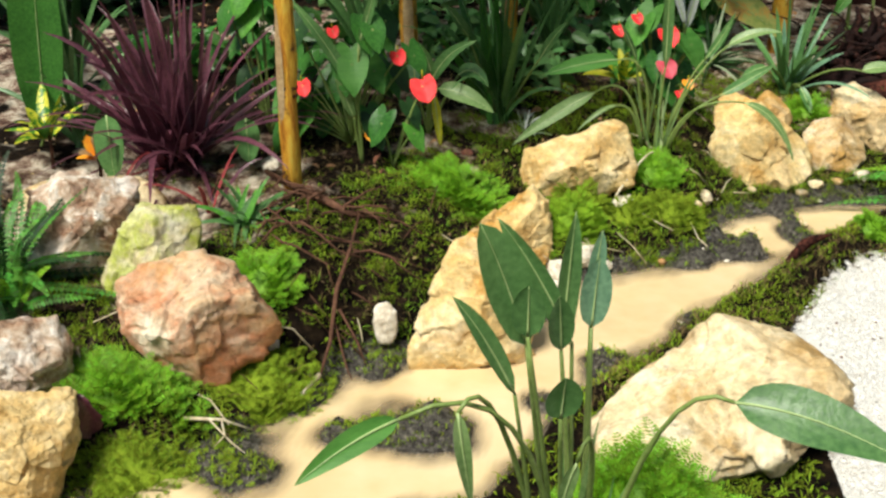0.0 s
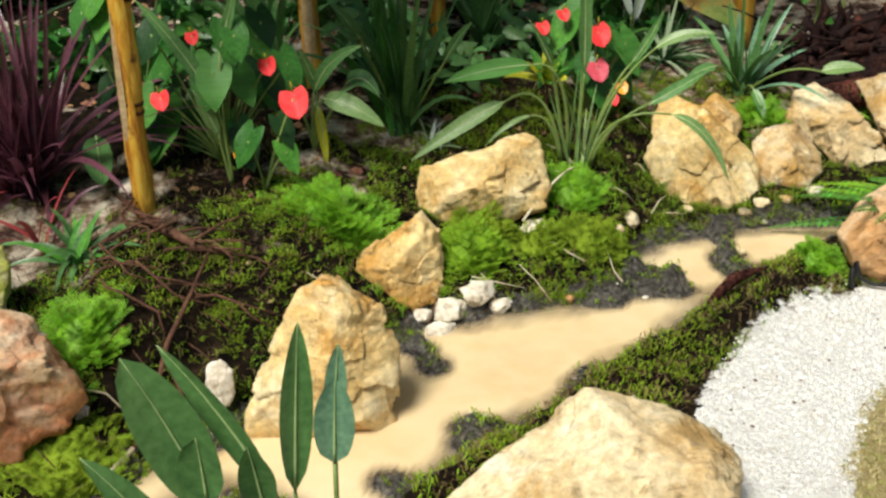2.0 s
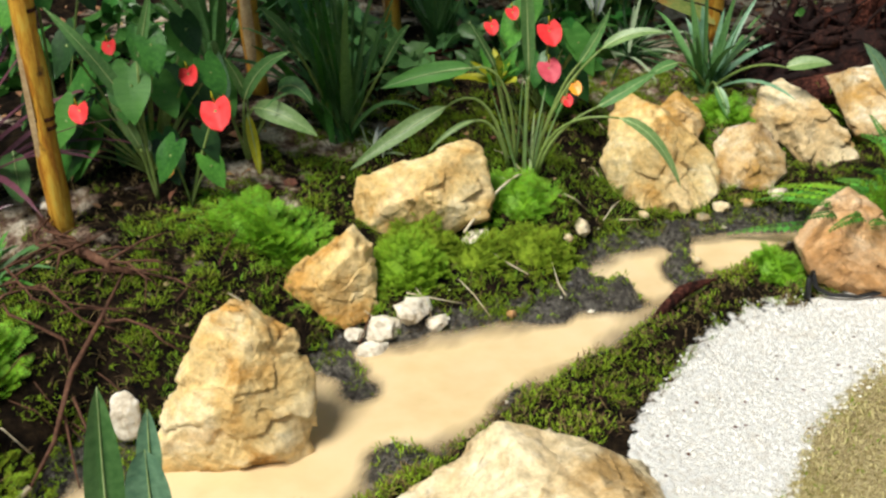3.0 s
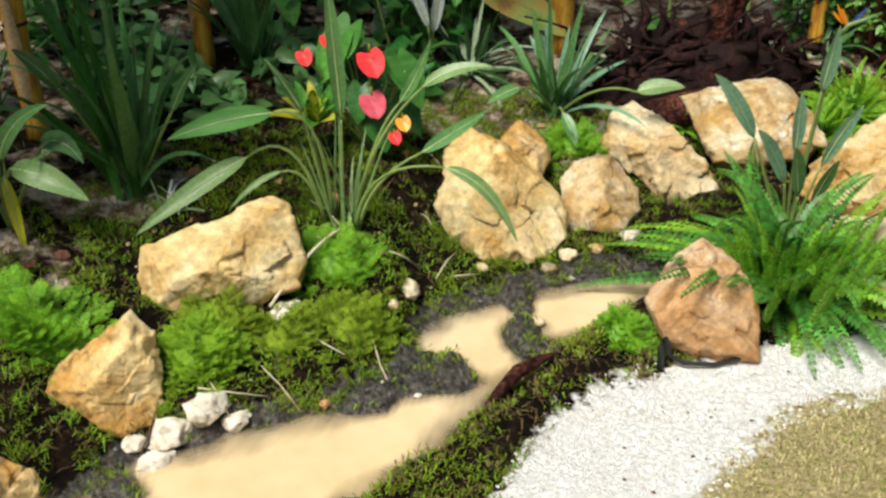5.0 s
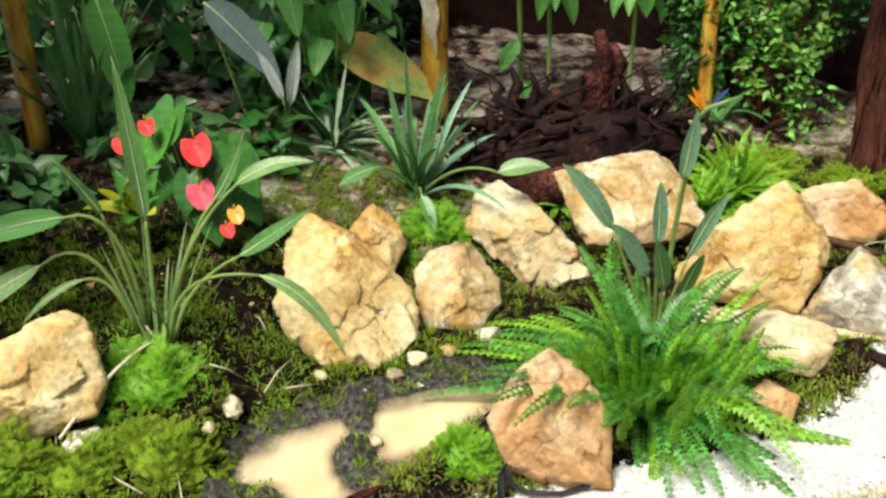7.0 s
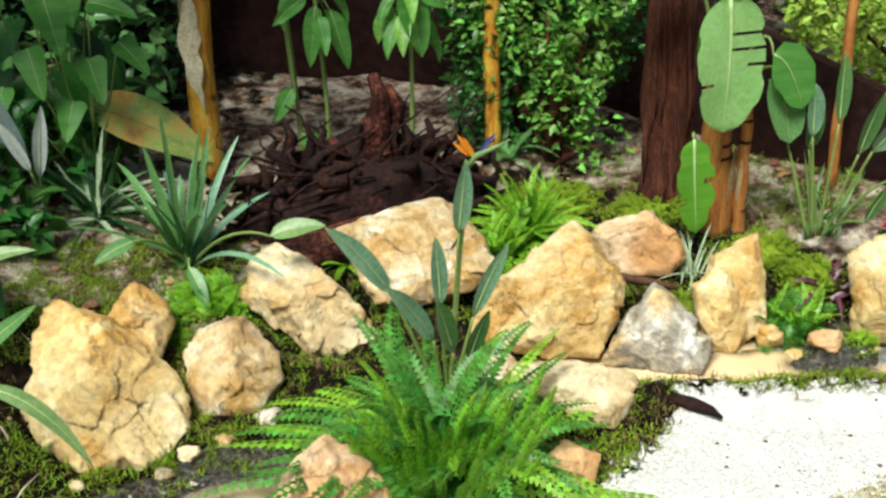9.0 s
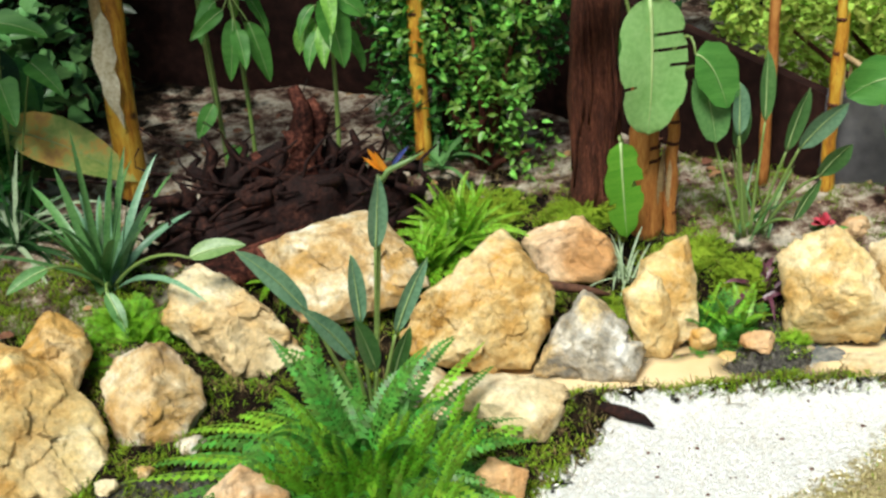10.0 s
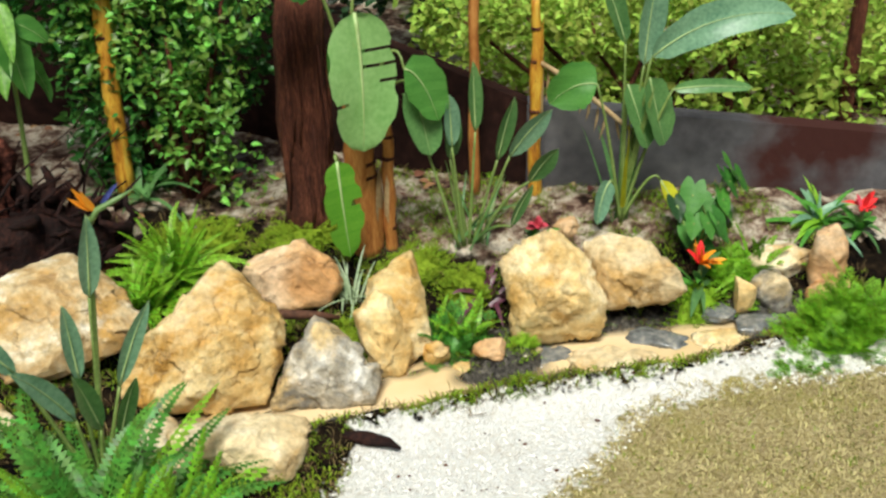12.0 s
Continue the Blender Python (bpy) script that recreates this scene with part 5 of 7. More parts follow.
for label, place, rx, ry, h, n, mat, fr in [
    ("bright green spikemoss carpet above the rocks", (0.08, 3.87, 0.27), 0.19, 0.12, 0.09, 420, BRIGHT, 0.055),
    ("bright green spikemoss below arching leaves", (0.87, 4.25, 0.20), 0.11, 0.11, 0.07, 220, BRIGHT, 0.05),
    ("yellow-green moss cushion beside pale pebbles", (0.50, 3.86, 0.07), 0.13, 0.11, 0.15, 900, CUSHION, 0.03),
    ("vivid green moss cushion beside the salmon rock", (1.71, 3.98, 0.04), 0.09, 0.08, 0.085, 320, BRIGHT, 0.03),
    ("bright green spikemoss behind the veined boulder", (-0.57, 3.12, 0.24), 0.10, 0.12, 0.09, 240, BRIGHT, 0.055),
    ("bright green spikemoss between bank rocks", (-0.90, 2.64, 0.13), 0.14, 0.11, 0.10, 300, BRIGHT, 0.06),
    ("vivid feathery spikemoss in front of the cream boulder", (0.50, 2.20, 0.06), 0.17, 0.13, 0.22, 520, BRIGHT, 0.065),
    ("bright green moss between buff rocks", (1.75, 5.06, 0.15), 0.11, 0.10, 0.10, 260, BRIGHT, 0.045),
    ("small ferny moss beside upright rock", (3.53, 4.58, 0.04), 0.09, 0.07, 0.09, 200, FERN, 0.05),
    ("bright green moss patch by the cascade", (4.44, 4.24, 0.12), 0.10, 0.09, 0.08, 220, BRIGHT, 0.045),
    ("olive moss cushion under overhanging rock", (4.24, 4.22, 0.05), 0.10, 0.07, 0.06, 220, CUSHION, 0.03),
    ("bushy green moss at the lawn edge", (4.46, 3.82, 0.08), 0.20, 0.12, 0.16, 480, BRIGHT, 0.06),
    ("yellow-green moss cushion on the bank", (0.72, 3.98, 0.12), 0.13, 0.11, 0.07, 320, MOSS, 0.035),
    ("dark mossy hummock below the golden rock", (0.55, 4.00, 0.13), 0.14, 0.08, 0.13, 420, MOSS, 0.03),
    ("mossy hummock between rock and pool", (0.92, 4.02, 0.10), 0.12, 0.10, 0.06, 260, MOSS, 0.04),
    ("low olive moss on the back bank", (3.00, 5.38, 0.14), 0.20, 0.13, 0.07, 380, MOSS, 0.035),
    ("low olive moss on the back bank", (3.34, 5.22, 0.14), 0.18, 0.12, 0.06, 330, MOSS, 0.035),
    ("dark moss behind the upright rock", (3.55, 4.86, 0.13), 0.15, 0.10, 0.08, 300, MOSS, 0.035),
    ("dark moss beside the golden boulder", (3.66, 4.70, 0.09), 0.11, 0.09, 0.08, 240, MOSS, 0.03),
    ("moss cushion between grey and buff rocks", (3.21, 4.72, 0.12), 0.09, 0.08, 0.06, 180, MOSS, 0.03),
    ("small moss tuft between wet stones", (3.98, 4.13, 0.03), 0.09, 0.04, 0.03, 120, MOSS, 0.025),
    ("small moss tuft between wet stones", (3.72, 4.27, 0.02), 0.12, 0.04, 0.03, 140, MOSS, 0.025),
    ("small moss tuft on a wet stone", (3.66, 4.40, 0.03), 0.06, 0.04, 0.04, 90, CUSHION, 0.025),
    ("dark moss tuft in the rapids", (4.16, 4.17, 0.05), 0.07, 0.05, 0.03, 90, MOSS, 0.025),
    ("moss on the soil below the bank rocks", (-0.55, 2.78, 0.10), 0.20, 0.13, 0.05, 420, MOSS, 0.04),
    ("moss beside dead red leaf", (-0.80, 2.40, 0.05), 0.18, 0.12, 0.06, 360, MOSS, 0.045),
]:
    clump(label, place, rx, ry, h, n, mat, int(1000 * (place[0] + 3)), fr)


# ---------------------------------------------------------------- plants, one by one
def strelitzia_near():
    at = Vector((0.27, 1.80, zland(0.27, 1.80)))
    p = thing("bird_of_paradise_plant", "young bird-of-paradise plant with upright paddle leaves", "plant", at)

    def b(dx, dy=0.0):
        return at + Vector((dx, dy, 0))
    for base, blade0, tip, w, mat, nrm in [
        (b(-0.03), (0.150, 1.72, 0.80), (0.062, 1.70, 1.047), 0.085, STREL, (0.3, -0.9, 0.3)),
        (b(0.0), (0.235, 1.75, 0.79), (0.095, 1.75, 1.036), 0.050, STREL, (-0.5, -0.7, 0.5)),
        (b(0.01), (0.232, 1.88, 0.70), (0.250, 1.905, 0.985), 0.052, STREL, (0.4, -0.8, 0.2)),
        (b(0.03), (0.292, 1.90, 0.74), (0.300, 1.90, 0.890), 0.062, BLUE_LEAF, (0.05, -1, 0.2)),
        (b(0.02, 0.02), (0.292, 1.92, 0.80), (0.305, 1.92, 0.940), 0.034, BLUE_LEAF, (0.1, -1, 0.2)),
        (b(-0.05), (0.127, 1.66, 0.735), (0.015, 1.64, 0.940), 0.046, STREL, (0.7, -0.6, 0.3)),
        (b(-0.01), (0.150, 1.70, 0.83), (0.148, 1.69, 0.935), 0.060, STREL_DARK, (-0.1, -1, 0.3)),
        (b(0.02), (0.215, 1.74, 0.78), (0.205, 1.72, 0.90), 0.050, STREL_DARK, (0.2, -1, 0.2)),
        (b(-0.02), (0.203, 1.60, 0.725), (0.206, 1.58, 0.818), 0.066, STREL, (0.2, -1, 0.25)),
    ]:
        auto_leaf(p, at, base, blade0, tip, w, mat, normal=nrm, stem_r=0.0055, profile="oval" if w > 0.058 else "lance")
    leaf2(p, at, b(-0.02), (0.20, 1.66, 0.86), (-0.075, 1.60, 0.722), (-0.16, 1.55, 0.715), (-0.248, 1.50, 0.655), 0.048, BANANA, normal=(0.2, -0.8, 0.6))
    leaf2(p, at, b(-0.03), (0.10, 1.68, 0.86), (0.026, 1.60, 0.735), (0.035, 1.585, 0.66), (0.052, 1.60, 0.54), 0.030, STREL_LIGHT, normal=(0.2, -1, 0.2))
    leaf2(p, at, b(0.03), (0.36, 1.66, 0.82), (0.500, 1.60, 0.757), (0.62, 1.55, 0.775), (0.77, 1.47, 0.715), 0.098, STREL_DARK, normal=(0.05, -0.75, 0.75), fold=0.15)
    leaf2(p, at, b(0.01), (0.30, 1.70, 0.78), (0.245, 1.66, 0.59), (0.225, 1.65, 0.55), (0.215, 1.66, 0.45), 0.030, STREL_LIGHT, normal=(0.2, -1, 0.2))
    rosette(p, at, 9, 0.5, 0.018, (3, 22), [STREL, STREL_DARK, STREL_LIGHT], 5, 0.3, 0.04)


def strelitzia_bank():
    at = Vector((0.89, 4.39, zland(0.89, 4.39)))
    p = thing("arching_strelitzia", "strelitzia with long arching stalks and pale-ribbed leaves", "plant", at)
    b = [at + Vector((dx, dy, 0)) for dx, dy in ((-0.05, 0), (-0.03, 0.02), (0, 0), (0.03, 0.01), (0.05, -0.01), (0.04, -0.03))]
    leaf2(p, at, b[0], (0.78, 4.38, 0.62), (0.62, 4.36, 0.50), (0.48, 4.34, 0.44), (0.28, 4.25, 0.31), 0.062, STREL_LIGHT, normal=(0.1, -0.7, 0.7))
    leaf2(p, at, b[1], (0.86, 4.36, 0.68), (0.71, 4.35, 0.64), (0.56, 4.33, 0.64), (0.40, 4.31, 0.585), 0.072, BANANA, normal=(0.0, -0.75, 0.65))
    leaf2(p, at, b[2], (0.90, 4.39, 0.5), (0.905, 4.38, 0.60), (0.90, 4.37, 0.80), (0.885, 4.36, 1.06), 0.048, STREL, normal=(0.2, -1, 0.1))
    leaf2(p, at, b[3], (0.98, 4.37, 0.55), (1.15, 4.38, 0.69), (1.24, 4.38, 0.76), (1.36, 4.36, 0.75), 0.045, STREL_LIGHT, normal=(0, -0.6, 0.8))
    leaf2(p, at, b[4], (0.98, 4.36, 0.42), (1.14, 4.36, 0.49), (1.24, 4.36, 0.55), (1.34, 4.34, 0.625), 0.045, STREL, normal=(0.1, -0.7, 0.7))
    leaf2(p, at, b[5], (0.96, 4.28, 0.52), (1.20, 4.22, 0.50), (1.33, 4.18, 0.48), (1.41, 4.16, 0.27), 0.040, STREL_LIGHT, normal=(0.3, -0.8, 0.5))
    leaf2(p, at, b[1], (0.80, 4.42, 0.55), (0.79, 4.40, 0.62), (0.76, 4.38, 0.70), (0.70, 4.36, 0.80), 0.030, STREL_DARK, normal=(0.5, -0.8, 0.3))
    leaf2(p, at, b[3], (1.0, 4.42, 0.55), (1.08, 4.44, 0.62), (1.14, 4.44, 0.70), (1.18, 4.42, 0.82), 0.035, STREL, normal=(-0.3, -0.8, 0.3))
    leaf2(p, at, b[0], (0.80, 4.40, 0.45), (0.72, 4.38, 0.44), (0.64, 4.35, 0.44), (0.55, 4.33, 0.34), 0.02, STREL_LIGHT, normal=(0.1, -0.7, 0.7))
    rosette(p, at, 12, 0.36, 0.013, (4, 35), [STREL, STEM, STREL_LIGHT], 8, 0.2, 0.05)
    part("dead_stalk", shifted(tube(curve_points(at + Vector((0.0, -0.02, 0.0)), (0.82, 4.22, 0.30), (0.68, 4.02, 0.18), 6), [0.005] * 7, 5), at), STRAW, p, "pale dry fallen stalk")


def strap_plant(name, label, place, n, length, width, tilt, mats, seed, arch=0.5, extra=(), segs=7, category="plant", spread=0.03):
    at = Vector((place[0], place[1], zland(place[0], place[1])))
    p = thing(name, label, category, at)
    rosette(p, at, n, length, width, tilt, mats, seed, arch, spread, segs)
    for blade0, tip, w, mat in extra:
        auto_leaf(p, at, at, blade0, tip, w, mat)
    return p


strelitzia_near()
strelitzia_bank()
strap_big = strap_plant("strap_leaved_plant", "dense clump of upright dark strap leaves", (0.24, 4.52), 34, 0.72, 0.024, (2, 34), [STREL_DARK, STREL_DARK, STREL], 21, 0.9,
            [((0.1, 4.4, 0.72), (0.0, 4.35, 0.86), 0.05, STREL_DARK), ((0.4, 4.45, 0.62), (0.5, 4.4, 0.78), 0.045, STREL_DARK)])
strap_plant("strap_leaved_plant", "clump of blue-green striped strap leaves", (1.71, 5.28), 30, 0.52, 0.040, (5, 55), [STREL, BLUE_LEAF, STREL_DARK], 22, 0.5,
            [((1.95, 5.0, 0.42), (2.12, 4.97, 0.44), 0.065, STREL_LIGHT), ((1.70, 5.08, 0.32), (1.74, 4.98, 0.21), 0.045, STREL), ((1.55, 5.15, 0.40), (1.42, 5.1, 0.36), 0.05, STREL)])
strap_plant("strappy_bromeliad", "low rosette of green strappy leaves", (-0.68, 3.46), 26, 0.22, 0.028, (25, 80), [STREL, FERN, STREL_DARK], 23, 0.6, category="bromeliad")
purple = strap_plant("purple_cordyline", "large fountain of dark purple strap leaves", (-1.02, 3.98), 105, 0.80, 0.036, (2, 50), [PURPLE], 24, 0.7, segs=8, spread=0.08)
rosette(purple, purple.location, 14, 0.55, 0.022, (35, 85), [PURPLE, PURPLE_RED], 25, 0.9, 0.06, facing=(-1.3, 1.2))
strap_plant("red_tipped_cordyline", "young cordyline with pinkish red leaves", (-0.82, 3.55), 7, 0.34, 0.020, (15, 60), [PURPLE_RED, PURPLE], 26, 0.8)
strap_plant("strap_leaved_plant", "dark strap-leaved plant in back shade", (0.55, 5.5), 26, 0.6, 0.04, (4, 40), [STREL_DARK, STREL], 27, 0.5)
strap_plant("strap_leaved_plant", "dark strap-leaved plant in back shade", (-0.35, 5.1), 24, 0.6, 0.04, (4, 45), [STREL_DARK, STREL], 28, 0.5)
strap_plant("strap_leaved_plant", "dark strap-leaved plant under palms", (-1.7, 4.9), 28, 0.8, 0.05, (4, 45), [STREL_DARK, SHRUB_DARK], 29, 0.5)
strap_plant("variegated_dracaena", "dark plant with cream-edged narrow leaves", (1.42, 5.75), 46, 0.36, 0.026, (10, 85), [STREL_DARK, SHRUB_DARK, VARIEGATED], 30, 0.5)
strap_plant("spider_plant", "small cream-striped spider plant among rocks", (3.33, 4.88), 30, 0.20, 0.011, (15, 85), [VARIEGATED], 31, 0.8)
strap_plant("spider_plant", "small cream-striped tuft behind golden rock", (0.36, 4.44), 22, 0.15, 0.010, (15, 80), [VARIEGATED, SILVER], 32, 0.8)
strap_plant("purple_bromeliad", "small dark purple rosette beside boulder", (3.70, 4.62), 16, 0.16, 0.028, (15, 75), [PURPLE], 33, 0.6, category="bromeliad")
strap_plant("green_bromeliad", "green rosette at rear of cascade", (4.84, 4.24), 22, 0.2, 0.035, (20, 80), [BLUE_LEAF, FERN_LIGHT, FERN], 34, 0.6, category="bromeliad")
strap_plant("strap_leaved_plant", "green strap leaves beside the stump", (2.98, 5.8), 16, 0.34, 0.03, (20, 70), [STREL_DARK, STREL], 35, 0.7)
strap_plant("strap_leaved_plant", "thin green shoots near lichened rocks", (-1.45, 4.2), 18, 0.5, 0.03, (5, 50), [STREL_DARK, STREL], 36, 0.5)


def right_strelitzia():
    at = Vector((3.78, 4.86, zland(3.78, 4.86)))
    p = thing("upright_strelitzia", "cluster of upright grey-green paddle leaves", "plant", at)
    for blade0, tip, w, mat in [
        ((3.72, 4.86, 0.56), (3.71, 4.86, 0.74), 0.078, BLUE_LEAF), ((3.80, 4.84, 0.60), (3.79, 4.84, 0.84), 0.070, STREL), ((3.88, 4.76, 0.52), (3.99, 4.68, 0.68), 0.093, BLUE_LEAF),
        ((3.86, 4.80, 0.50), (3.90, 4.76, 0.72), 0.078, STREL), ((3.66, 4.92, 0.55), (3.60, 4.96, 0.74), 0.093, STREL), ((3.95, 4.74, 0.42), (4.02, 4.68, 0.54), 0.093, STREL),
        ((3.84, 4.7, 0.3), (3.90, 4.66, 0.45), 0.054, STREL), ((3.74, 4.9, 0.5), (3.76, 4.9, 0.66), 0.078, STREL_DARK)]:
        auto_leaf(p, at, at + Vector((0.3 * (blade0[0] - at.x), 0, 0)), blade0, tip, w, mat, normal=(0.2, -1, 0.3))
    rosette(p, at, 12, 0.34, 0.014, (4, 50), [STREL, STEM], 41, 0.5, 0.05)


right_strelitzia()


def boston_fern():
    at = Vector((2.24, 4.17, zland(2.24, 4.17)))
    p = thing("boston_fern", "large lush fern with arching feathery fronds", "fern", at)
    fern(p, at, 118, 0.60, 0.092, [FERN, FERN_DEEP, FERN, FERN, FERN_LIGHT], 51, (12, 80), 26, 1.25, (0.95, 1.3, 1.0, 0.75), (165, 250))
    rng = random.Random(52)
    for _ in range(80):
        a, r = rng.uniform(3.0, 6.6), rng.uniform(0.02, 0.24)
        b = Vector((r * math.cos(a), r * math.sin(a) - 0.05, rng.uniform(0.05, 0.16)))
        e = b + Vector((0.06 * math.cos(a), 0.06 * math.sin(a) - 0.02, rng.uniform(0.1, 0.2)))
        part("young_frond", frond_geo(b, b.lerp(e, 0.5) + Vector((0, 0, 0.02)), e, 0.042, 10, ([], []), (0, -1, 0.4)), FERN_LIGHT, p, "young yellow-green frond")


def bird_of_paradise():
    at = Vector((2.34, 4.44, zland(2.34, 4.44)))
    p = thing("bird_of_paradise_plant", "flowering bird-of-paradise with blue-green leaves and orange crest", "plant", at)
    for blade0, tip, w, mat in [
        ((2.195, 4.44, 0.455), (2.025, 4.38, 0.695), 0.058, BLUE_LEAF), ((2.295, 4.40, 0.315), (2.155, 4.32, 0.535), 0.055, BLUE_LEAF), ((2.325, 4.42, 0.405), (2.310, 4.40, 0.620), 0.05, BLUE_LEAF),
        ((2.415, 4.42, 0.355), (2.505, 4.38, 0.580), 0.05, BLUE_LEAF), ((2.355, 4.42, 0.255), (2.295, 4.36, 0.455), 0.06, STREL), ((2.395, 4.40, 0.235), (2.435, 4.34, 0.415), 0.05, STREL)]:
        auto_leaf(p, at, at, blade0, tip, w, mat, normal=(0.2, -0.9, 0.4))
    leaf2(p, at, at, (2.375, 4.46, 0.355), (2.380, 4.42, 0.610), (2.390, 4.41, 0.715), (2.397, 4.40, 0.820), 0.058, BLUE_LEAF, normal=(0.25, -1, 0.1))
    top = Vector((2.405, 4.41, 0.810))
    flower = part("flower_beak", shifted(tube([top - Vector((0, 0, 0.02)), top + Vector((0.02, -0.005, 0.012)), top + Vector((0.07, -0.01, 0.03)), top + Vector((0.11, -0.02, 0.05))],
                                        [0.006, 0.008, 0.006, 0.0012], 7), at), STREL_LIGHT, p, "green and red pointed flower sheath")
    part("flower_stem", shifted(tube(curve_points(at, (2.385, 4.46, 0.455), top, 8), [0.007] * 9, 6), at), STEM, p)
    for dx, dz, w in ((-0.03, 0.08, 0.018), (-0.012, 0.07, 0.016), (-0.042, 0.06, 0.014)):
        part("petal", shifted(ribbon(top + Vector((0.02, 0, 0.01)), top + Vector((0.3 * dx, -0.01, 0.5 * dz)), top + Vector((dx, -0.015, dz)), w, 6, 0.4, "lance", (0.3, -1, 0.2)), at),
             ORANGE, flower, "bright orange petal")
    part("tongue", shifted(ribbon(top + Vector((0.03, 0, 0.015)), top + Vector((0.05, -0.01, 0.05)), top + Vector((0.075, -0.015, 0.07)), 0.012, 5, 0.3, "lance", (0, -1, 0.3)), at), BLUE, flower, "blue inner petal")


boston_fern()
bird_of_paradise()


def small_fern(label, place, n, length, width, mats, seed, tilt=(10, 85), name="fern", pairs=16, arch=0.7):
    at = Vector((place[0], place[1], zland(place[0], place[1])))
    p = thing(name, label, "fern", at)
    fern(p, at, n, length, width, mats, seed, tilt, pairs, arch)
    return p


small_fern("bright green fine-leaved fern behind the golden boulder", (2.87, 5.24), 90, 0.30, 0.045, [FERN_LIGHT, BRIGHT], 61, pairs=18)
small_fern("bright green fine-leaved fern filling a gap", (2.74, 5.15), 50, 0.24, 0.045, [FERN_LIGHT, BRIGHT], 62, pairs=16)
small_fern("dark green fern over pale rocks", (-1.36, 3.06), 46, 0.48, 0.075, [FERN, SHRUB_DARK], 63, pairs=22)
small_fern("light green fern frond tips over rocks", (-1.30, 2.95), 16, 0.30, 0.06, [FERN, FERN_LIGHT], 64, pairs=18)
small_fern("young upright fern beside upright rock", (3.56, 4.56), 14, 0.2, 0.04, [FERN_LIGHT], 65, (5, 40), pairs=14)
small_fern("young upright fern at the stream edge", (3.46, 4.62), 12, 0.22, 0.04, [FERN_LIGHT, FERN], 66, (5, 45), pairs=14)
small_fern("bright fern at the lawn edge", (4.62, 3.76), 30, 0.22, 0.04, [FERN_LIGHT, BRIGHT], 67, pairs=14)
small_fern("bright green fern above the cascade", (4.50, 4.22), 22, 0.2, 0.04, [FERN_LIGHT, BRIGHT], 68, pairs=14)
small_fern("bright green fern between slabs", (2.22, 5.27), 24, 0.17, 0.035, [FERN_LIGHT, BRIGHT], 69, pairs=14)


def anthurium(label, place, leaves, flowers, seed, size=(0.09, 0.15), spread=0.25, height=(0.2, 0.5)):
    rng = random.Random(seed)
    at = Vector((place[0], place[1], zland(place[0], place[1])))
    p = thing("anthurium", label, "anthurium", at)
    for k in range(leaves):
        a = rng.uniform(0, 6.28)
        r = spread * math.sqrt(rng.random())
        c = at + Vector((r * math.cos(a), 0.7 * r * math.sin(a), rng.uniform(*height)))
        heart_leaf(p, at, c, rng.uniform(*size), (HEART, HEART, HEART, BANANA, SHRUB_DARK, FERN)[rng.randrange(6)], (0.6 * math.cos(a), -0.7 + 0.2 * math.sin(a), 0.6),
                   (0.6 * math.cos(a), -0.4, -0.7), seed=k)
    for c, s, mat in flowers:
        anthurium_flower(p, at, c, s, mat)
    return p


anthurium("anthurium with glossy heart leaves and red spathes", (-0.36, 4.12), 28,
          [((-0.41, 4.03, 0.83), 0.05, RED), ((-0.53, 4.0, 0.63), 0.07, RED), ((-0.17, 4.02, 0.74), 0.065, RED), ((-0.27, 3.98, 0.45), 0.065, ORANGE)], 71, (0.11, 0.19), 0.27, (0.10, 0.52))
anthurium("single anthurium with large red heart-shaped flower", (-0.19, 3.93), 3, [((-0.075, 3.93, 0.65), 0.105, RED)], 72, (0.10, 0.14), 0.1, (0.1, 0.22))


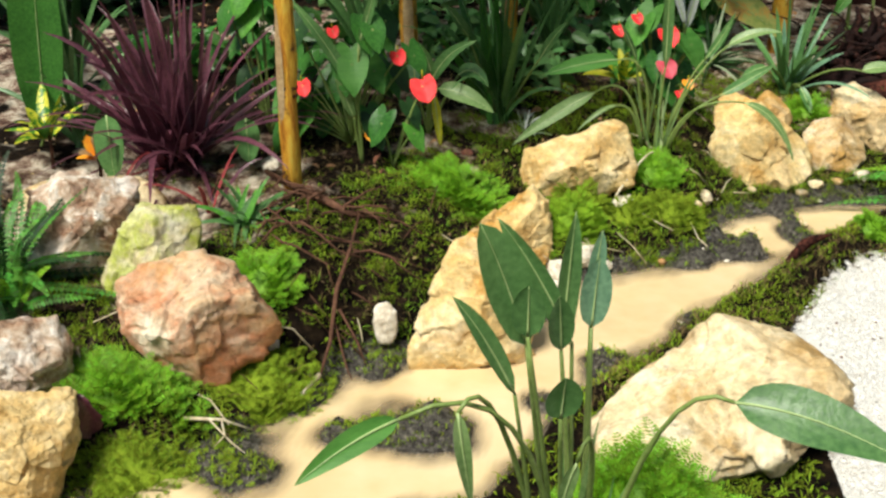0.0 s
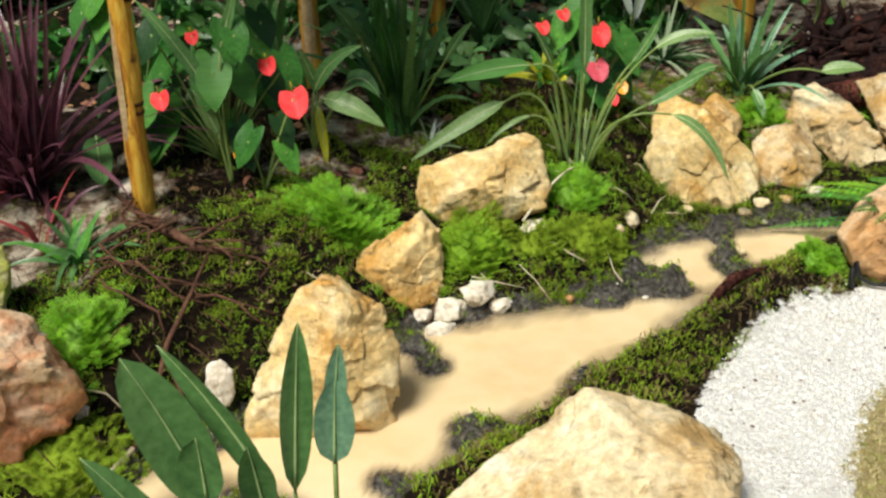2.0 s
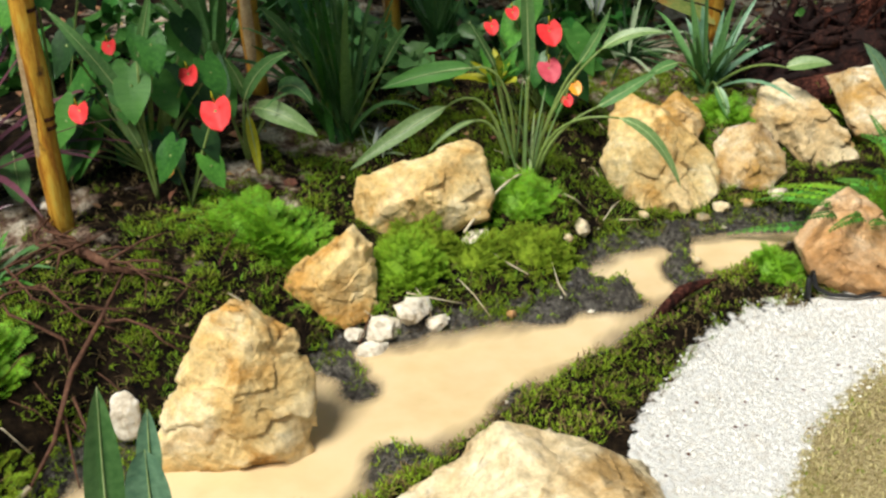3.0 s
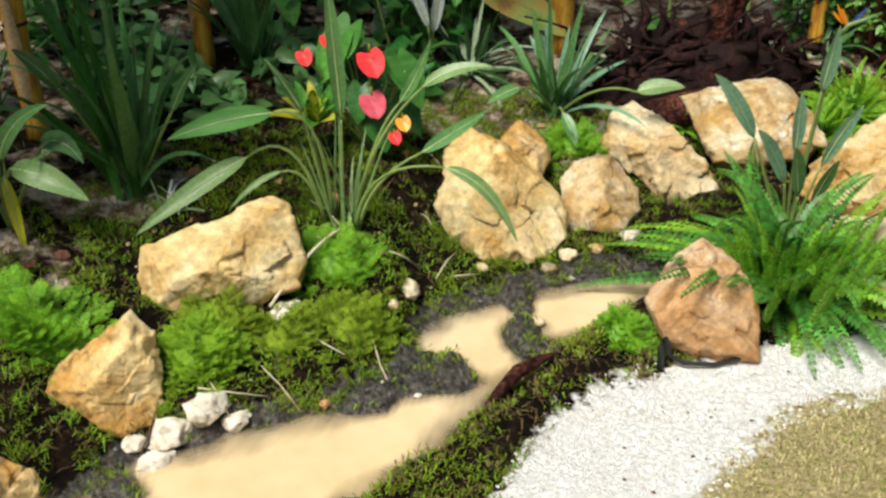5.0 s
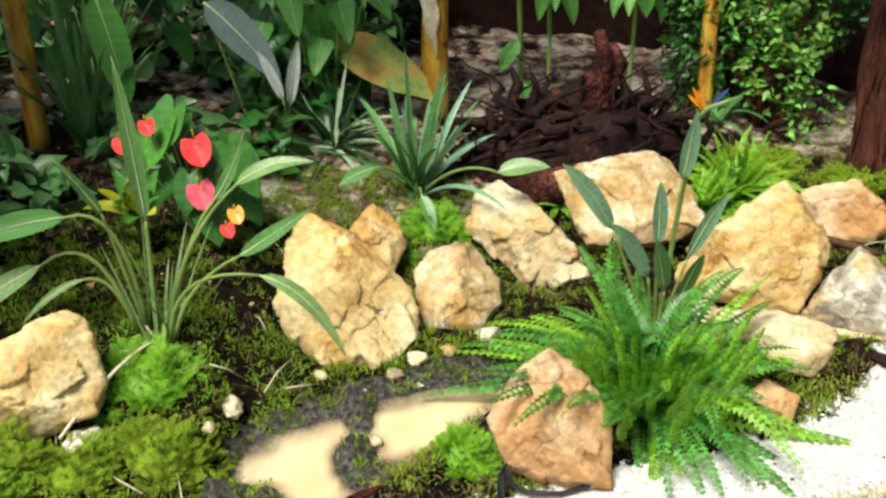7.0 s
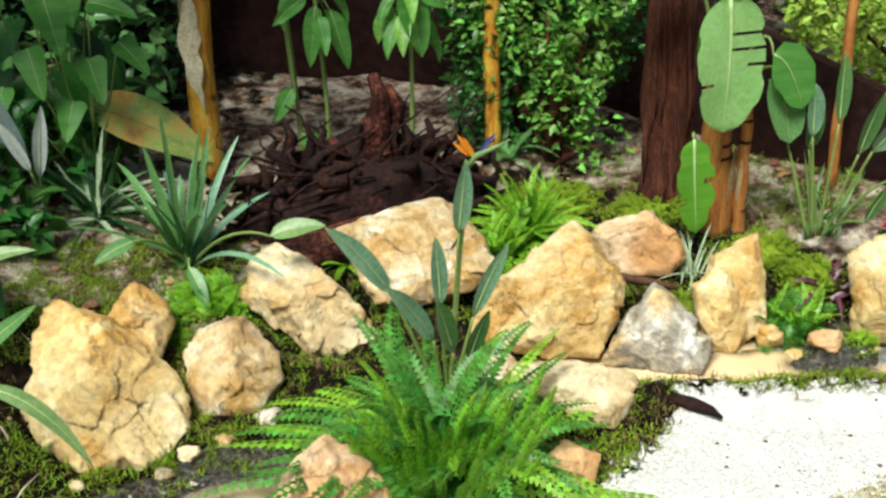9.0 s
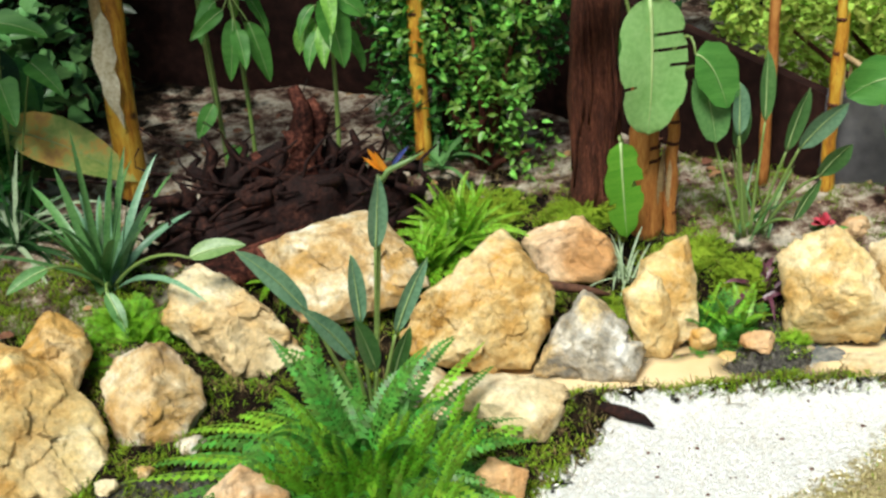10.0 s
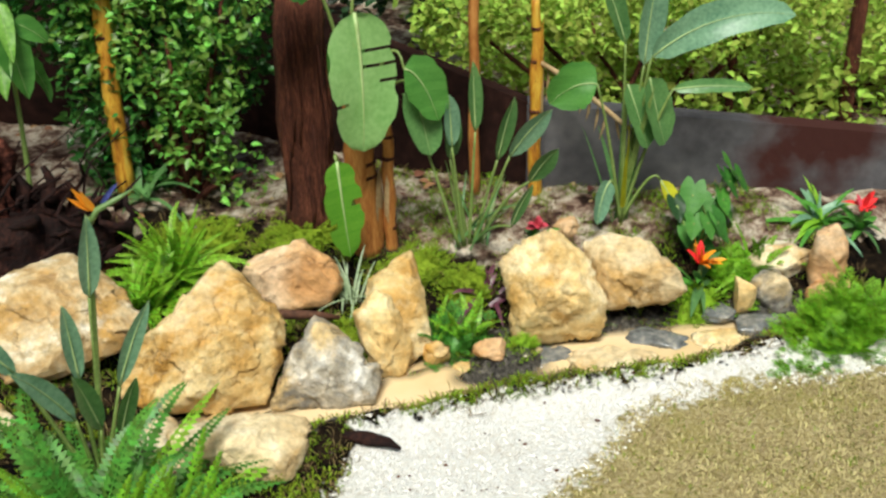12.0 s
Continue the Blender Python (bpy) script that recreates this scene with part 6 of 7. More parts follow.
def paddle_stalks():
    at = Vector((-0.31, 3.97, zland(-0.31, 3.97)))
    p = thing("paddle_leaf_plant", "tall thin stalks with narrow green paddle leaves", "plant", at)
    leaf2(p, at, at, (-0.31, 3.97, 0.5), (-0.34, 3.96, 0.63), (-0.43, 3.96, 0.82), (-0.56, 3.95, 0.97), 0.05, STREL, normal=(0.5, -0.8, 0.3))
    leaf2(p, at, at, (-0.33, 3.97, 0.5), (-0.31, 3.97, 0.80), (-0.27, 3.97, 0.9), (-0.24, 3.97, 1.02), 0.035, STREL, normal=(0.1, -0.9, 0.3))
    leaf2(p, at, at, (-0.33, 3.96, 0.45), (-0.335, 3.95, 0.52), (-0.36, 3.94, 0.60), (-0.40, 3.93, 0.68), 0.04, STREL_LIGHT, normal=(0.3, -0.9, 0.3))
    at = Vector((-0.06, 4.22, zland(-0.06, 4.22)))
    p = thing("paddle_leaf_plant", "small fan of pale-ribbed green leaves", "plant", at)
    for c, b0, bc, tip, w, mat in [
        ((-0.07, 4.22, 0.5), (-0.02, 4.21, 0.56), (0.08, 4.16, 0.57), (0.20, 4.14, 0.48), 0.075, STREL_LIGHT), ((-0.07, 4.22, 0.5), (-0.04, 4.2, 0.54), (-0.02, 4.17, 0.45), (-0.01, 4.16, 0.32), 0.035, YELLOW_LEAF),
        ((-0.07, 4.22, 0.45), (-0.05, 4.21, 0.58), (0.0, 4.19, 0.72), (0.13, 4.17, 0.76), 0.05, STREL), ((-0.08, 4.22, 0.45), (-0.11, 4.21, 0.58), (-0.12, 4.2, 0.68), (-0.11, 4.19, 0.76), 0.055, BLUE_LEAF),
        ((-0.05, 4.22, 0.45), (-0.04, 4.22, 0.58), (-0.05, 4.2, 0.66), (-0.09, 4.17, 0.75), 0.04, STREL), ((-0.03, 4.24, 0.45), (0.06, 4.26, 0.60), (0.12, 4.25, 0.66), (0.18, 4.22, 0.56), 0.06, STREL_DARK)]:
        leaf2(p, at, at, c, b0, bc, tip, w, mat, normal=(0.1, -0.8, 0.55))


paddle_stalks()
anthurium("anthurium with red and pink heart flowers", (0.98, 4.92), 14,
          [((1.0, 4.84, 0.63), 0.10, RED), ((1.0, 4.82, 0.49), 0.095, PINK), ((0.78, 4.85, 0.65), 0.06, RED), ((0.86, 4.86, 0.70), 0.055, RED), ((1.10, 4.80, 0.42), 0.055, ORANGE), ((1.07, 4.8, 0.37), 0.05, RED)],
          73, (0.12, 0.19), 0.17, (0.12, 0.45))
anthurium("broad-leaved plant behind the cordyline", (-0.70, 4.25), 14, [], 74, (0.12, 0.18), 0.16, (0.15, 0.65))
anthurium("dark heart-leaved climber in rear shade", (1.35, 6.15), 26, [], 75, (0.12, 0.2), 0.32, (0.15, 1.0))
anthurium("large blue-green leaved plant by the wall", (4.50, 4.42), 11, [], 76, (0.08, 0.13), 0.11, (0.05, 0.24))
anthurium("dark heart leaves beside the far stones", (4.35, 4.36), 9, [], 77, (0.08, 0.12), 0.1, (0.03, 0.2))
anthurium("dark heart-leaved plant under the palms", (0.5, 6.0), 18, [], 78, (0.12, 0.2), 0.4, (0.2, 0.7))


def croton(label, place, n, seed, length=0.16, mats=None):
    at = Vector((place[0], place[1], zland(place[0], place[1])))
    p = thing("croton", label, "croton", at)
    rosette(p, at, n, length, 0.05, (10, 75), mats or [CROTON, YELLOW_LEAF, FERN], seed, 0.4, 0.02, 7, lift=0.12, profile="lance")
    part("stem", tube([(0, 0, 0), (0.005, 0, 0.08), (0, 0, 0.16)], [0.008, 0.007, 0.005], 6), TWIG, p)


croton("yellow and green variegated croton", (0.80, 4.80), 16, 81, 0.16)
croton("yellow-veined croton beside dark foliage", (-1.50, 3.97), 14, 82, 0.24, [CROTON, CROTON, FERN])
croton("orange-leaved croton at the rear", (-1.25, 3.75), 6, 83, 0.1, [ORANGE, DRY_LEAF])


def bromeliad(label, place, mats, seed, n=14, length=0.09, lift=0.08):
    at = Vector((place[0], place[1], zland(place[0], place[1])))
    p = thing("red_bromeliad", label, "bromeliad", at)
    rosette(p, at, n, length, 0.026, (5, 80), mats, seed, 0.3, 0.008, 6, lift=lift, name="bract", profile="lance")
    rosette(p, at, 14, length * 2.0, 0.028, (30, 85), [FERN, STREL_DARK], seed + 1, 0.6, 0.01, 6, profile="lance")
    part("flower_stem", tube([(0, 0, 0), (0, 0, lift)], [0.007, 0.006], 6), STEM, p)


bromeliad("orange-red bromeliad flower by the cascade", (4.29, 4.27), [RED, ORANGE], 91)
bromeliad("dark red bromeliad behind the boulder", (3.99, 4.74), [PINK], 92, 18, 0.045, 0.05)
bromeliad("red bromeliad beside far stones", (4.94, 4.14), [RED, PINK], 93, 10, 0.07, 0.08)


def lone_leaf(label, place, blade0, tip, w, mat, normal=(0, -1, 0.25), profile="oval"):
    at = Vector((place[0], place[1], zland(place[0], place[1])))
    p = thing("broad_leaf_shoot", label, "plant", at)
    auto_leaf(p, at, at, blade0, tip, w, mat, normal=normal, profile=profile)


lone_leaf("single grey-green paddle leaf before the cordyline", (-1.20, 3.80), (-1.19, 3.72, 0.60), (-1.17, 3.66, 0.375), 0.105, STREL)
lone_leaf("single green paddle leaf beside the yellow stem", (-0.74, 3.98), (-0.74, 3.94, 0.52), (-0.73, 3.9, 0.355), 0.10, STREL)
lone_leaf("tall dark banana leaf at the bank's end", (-1.60, 4.15), (-1.56, 4.12, 0.42), (-1.50, 4.1, 1.20), 0.20, HEART, profile="paddle")
lone_leaf("hanging green paddle leaf in rear shade", (0.70, 5.6), (0.64, 5.5, 0.95), (0.72, 5.42, 0.58), 0.13, BANANA)
lone_leaf("slate grey drooping leaf with pale edge", (1.1, 5.85), (0.98, 5.7, 0.86), (1.24, 5.62, 0.56), 0.14, SLATE, (0.2, -0.8, 0.6), "lance")
lone_leaf("silvery white upright leaf", (1.25, 5.75), (1.26, 5.66, 0.46), (1.31, 5.64, 0.72), 0.05, SILVER, (0.3, -1, 0.2), "lance")
lone_leaf("silvery white narrow leaf", (1.27, 5.72), (1.24, 5.62, 0.5), (1.16, 5.6, 0.70), 0.04, SILVER, (0.3, -1, 0.2), "lance")
lone_leaf("yellowing banana leaf with orange blotches", (1.80, 6.2), (1.43, 6.0, 0.60), (1.86, 5.94, 0.34), 0.19, WITHERING, (0.1, -0.8, 0.6), "lance")


def shade_leaves():
    """A clump of broad heart leaves on thin stalks in the shade behind the bed."""
    at = Vector((1.42, 5.95, zland(1.42, 5.95)))
    p = thing("elephant_ear_plant", "clump of broad green heart-shaped leaves in shade", "plant", at)
    for blade0, tip, w, nrm in [((1.36, 5.88, 1.02), (1.39, 5.80, 0.83), 0.15, (0.1, -1, 0.3)), ((1.50, 5.90, 0.99), (1.66, 5.84, 0.93), 0.12, (0.2, -0.7, 0.7)), ((1.28, 5.86, 0.86), (1.31, 5.78, 0.69), 0.13, (-0.2, -1, 0.4)),
                               ((1.47, 5.88, 0.80), (1.50, 5.80, 0.65), 0.13, (0.2, -1, 0.4)), ((1.58, 5.92, 0.84), (1.67, 5.86, 0.72), 0.11, (0.4, -1, 0.3)), ((1.20, 5.86, 1.04), (1.15, 5.78, 0.90), 0.13, (-0.3, -1, 0.3)),
                               ((1.40, 5.86, 0.66), (1.36, 5.76, 0.54), 0.12, (0, -0.8, 0.6)), ((1.18, 5.84, 0.74), (1.13, 5.74, 0.60), 0.12, (-0.2, -0.9, 0.5))]:
        auto_leaf(p, at, at, blade0, tip, w, BANANA, normal=nrm, profile="heart", stem_r=0.004)


shade_leaves()


def pseudostem(label, place, top, r0, r1, mat, name="banana_plant", rings=True, sheath=True):
    """A yellow stem with sheath ridges and dark rings."""
    at = Vector((place[0], place[1], zland(place[0], place[1]) - 0.03))
    top = Vector(top)
    p = thing(name, label, "plant stem", at)
    rng = random.Random(int(abs(place[0] * 1000)))
    n = 14
    pts = [at.lerp(top, i / n) + Vector((0.004 * math.sin(i * 1.3), 0, 0)) for i in range(n + 1)]
    part("stem", shifted(tube(pts, [r0 + (r1 - r0) * i / n + 0.0015 * (i % 3 == 0) for i in range(n + 1)], 12, lump=0.08), at), mat, p)
    if rings:
        for _ in range(4):
            u = rng.uniform(0.2, 0.95)
            q = at.lerp(top, u)
            r = r0 + (r1 - r0) * u + 0.0015
            d = (top - at).normalized() * 0.006
            part("leaf_scar", shifted(tube([q - d, q, q + d], [r, r + 0.001, r], 12), at), BARK, p)
    if sheath:
        for k in range(3):
            a = rng.uniform(3.6, 5.8)
            o = Vector((math.cos(a), math.sin(a), 0)) * r0
            u = rng.uniform(0.0, 0.5)
            b, e = at.lerp(top, u) + o * 1.02, at.lerp(top, min(1, u + 0.4)) + o * 1.1
            part("dry_sheath", shifted(ribbon(b, b.lerp(e, 0.5) + o * 0.2, e, r0 * 1.2, 6, -0.4, "lance", o), at), DRY_LEAF if k == 0 else mat, p)
    return p


stems = [
    pseudostem("stout yellow-orange plant stem with dark rings", (-0.555, 3.76), (-0.54, 3.78, 1.45), 0.036, 0.030, YELLOW_STEM),
    pseudostem("yellow plant stem behind anthuriums", (-0.15, 4.92), (-0.17, 4.92, 1.6), 0.040, 0.036, YELLOW_STEM),
    pseudostem("orange-yellow stem in the rear shade", (0.34, 5.60), (0.34, 5.62, 1.6), 0.04, 0.034, YELLOW_STEM),
    pseudostem("thick banana stem with peeling pale sheath", (1.84, 6.0), (1.90, 6.0, 1.9), 0.055, 0.045, YELLOW_STEM),
]
pseudostem("golden bamboo-like stem with dark node", (2.95, 5.86), (2.96, 5.86, 1.9), 0.033, 0.030, YELLOW_STEM)
pseudostem("orange-brown banana stem with dry sheaths", (3.50, 5.07), (3.49, 5.07, 0.75), 0.060, 0.045, ORANGE_STEM)
pseudostem("slim orange banana stem beside a thicker one", (3.57, 5.02), (3.56, 5.0, 0.66), 0.022, 0.018, ORANGE_STEM)
pseudostem("slim yellow stem with torn dead leaf", (4.17, 4.98), (4.18, 5.0, 0.98), 0.026, 0.014, YELLOW_STEM)
pseudostem("thin brown-red stem against the wall", (4.02, 5.15), (4.03, 5.15, 1.3), 0.02, 0.016, ORANGE_STEM, rings=False, sheath=False)
pseudostem("thin bare trunk beyond the wall", (5.45, 4.62), (5.52, 4.62, 2.4), 0.03, 0.022, BARK, "thin_tree", False, False)
pseudostem("thin bare trunk beyond the wall", (5.15, 4.95), (5.20, 4.95, 2.4), 0.018, 0.014, BARK, "thin_tree", False, False)


part("torn_sheath", shifted(ribbon((1.845, 5.94, 0.98), (1.80, 5.92, 0.78), (1.85, 5.935, 0.55), 0.085, 10, -0.3, "lance", (-0.2, -1, 0.1), wave=0.1, ragged=0.4, seed=2.0), stems[3].location), STRAW, stems[3], "pale peeling dry sheath")


def crown(p, top, n, length, az0, seed):
    """Broad banana leaves that arch from the head of a stem; unseen overhead, added to shade the back."""
    top = Vector(top)
    at = Vector(p.location)
    rng = random.Random(seed)
    for k in range(n):
        a = az0 + rng.uniform(-1.5, 1.5)
        ln = length * rng.uniform(0.7, 1.1)
        h = Vector((math.cos(a), math.sin(a), 0))
        b, e = top + h * 0.05, top + h * ln + Vector((0, 0, rng.uniform(-0.25, 0.2)))
        leaf2(p, at, top - Vector((0, 0, 0.05)), top + h * 0.025, b, (b + e) * 0.5 + Vector((0, 0, 0.35)), e, 0.34, BANANA, profile="paddle", normal=(0, 0, 1), n=10, ragged=0.2, seed=k, stem_r=0.012)


# leaf heads above the view, added to keep sun off the rear bed
for p, top, az, k in [(stems[0], (-0.57, 3.78, 1.44), 1.8, 1), (stems[1], (-0.17, 4.92, 1.58), 0.9, 2), (stems[2], (0.34, 5.62, 1.58), 1.2, 3), (stems[3], (1.90, 6.0, 1.86), 2.6, 4),
                      (stems[1], (-0.17, 4.92, 1.56), 3.4, 6), (stems[2], (0.34, 5.62, 1.60), 4.6, 7), (stems[3], (1.90, 6.0, 1.88), 4.2, 8)]:
    crown(p, top, 4, 1.1, az, k)


def tree_trunk():
    at = Vector((3.42, 5.30, zland(3.42, 5.30) - 0.04))
    p = thing("tree", "reddish brown rough-barked tree trunk", "tree", at)
    radii = [0.105, 0.092, 0.088, 0.085, 0.083, 0.081, 0.08, 0.078, 0.075]
    part("trunk", tube([(0.01 * math.sin(i), 0, 0.11 * i) for i in range(9)], radii, 22, lump=0.22), BARK, p)
    rng = random.Random(5)
    for k in range(16):
        a = rng.uniform(math.pi, 2 * math.pi)
        z0, ln = rng.uniform(0.0, 0.4), rng.uniform(0.2, 0.45)
        pts = [(0.084 * math.cos(a + 0.1 * math.sin(5 * u)) * (1.1 - 0.1 * u), 0.084 * math.sin(a) * (1.1 - 0.1 * u), z0 + ln * u) for u in (0, 0.25, 0.5, 0.75, 1)]
        part("bark_ridge", tube(pts, [0.003, 0.008, 0.009, 0.007, 0.002], 6, lump=0.6), BARK, p)


tree_trunk()


def banana_right():
    at = Vector((3.50, 5.05, zland(3.50, 5.05)))
    p = thing("banana_plant", "banana plant with large split green leaves", "banana plant", at)
    leaf2(p, at, at + Vector((-0.02, 0, 0.3)), (3.36, 4.97, 0.9), (3.42, 4.93, 1.03), (3.43, 4.90, 0.83), (3.41, 4.90, 0.60), 0.245, BANANA_BIG, profile="paddle", normal=(0.0, -1, 0.3), n=44, ragged=0.10, seed=1.0, wave=0.05, fold=0.12, stem_r=0.009, rib_r=0.008, gaps=((12, 0), (12, 1), (17, 0), (17, 1), (22, 0), (28, 3)))
    # lower leaf, coloured brighter as if lit from behind
    leaf2(p, at, at, (3.34, 5.0, 0.66), (3.34, 4.95, 0.57), (3.34, 4.93, 0.42), (3.36, 4.93, 0.24), 0.15, BACKLIT_BANANA, profile="paddle", normal=(0.1, -1, 0.3), n=18, ragged=0.2, seed=2.0, fold=0.12, stem_r=0.008, rib_r=0.006, gaps=((8, 0), (11, 3)))
    leaf2(p, at, at + Vector((0, 0, 0.4)), (3.5, 4.97, 0.95), (3.42, 4.97, 0.98), (3.38, 4.95, 0.92), (3.36, 4.95, 0.78), 0.14, BANANA, profile="paddle", normal=(0.2, -1, 0.3), n=12)
    leaf2(p, at, at + Vector((0, 0.05, 0.4)), (3.6, 5.0, 1.0), (3.57, 4.9, 0.84), (3.63, 4.88, 0.82), (3.67, 4.86, 0.66), 0.15, BANANA, profile="paddle", normal=(-0.2, -1, 0.4), n=12, ragged=0.1, seed=4.0)
    leaf2(p, at, at + Vector((0, 0.05, 0.4)), (3.62, 5.05, 0.8), (3.61, 4.92, 0.78), (3.63, 4.9, 0.68), (3.65, 4.88, 0.54), 0.13, STREL, profile="paddle", normal=(-0.1, -1, 0.3), n=12)
    leaf2(p, at, at + Vector((0, 0.05, 0.5)), (3.5, 5.1, 1.2), (3.56, 5.1, 1.05), (3.66, 5.08, 1.22), (3.86, 5.1, 1.25), 0.2, BANANA, profile="paddle", normal=(0, -0.8, 0.6), n=14, ragged=0.2, seed=3.0)
    leaf2(p, at, at + Vector((0, 0.05, 0.5)), (3.4, 5.1, 1.2), (3.36, 5.1, 1.05), (3.26, 5.08, 1.2), (3.08, 5.1, 1.18), 0.18, HEART, profile="paddle", normal=(0, -0.8, 0.6), n=14, ragged=0.2, seed=5.0)


def traveller_palm():
    at = Vector((4.30, 4.66, zland(4.30, 4.66)))
    p = thing("young_banana_plant", "young banana plant with broad leaves and yellowing base", "banana plant", at)
    for blade0, bc, tip, w, mat in [
        ((4.36, 4.62, 0.80), (4.52, 4.5, 0.98), (4.75, 4.36, 0.93), 0.13, BLUE_LEAF), ((4.33, 4.62, 0.78), (4.34, 4.62, 0.95), (4.36, 4.6, 1.15), 0.13, BLUE_LEAF),
        ((4.34, 4.6, 0.74), (4.36, 4.58, 0.62), (4.40, 4.57, 0.50), 0.15, STREL), ((4.28, 4.64, 0.72), (4.30, 4.6, 0.62), (4.33, 4.58, 0.50), 0.13, STREL),
        ((4.20, 4.7, 0.72), (4.14, 4.74, 0.74), (4.06, 4.78, 0.66), 0.16, BANANA), ((4.28, 4.66, 0.85), (4.24, 4.68, 1.0), (4.16, 4.7, 1.15), 0.1, STREL_DARK),
        ((4.24, 4.66, 0.38), (4.20, 4.66, 0.34), (4.17, 4.64, 0.24), 0.08, BLUE_LEAF), ((4.40, 4.55, 0.7), (4.5, 4.48, 0.72), (4.62, 4.4, 0.70), 0.05, STREL)]:
        leaf2(p, at, at, at.lerp(Vector(blade0), 0.55) + Vector((0, 0, 0.08)), blade0, bc, tip, w, mat, profile="paddle", normal=(0.1, -0.9, 0.4), n=12, ragged=0.08, seed=blade0[0] * 9)
    rosette(p, at, 8, 0.5, 0.03, (3, 25), [STEM, YELLOW_LEAF, STREL], 95, 0.2, 0.03)
    leaf2(p, at, at, (4.36, 4.58, 0.45), (4.38, 4.56, 0.38), (4.42, 4.52, 0.30), (4.40, 4.46, 0.24), 0.07, YELLOW_LEAF, normal=(0.1, -0.9, 0.4))
    part("dead_leaf", shifted(tube(curve_points((4.18, 4.98, 0.74), (4.22, 4.85, 0.70), (4.33, 4.66, 0.54), 8), [0.012, 0.011, 0.01, 0.01, 0.009, 0.009, 0.008, 0.008, 0.007], 7, lump=0.4), at), DRY_LEAF, p, "broken dry brown leaf stalk")
    rng = random.Random(96)
    for k in range(9):
        u = 0.1 + 0.09 * k
        q = Vector((4.18, 4.98, 0.74)).lerp(Vector((4.33, 4.66, 0.54)), u)
        e = q + Vector((rng.uniform(-0.03, 0.03), 0, -rng.uniform(0.05, 0.13)))
        part("dead_shred", shifted(ribbon(q, q.lerp(e, 0.5), e, 0.02, 4, 0.4, "lance", (0.3, -1, 0)), at), DRY_LEAF, p)


banana_right()
traveller_palm()


def sapling(label, place, top, leaves, seed):
    """A thin stem with a few broad drooping leaves near the top."""
    at = Vector((place[0], place[1], zland(place[0], place[1])))
    p = thing("sapling", label, "plant", at)
    top = Vector(top)
    part("stem", shifted(tube(curve_points(at, at.lerp(top, 0.5) + Vector((0.02, 0, 0)), top, 8), [0.010 - 0.0004 * i for i in range(9)], 7, lump=0.2), at), STEM, p)
    rng = random.Random(seed)
    for c, e, w in leaves:
        leaf2(p, at, top, top.lerp(Vector(c), 0.5), c, Vector(c).lerp(Vector(e), 0.5) + Vector((0, -0.02, 0.02)), e, w * 0.8, BANANA, profile="lance", wave=0.06, normal=(rng.uniform(-0.3, 0.3), -1, 0.3), stem_r=0.003)
    for k in range(7):
        a = rng.uniform(0, 6.28)
        c = top + Vector((0.05 * math.cos(a), 0.05 * math.sin(a), rng.uniform(-0.12, 0.1)))
        e = c + Vector((0.07 * math.cos(a), 0.07 * math.sin(a) - 0.02, -rng.uniform(0.08, 0.18)))
        leaf2(p, at, top, top.lerp(c, 0.5), c, c.lerp(e, 0.5) + Vector((0.02 * math.cos(a), 0, 0.03)), e, rng.uniform(0.04, 0.075), SHRUB if k % 2 else BANANA, profile="lance", wave=0.1, normal=(0.6 * math.cos(a), -0.9, 0.3), stem_r=0.0025)


sapling("thin sapling with broad drooping leaves", (2.30, 5.9), (2.28, 5.88, 1.0), [((2.28, 5.85, 0.92), (2.24, 5.82, 0.70), 0.09), ((2.33, 5.84, 0.90), (2.38, 5.82, 0.68), 0.10),
                                                                                  ((2.25, 5.86, 0.95), (2.12, 5.84, 0.86), 0.07), ((2.30, 5.86, 0.98), (2.42, 5.86, 1.08), 0.1)], 1)
sapling("thin sapling with one broad leaf", (2.58, 5.75), (2.60, 5.74, 0.95), [((2.58, 5.70, 1.0), (2.62, 5.66, 0.74), 0.16), ((2.62, 5.70, 0.98), (2.72, 5.7, 0.9), 0.1)], 2)
sapling("thin pale sapling by the stump", (2.20, 5.95), (2.16, 5.95, 1.3), [((2.18, 5.92, 0.6), (2.1, 5.9, 0.48), 0.08), ((2.2, 5.92, 0.42), (2.28, 5.9, 0.33), 0.09)], 3)


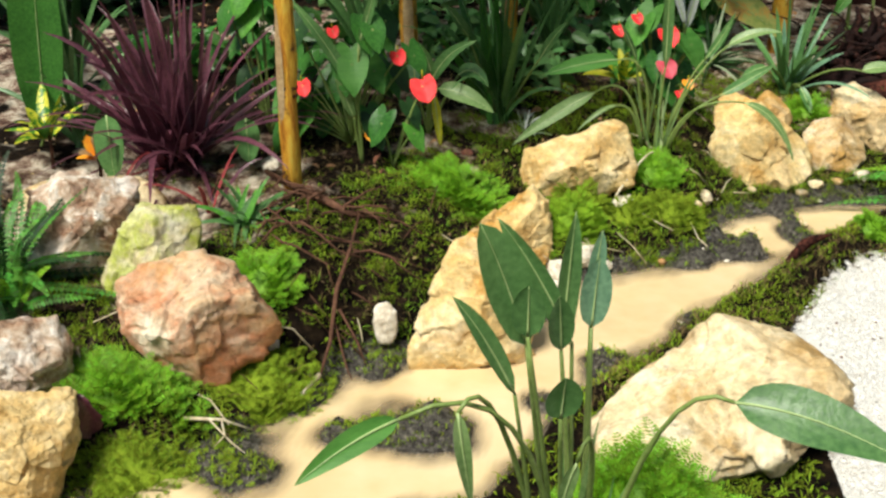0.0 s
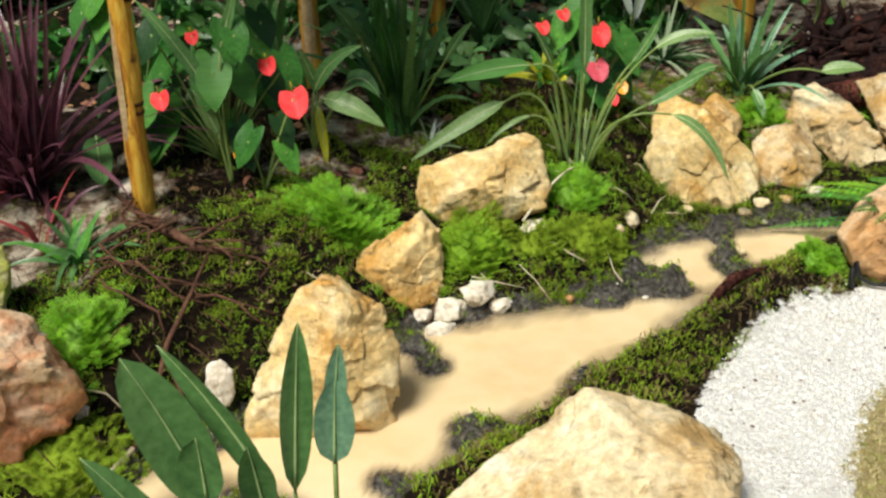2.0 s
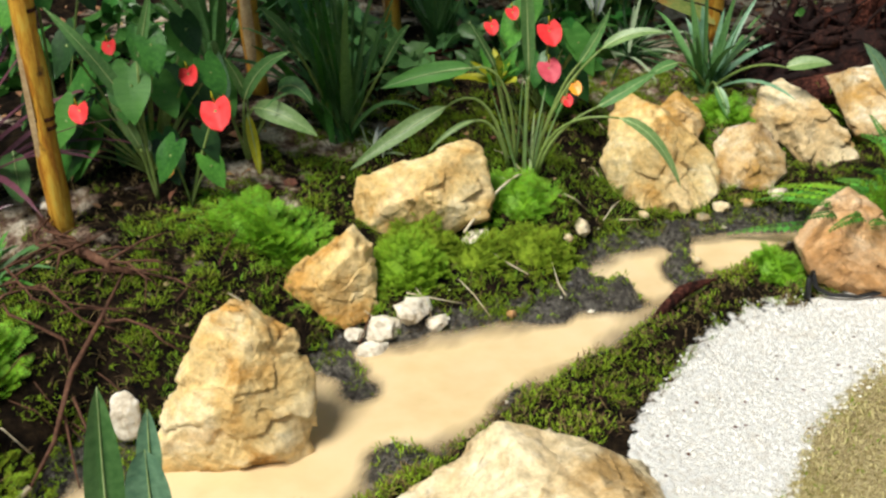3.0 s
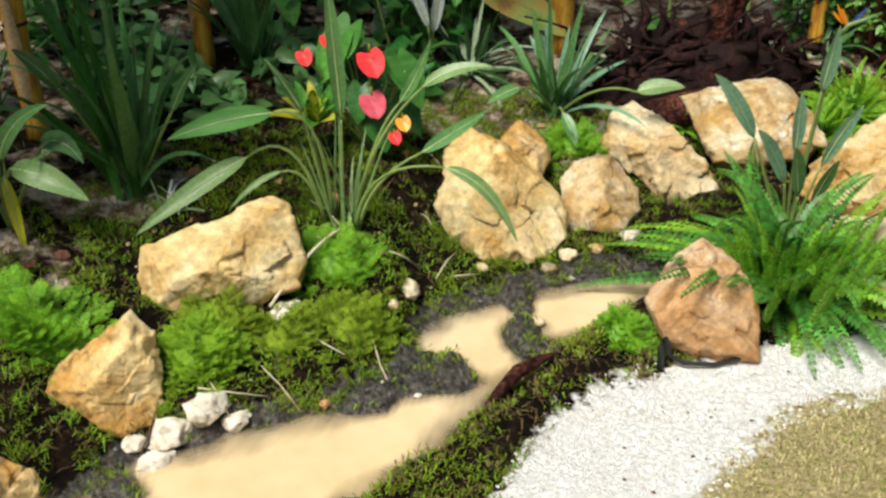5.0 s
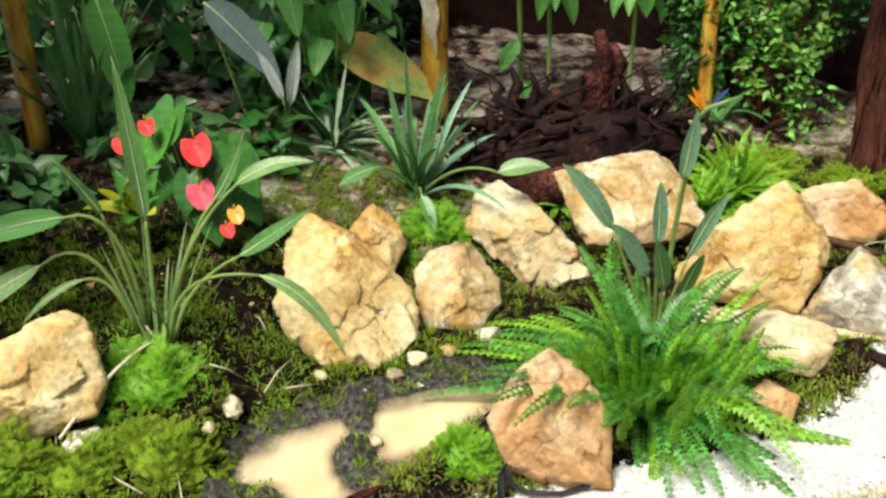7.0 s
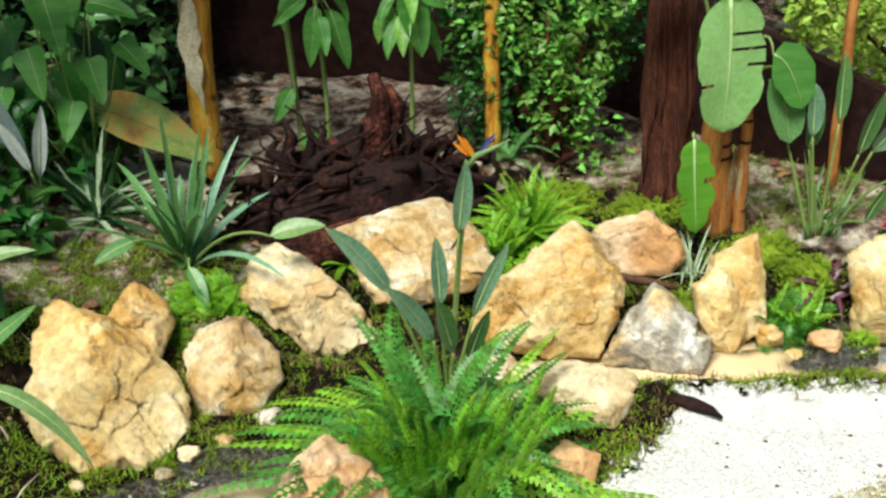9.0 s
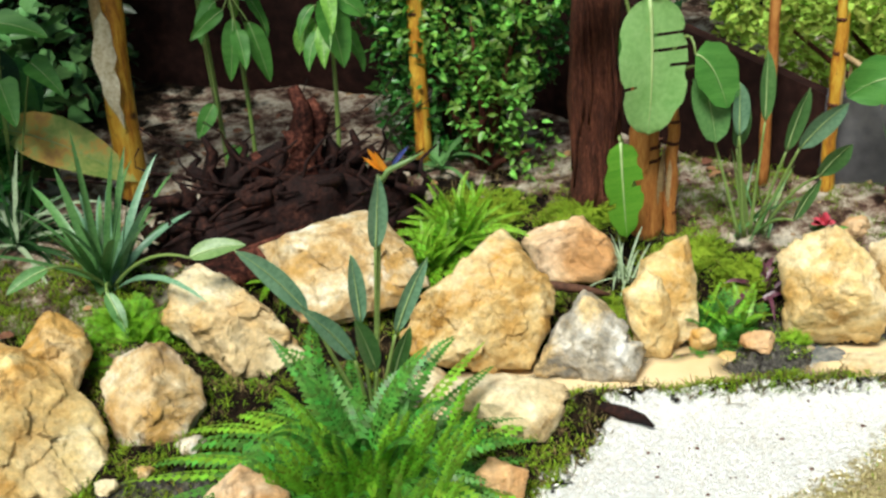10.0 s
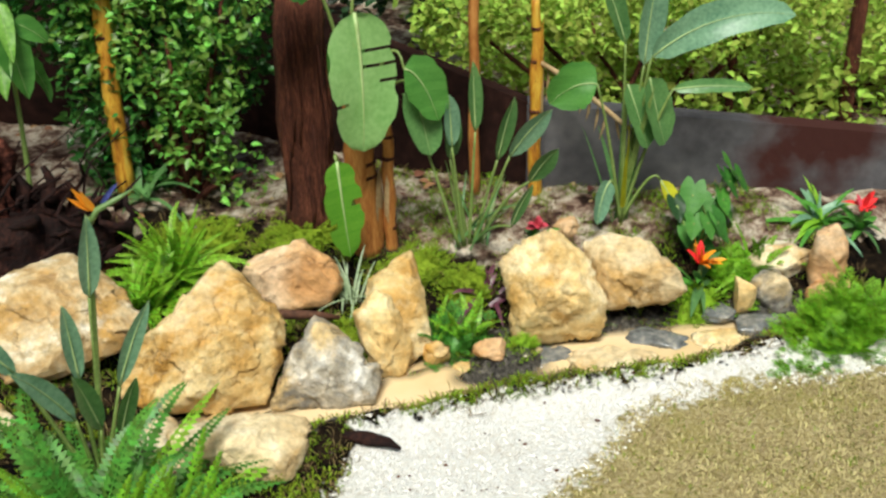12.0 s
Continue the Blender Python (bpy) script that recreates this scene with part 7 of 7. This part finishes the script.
def stump():
    """A dark rotten log on the bank with a broken upright stub and a tangle of roots."""
    at = Vector((2.36, 5.46, zland(2.36, 5.46) - 0.02))
    p = thing("driftwood_stump", "dark red-brown rotten tree stump with broken roots", "stump", at)
    rng = random.Random(7)
    part("body", tube([(-0.50, 0.0, 0.0), (-0.36, -0.02, 0.05), (-0.18, -0.01, 0.08), (0.0, 0.0, 0.10), (0.2, 0.02, 0.09), (0.36, 0.05, 0.06), (0.47, 0.08, 0.02)],
                      [0.05, 0.10, 0.12, 0.135, 0.125, 0.10, 0.04], 30, lump=0.9), DEADWOOD, p)
    part("root_crown", tube([(-0.34, 0.14, 0.06), (-0.2, 0.16, 0.15), (0.0, 0.15, 0.20), (0.2, 0.14, 0.16), (0.34, 0.13, 0.06)], [0.04, 0.08, 0.09, 0.07, 0.03], 20, lump=1.3), DEADWOOD, p)
    part("front_root", tube([(-0.46, -0.14, 0.0), (-0.25, -0.17, 0.03), (0.0, -0.16, 0.04), (0.26, -0.13, 0.03), (0.4, -0.06, 0.04)], [0.03, 0.055, 0.06, 0.05, 0.02], 14, lump=1.0), ROTTEN, p, "orange-brown rotten root")
    for x, y, h, r in ((0.06, 0.08, 0.55, 0.045), (0.12, 0.09, 0.50, 0.032), (0.02, 0.07, 0.40, 0.036), (0.16, 0.1, 0.36, 0.026), (-0.10, 0.08, 0.34, 0.03), (-0.26, 0.1, 0.42, 0.022), (-0.19, 0.08, 0.40, 0.02),
                       (0.25, 0.1, 0.36, 0.022), (0.31, 0.08, 0.30, 0.018), (-0.36, 0.06, 0.28, 0.022)):
        part("upright_spike", tube([(x, y, 0.04), (x + 0.02, y - 0.01, 0.35 * h), (x - 0.018, y, 0.6 * h), (x + 0.014, y - 0.005, 0.85 * h), (x - 0.01, y, h)], [r * 1.6, r * 1.15, r * 1.1, r * 0.8, r * 0.35], 11, lump=1.0),
             DEADWOOD if r < 0.03 else ROTTEN, p)
    for k in range(130):
        a = rng.uniform(0, 6.28)
        b = Vector((rng.uniform(-0.48, 0.42), rng.uniform(-0.10, 0.16), rng.uniform(0.04, 0.26)))
        d = Vector((math.cos(a) * 0.9, math.sin(a) * 0.5 - 0.1, rng.uniform(-0.3, 0.9)))
        ln = rng.uniform(0.07, 0.26)
        w = rng.uniform(0.5, 1.1) if k % 2 else rng.uniform(0.2, 0.4)
        ln = ln if k % 2 else ln * 1.5
        pts = [b + d * ln * u + Vector((0.045 * math.sin(6 * u + k), 0.02 * math.cos(5 * u + k), 0.06 * u * math.sin(k))) for u in (0, 0.2, 0.4, 0.6, 0.8, 1.0)]
        part("root", tube(pts, [0.028 * w, 0.023 * w, 0.018 * w, 0.014 * w, 0.009 * w, 0.003], 7, lump=0.6), DEADWOOD, p)


stump()


def shrub(label, blobs, count, size, mat, seed, name="shrub", trunk=None, category="shrub"):
    c = np.array(blobs, float)
    x, y = float(c[:, 0].mean()), float(c[:, 1].mean())
    at = Vector((x, y, zland(x, y)))
    p = thing(name, label, category, at)
    v, f = scatter_leaves(count, blob_sampler(blobs), size, seed)
    part("crown", ((np.array(v) - np.array(at)).tolist(), f), mat, p)
    rng = random.Random(seed)
    for k, b in enumerate(blobs[:10]):
        tip = Vector(b[:3]) - at
        part("limb" if k else "trunk", tube([Vector((0, 0, -0.03)), tip * 0.4 + Vector((rng.uniform(-0.1, 0.1), 0, 0)), tip * 0.75, tip], [0.018, 0.013, 0.009, 0.004], 6, lump=0.2), BARK, p)
    return p


shrub("small-leaved green shrub with light young leaves", [(2.95, 5.95, 0.80, 0.14, 0.14, 0.20), (3.12, 5.72, 0.85, 0.20, 0.18, 0.26), (3.18, 5.68, 0.50, 0.16, 0.16, 0.18),
      (3.28, 5.55, 0.36, 0.12, 0.12, 0.12), (3.30, 5.6, 1.0, 0.16, 0.18, 0.2), (3.0, 5.9, 1.1, 0.2, 0.2, 0.2), (3.22, 5.60, 0.7, 0.16, 0.14, 0.2)], 2400, 0.038, SHRUB, 11)
shrub("deep green shrub mass behind the bed", [(3.1, 6.0, 0.6, 0.3, 0.25, 0.55), (3.35, 5.75, 0.9, 0.2, 0.2, 0.4), (2.9, 6.15, 1.1, 0.3, 0.2, 0.4)], 5200, 0.045, HEART, 12)
for label, blobs, count, size, mat, k in [
    ("dark broad-leaved ground plants in back shade", [(-1.3, 5.2, 0.42, 0.3, 0.25, 0.16), (-0.75, 5.35, 0.45, 0.3, 0.2, 0.2), (-0.2, 5.65, 0.42, 0.25, 0.2, 0.15)], 420, 0.12, HEART, 21),
    ("dark leafy ground plants behind the strap leaves", [(0.35, 5.05, 0.42, 0.25, 0.15, 0.14), (0.75, 5.5, 0.40, 0.25, 0.2, 0.15), (0.1, 5.4, 0.45, 0.2, 0.2, 0.18)], 420, 0.11, STREL, 22),
    ("low glossy leaves beside the pale sand", [(1.1, 5.55, 0.36, 0.18, 0.15, 0.14), (1.3, 6.0, 0.45, 0.2, 0.2, 0.2)], 260, 0.10, HEART, 23),
    ("broad dark foliage under the rear palms", [(0.9, 6.5, 0.55, 0.35, 0.25, 0.3), (0.2, 6.6, 0.6, 0.4, 0.3, 0.35), (1.5, 6.75, 0.6, 0.3, 0.2, 0.3), (-0.3, 6.2, 0.5, 0.3, 0.3, 0.2), (-0.7, 6.8, 0.55, 0.3, 0.3, 0.3)], 900, 0.13, STREL, 24)]:
    shrub(label, blobs, count, size, mat, k, "ground_plant", category="plant")
rosette(strap_big, strap_big.location, 12, 0.92, 0.05, (3, 30), [STREL_DARK, HEART], 210, 0.5, 0.05)
litter = sample_land(1300, -1.6, 4.6, 3.8, 6.9, lambda x, y, r: (d_back(x, y) > 0.75) & (r.uniform(size=len(x)) < np.clip(0.5 + 0.8 * fbm(x, y, 4, 3.0), 0.1, 1)), 41)
verts, faces = scatter_leaves(len(litter), lambda rng, n: litter + np.array([0, 0, 0.012]), 0.05, 42, up=0.9)
tagged(new("leaf_litter", mesh_of("leaf_litter", verts, faces, LITTER)), "fallen dry brown leaves on back soil", "leaf litter", kind="stuff")
# hedge and undergrowth along the wall, their shade put into the dark leaf colour
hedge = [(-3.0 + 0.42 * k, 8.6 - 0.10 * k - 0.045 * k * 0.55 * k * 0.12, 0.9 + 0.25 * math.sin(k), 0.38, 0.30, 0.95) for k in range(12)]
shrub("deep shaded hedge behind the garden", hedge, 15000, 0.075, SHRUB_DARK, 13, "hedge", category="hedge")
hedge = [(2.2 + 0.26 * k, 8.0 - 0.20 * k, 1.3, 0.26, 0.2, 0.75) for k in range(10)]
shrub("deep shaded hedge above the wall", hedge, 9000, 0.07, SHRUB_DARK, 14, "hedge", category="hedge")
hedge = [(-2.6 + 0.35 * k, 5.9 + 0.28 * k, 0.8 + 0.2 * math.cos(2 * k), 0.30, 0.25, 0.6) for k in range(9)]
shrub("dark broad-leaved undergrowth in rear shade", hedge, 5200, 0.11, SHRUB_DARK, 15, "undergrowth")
# foliage beyond the wall, its sunlight put into the bright leaf colour
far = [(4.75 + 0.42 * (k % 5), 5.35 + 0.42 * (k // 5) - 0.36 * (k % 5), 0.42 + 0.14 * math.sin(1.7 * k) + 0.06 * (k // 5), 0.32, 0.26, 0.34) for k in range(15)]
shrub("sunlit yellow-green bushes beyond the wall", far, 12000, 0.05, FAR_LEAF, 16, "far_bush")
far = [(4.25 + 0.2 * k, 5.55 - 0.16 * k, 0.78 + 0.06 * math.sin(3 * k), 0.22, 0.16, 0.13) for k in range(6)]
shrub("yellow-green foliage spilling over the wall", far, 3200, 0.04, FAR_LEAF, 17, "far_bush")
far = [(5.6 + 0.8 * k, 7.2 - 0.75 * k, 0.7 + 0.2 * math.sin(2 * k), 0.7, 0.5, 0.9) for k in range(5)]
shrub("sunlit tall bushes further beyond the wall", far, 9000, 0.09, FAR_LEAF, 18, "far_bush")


# ---------------------------------------------------------------- twigs, pebbles and small finds
def stick(name, label, points, radii, mat, category="twig", branches=()):
    at = Vector(points[0])
    p = thing(name, label, category, at)
    part("stem", shifted(tube(points, radii, 7, lump=0.35), at), mat, p)
    for pts, r in branches:
        part("side_twig", shifted(tube(pts, [r, r * 0.8, r * 0.4][:len(pts)], 5, lump=0.3), at), mat, p)


def on(x, y, up=0.015):
    return Vector((x, y, zland(x, y) + up))


stick("fallen_root", "crooked brown root lying on moss", [on(-0.66, 3.84), on(-0.52, 3.66, 0.03), on(-0.43, 3.57, 0.035), on(-0.33, 3.55, 0.03), on(-0.24, 3.53, 0.02)],
      [0.008, 0.014, 0.016, 0.012, 0.006], TWIG, branches=[([on(-0.30, 3.54, 0.03), on(-0.15, 3.52, 0.03), on(0.0, 3.50, 0.02)], 0.006), ([on(-0.44, 3.57), on(-0.36, 3.66, 0.03), on(-0.22, 3.68, 0.02)], 0.006)])
stick("upright_twig", "dark forked twig standing on the bank", [on(-0.29, 3.50, 0.05), on(-0.31, 3.32, 0.06), on(-0.34, 3.14, 0.06), on(-0.35, 2.98, 0.05), on(-0.37, 2.84, 0.02)],
      [0.004, 0.006, 0.007, 0.006, 0.003], TWIG, branches=[([on(-0.33, 3.1, 0.05), on(-0.27, 3.02, 0.04), on(-0.24, 2.96, 0.02)], 0.005), ([on(-0.34, 3.05, 0.05), on(-0.30, 2.96, 0.03), on(-0.28, 2.92, 0.02)], 0.004)])
stick("broken_twig", "short pale broken twig at the water", [on(-0.37, 2.85, 0.015), on(-0.42, 2.78, 0.02), on(-0.48, 2.73, 0.015)], [0.008, 0.007, 0.004], STRAW)
rngs = random.Random(31)
for k in range(20):
    x, y = rngs.uniform(-0.62, -0.32), rngs.uniform(3.25, 3.62)
    a, ln = rngs.uniform(-0.9, 0.9) + (1.57 if k % 3 == 0 else 0), rngs.uniform(0.12, 0.32)
    pts = [on(x + ln * u * math.cos(a) + 0.02 * math.sin(9 * u + k), y + ln * u * math.sin(a) + 0.02 * math.cos(7 * u + k), 0.03 + 0.03 * math.sin(3.1 * u)) for u in (0, 0.25, 0.5, 0.75, 1)]
    stick("thin_root", "thin crooked brown root on moss", pts, [0.003, 0.0045, 0.004, 0.003, 0.0015], TWIG, branches=[([pts[2], pts[2].lerp(pts[4], 0.5) + Vector((0.03, 0.04, 0.0)), pts[2].lerp(pts[4], 0.8) + Vector((0.05, 0.07, -0.01))], 0.0025)])
rngs = random.Random(3)
for k in range(46):
    x = rngs.uniform(-1.1, 1.6)
    y = float(np.interp(x, BACK_X, BACK_Y)) + rngs.uniform(0.02, 0.75)
    a, ln = rngs.uniform(0, 3.14), rngs.uniform(0.06, 0.2)
    q = [on(x - 0.5 * ln * math.cos(a), y - 0.5 * ln * math.sin(a), 0.02), on(x, y, 0.03), on(x + 0.5 * ln * math.cos(a), y + 0.5 * ln * math.sin(a), 0.02)]
    stick("dry_stalk", "thin dry stalk lying on moss", q, [0.0022, 0.002, 0.0012], STRAW if k % 2 else TWIG)
stick("root_cluster", "pale dry roots lying on moss", [on(-0.72, 2.58), on(-0.62, 2.60, 0.03), on(-0.54, 2.62, 0.02)], [0.005, 0.005, 0.002], STRAW,
      branches=[([on(-0.62, 2.60, 0.03), on(-0.60, 2.54, 0.03), on(-0.62, 2.48, 0.01)], 0.003), ([on(-0.65, 2.59, 0.03), on(-0.58, 2.53, 0.02), on(-0.54, 2.5, 0.01)], 0.003), ([on(-0.6, 2.6, 0.03), on(-0.66, 2.66, 0.02), on(-0.7, 2.68, 0.01)], 0.003)])
stick("drip_hose", "black rubber drip hose curling from gravel", [Vector((1.77, 3.82, 0.03)), Vector((1.775, 3.84, 0.09)), Vector((1.785, 3.85, 0.11)), Vector((1.80, 3.84, 0.06)), Vector((1.84, 3.82, 0.045)),
      Vector((1.92, 3.81, 0.042)), Vector((2.0, 3.83, 0.045)), Vector((2.06, 3.87, 0.05))], [0.011, 0.011, 0.010, 0.008, 0.007, 0.007, 0.007, 0.007], RUBBER, "hose")
stick("bark_piece", "weathered brown piece of bark on gravel", [Vector((2.94, 4.33, 0.05)), Vector((2.97, 4.29, 0.055)), Vector((3.0, 4.25, 0.055)), Vector((3.04, 4.21, 0.05)), Vector((3.06, 4.18, 0.04))], [0.005, 0.017, 0.02, 0.014, 0.004], DEADWOOD, "bark")
stick("root_on_rocks", "dark crooked root between rocks", [Vector((2.98, 4.83, 0.20)), Vector((3.06, 4.78, 0.19)), Vector((3.14, 4.76, 0.17)), Vector((3.2, 4.74, 0.15))], [0.012, 0.016, 0.014, 0.008], TWIG)
stick("dark_driftwood", "dark wet driftwood at the pool's neck", [on(1.26, 3.67, 0.02), on(1.30, 3.70, 0.035), on(1.36, 3.75, 0.045), on(1.40, 3.77, 0.04), on(1.44, 3.81, 0.03), on(1.48, 3.83, 0.02)], [0.004, 0.018, 0.022, 0.018, 0.012, 0.004], ROTTEN, "driftwood")
p = thing("fallen_leaf", "dark red fallen leaf on moss", "leaf", on(-0.94, 2.47))
part("blade", ribbon((0.0, 0, 0.0), (0.02, -0.02, 0.09), (-0.02, -0.03, 0.14), 0.075, 10, 0.6, "lance", (0.3, -1, 0.2), wave=0.25, seed=1.0, ragged=0.3), PURPLE, p)
for label, x, y, s, mat in [
    ("white pebble beside the pointed rock", 0.43, 3.66, 0.15, WHITE_STONE), ("white pebble beside the pointed rock", 0.52, 3.71, 0.14, WHITE_STONE), ("white broken stone beside the pointed rock", 0.40, 3.58, 0.12, WHITE_STONE), ("white pebble at pool edge", 0.60, 3.71, 0.09, WHITE_STONE),
    ("white chip of stone before the pointed rock", 0.34, 3.62, 0.08, WHITE_STONE),
    ("pale stone below the golden rock", 0.72, 4.07, 0.12, WHITE_STONE), ("pale stone beside the upper pool", 1.03, 4.13, 0.055, ROCK_PALE),
    ("cream pebble at the upper pool", 1.08, 4.24, 0.10, ROCK_PALE), ("pinkish pebble at the pool edge", 0.83, 3.77, 0.045, ROCK_PINK), ("cream pebble between two pools", 1.47, 4.13, 0.05, ROCK_PALE),
    ("pale pebble below the big boulder", 1.33, 4.42, 0.05, ROCK_PALE), ("grey pebble below the big boulder", 1.55, 4.42, 0.06, ROCK_GREY), ("pale pebble below the big boulder", 1.62, 4.46, 0.07, ROCK_PALE),
    ("pale pebble under the fern", 1.72, 4.48, 0.06, ROCK_PALE), ("grey pebble under the fern", 1.85, 4.55, 0.09, ROCK_GREY), ("flat beige stone in shallow water", 2.56, 4.66, 0.16, ROCK_PALE),
    ("flat beige stone in shallow water", 2.72, 4.60, 0.15, ROCK_TAN), ("pinkish stone beside the rapids", 3.53, 4.40, 0.11, ROCK_PINK), 
    
    ("dark stone standing in the lower pool", 0.60, 2.98, 0.06, DARK_STONE), ("cream stone beside small rocks", 3.48, 4.47, 0.08, ROCK_TAN),
    ("pale stone by the lichened rocks", -0.52, 2.92, 0.06, WHITE_STONE), ("pale stone behind the slab rocks", 1.02, 5.1, 0.08, WHITE_STONE),
    ("tan stone at the rear", 4.12, 4.74, 0.12, ROCK_PINK), ("pale stone behind the bed", 4.62, 4.5, 0.12, WHITE_STONE), ("pale stone at the stem's foot", -0.66, 3.96, 0.11, WHITE_STONE)]:
    rock(label, (x, y, max(zland(x, y), float(level(x)) - 0.012) - 0.25 * s), (s, s * 0.8, s * 0.55), (x * 97) % 180, mat, int(x * 100 + 500), BLOCK, (), 5, 4, name="pebble", group="stream pebbles", rough=0.07)
# a plain blue-black ball on the moss, not a lamp
part("ball_body", ([Vector((0.018 * math.cos(a) * math.cos(b), 0.018 * math.sin(a) * math.cos(b), 0.018 * math.sin(b))) for b in [radians(-90 + 22.5 * j) for j in range(9)] for a in [radians(30 * i) for i in range(12)]],
               [(j * 12 + i, j * 12 + (i + 1) % 12, (j + 1) * 12 + (i + 1) % 12, (j + 1) * 12 + i) for j in range(8) for i in range(12)]), RUBBER,
     thing("dark_ball", "small dark glossy ball on moss", "lamp", on(0.17, 3.80, 0.015)))
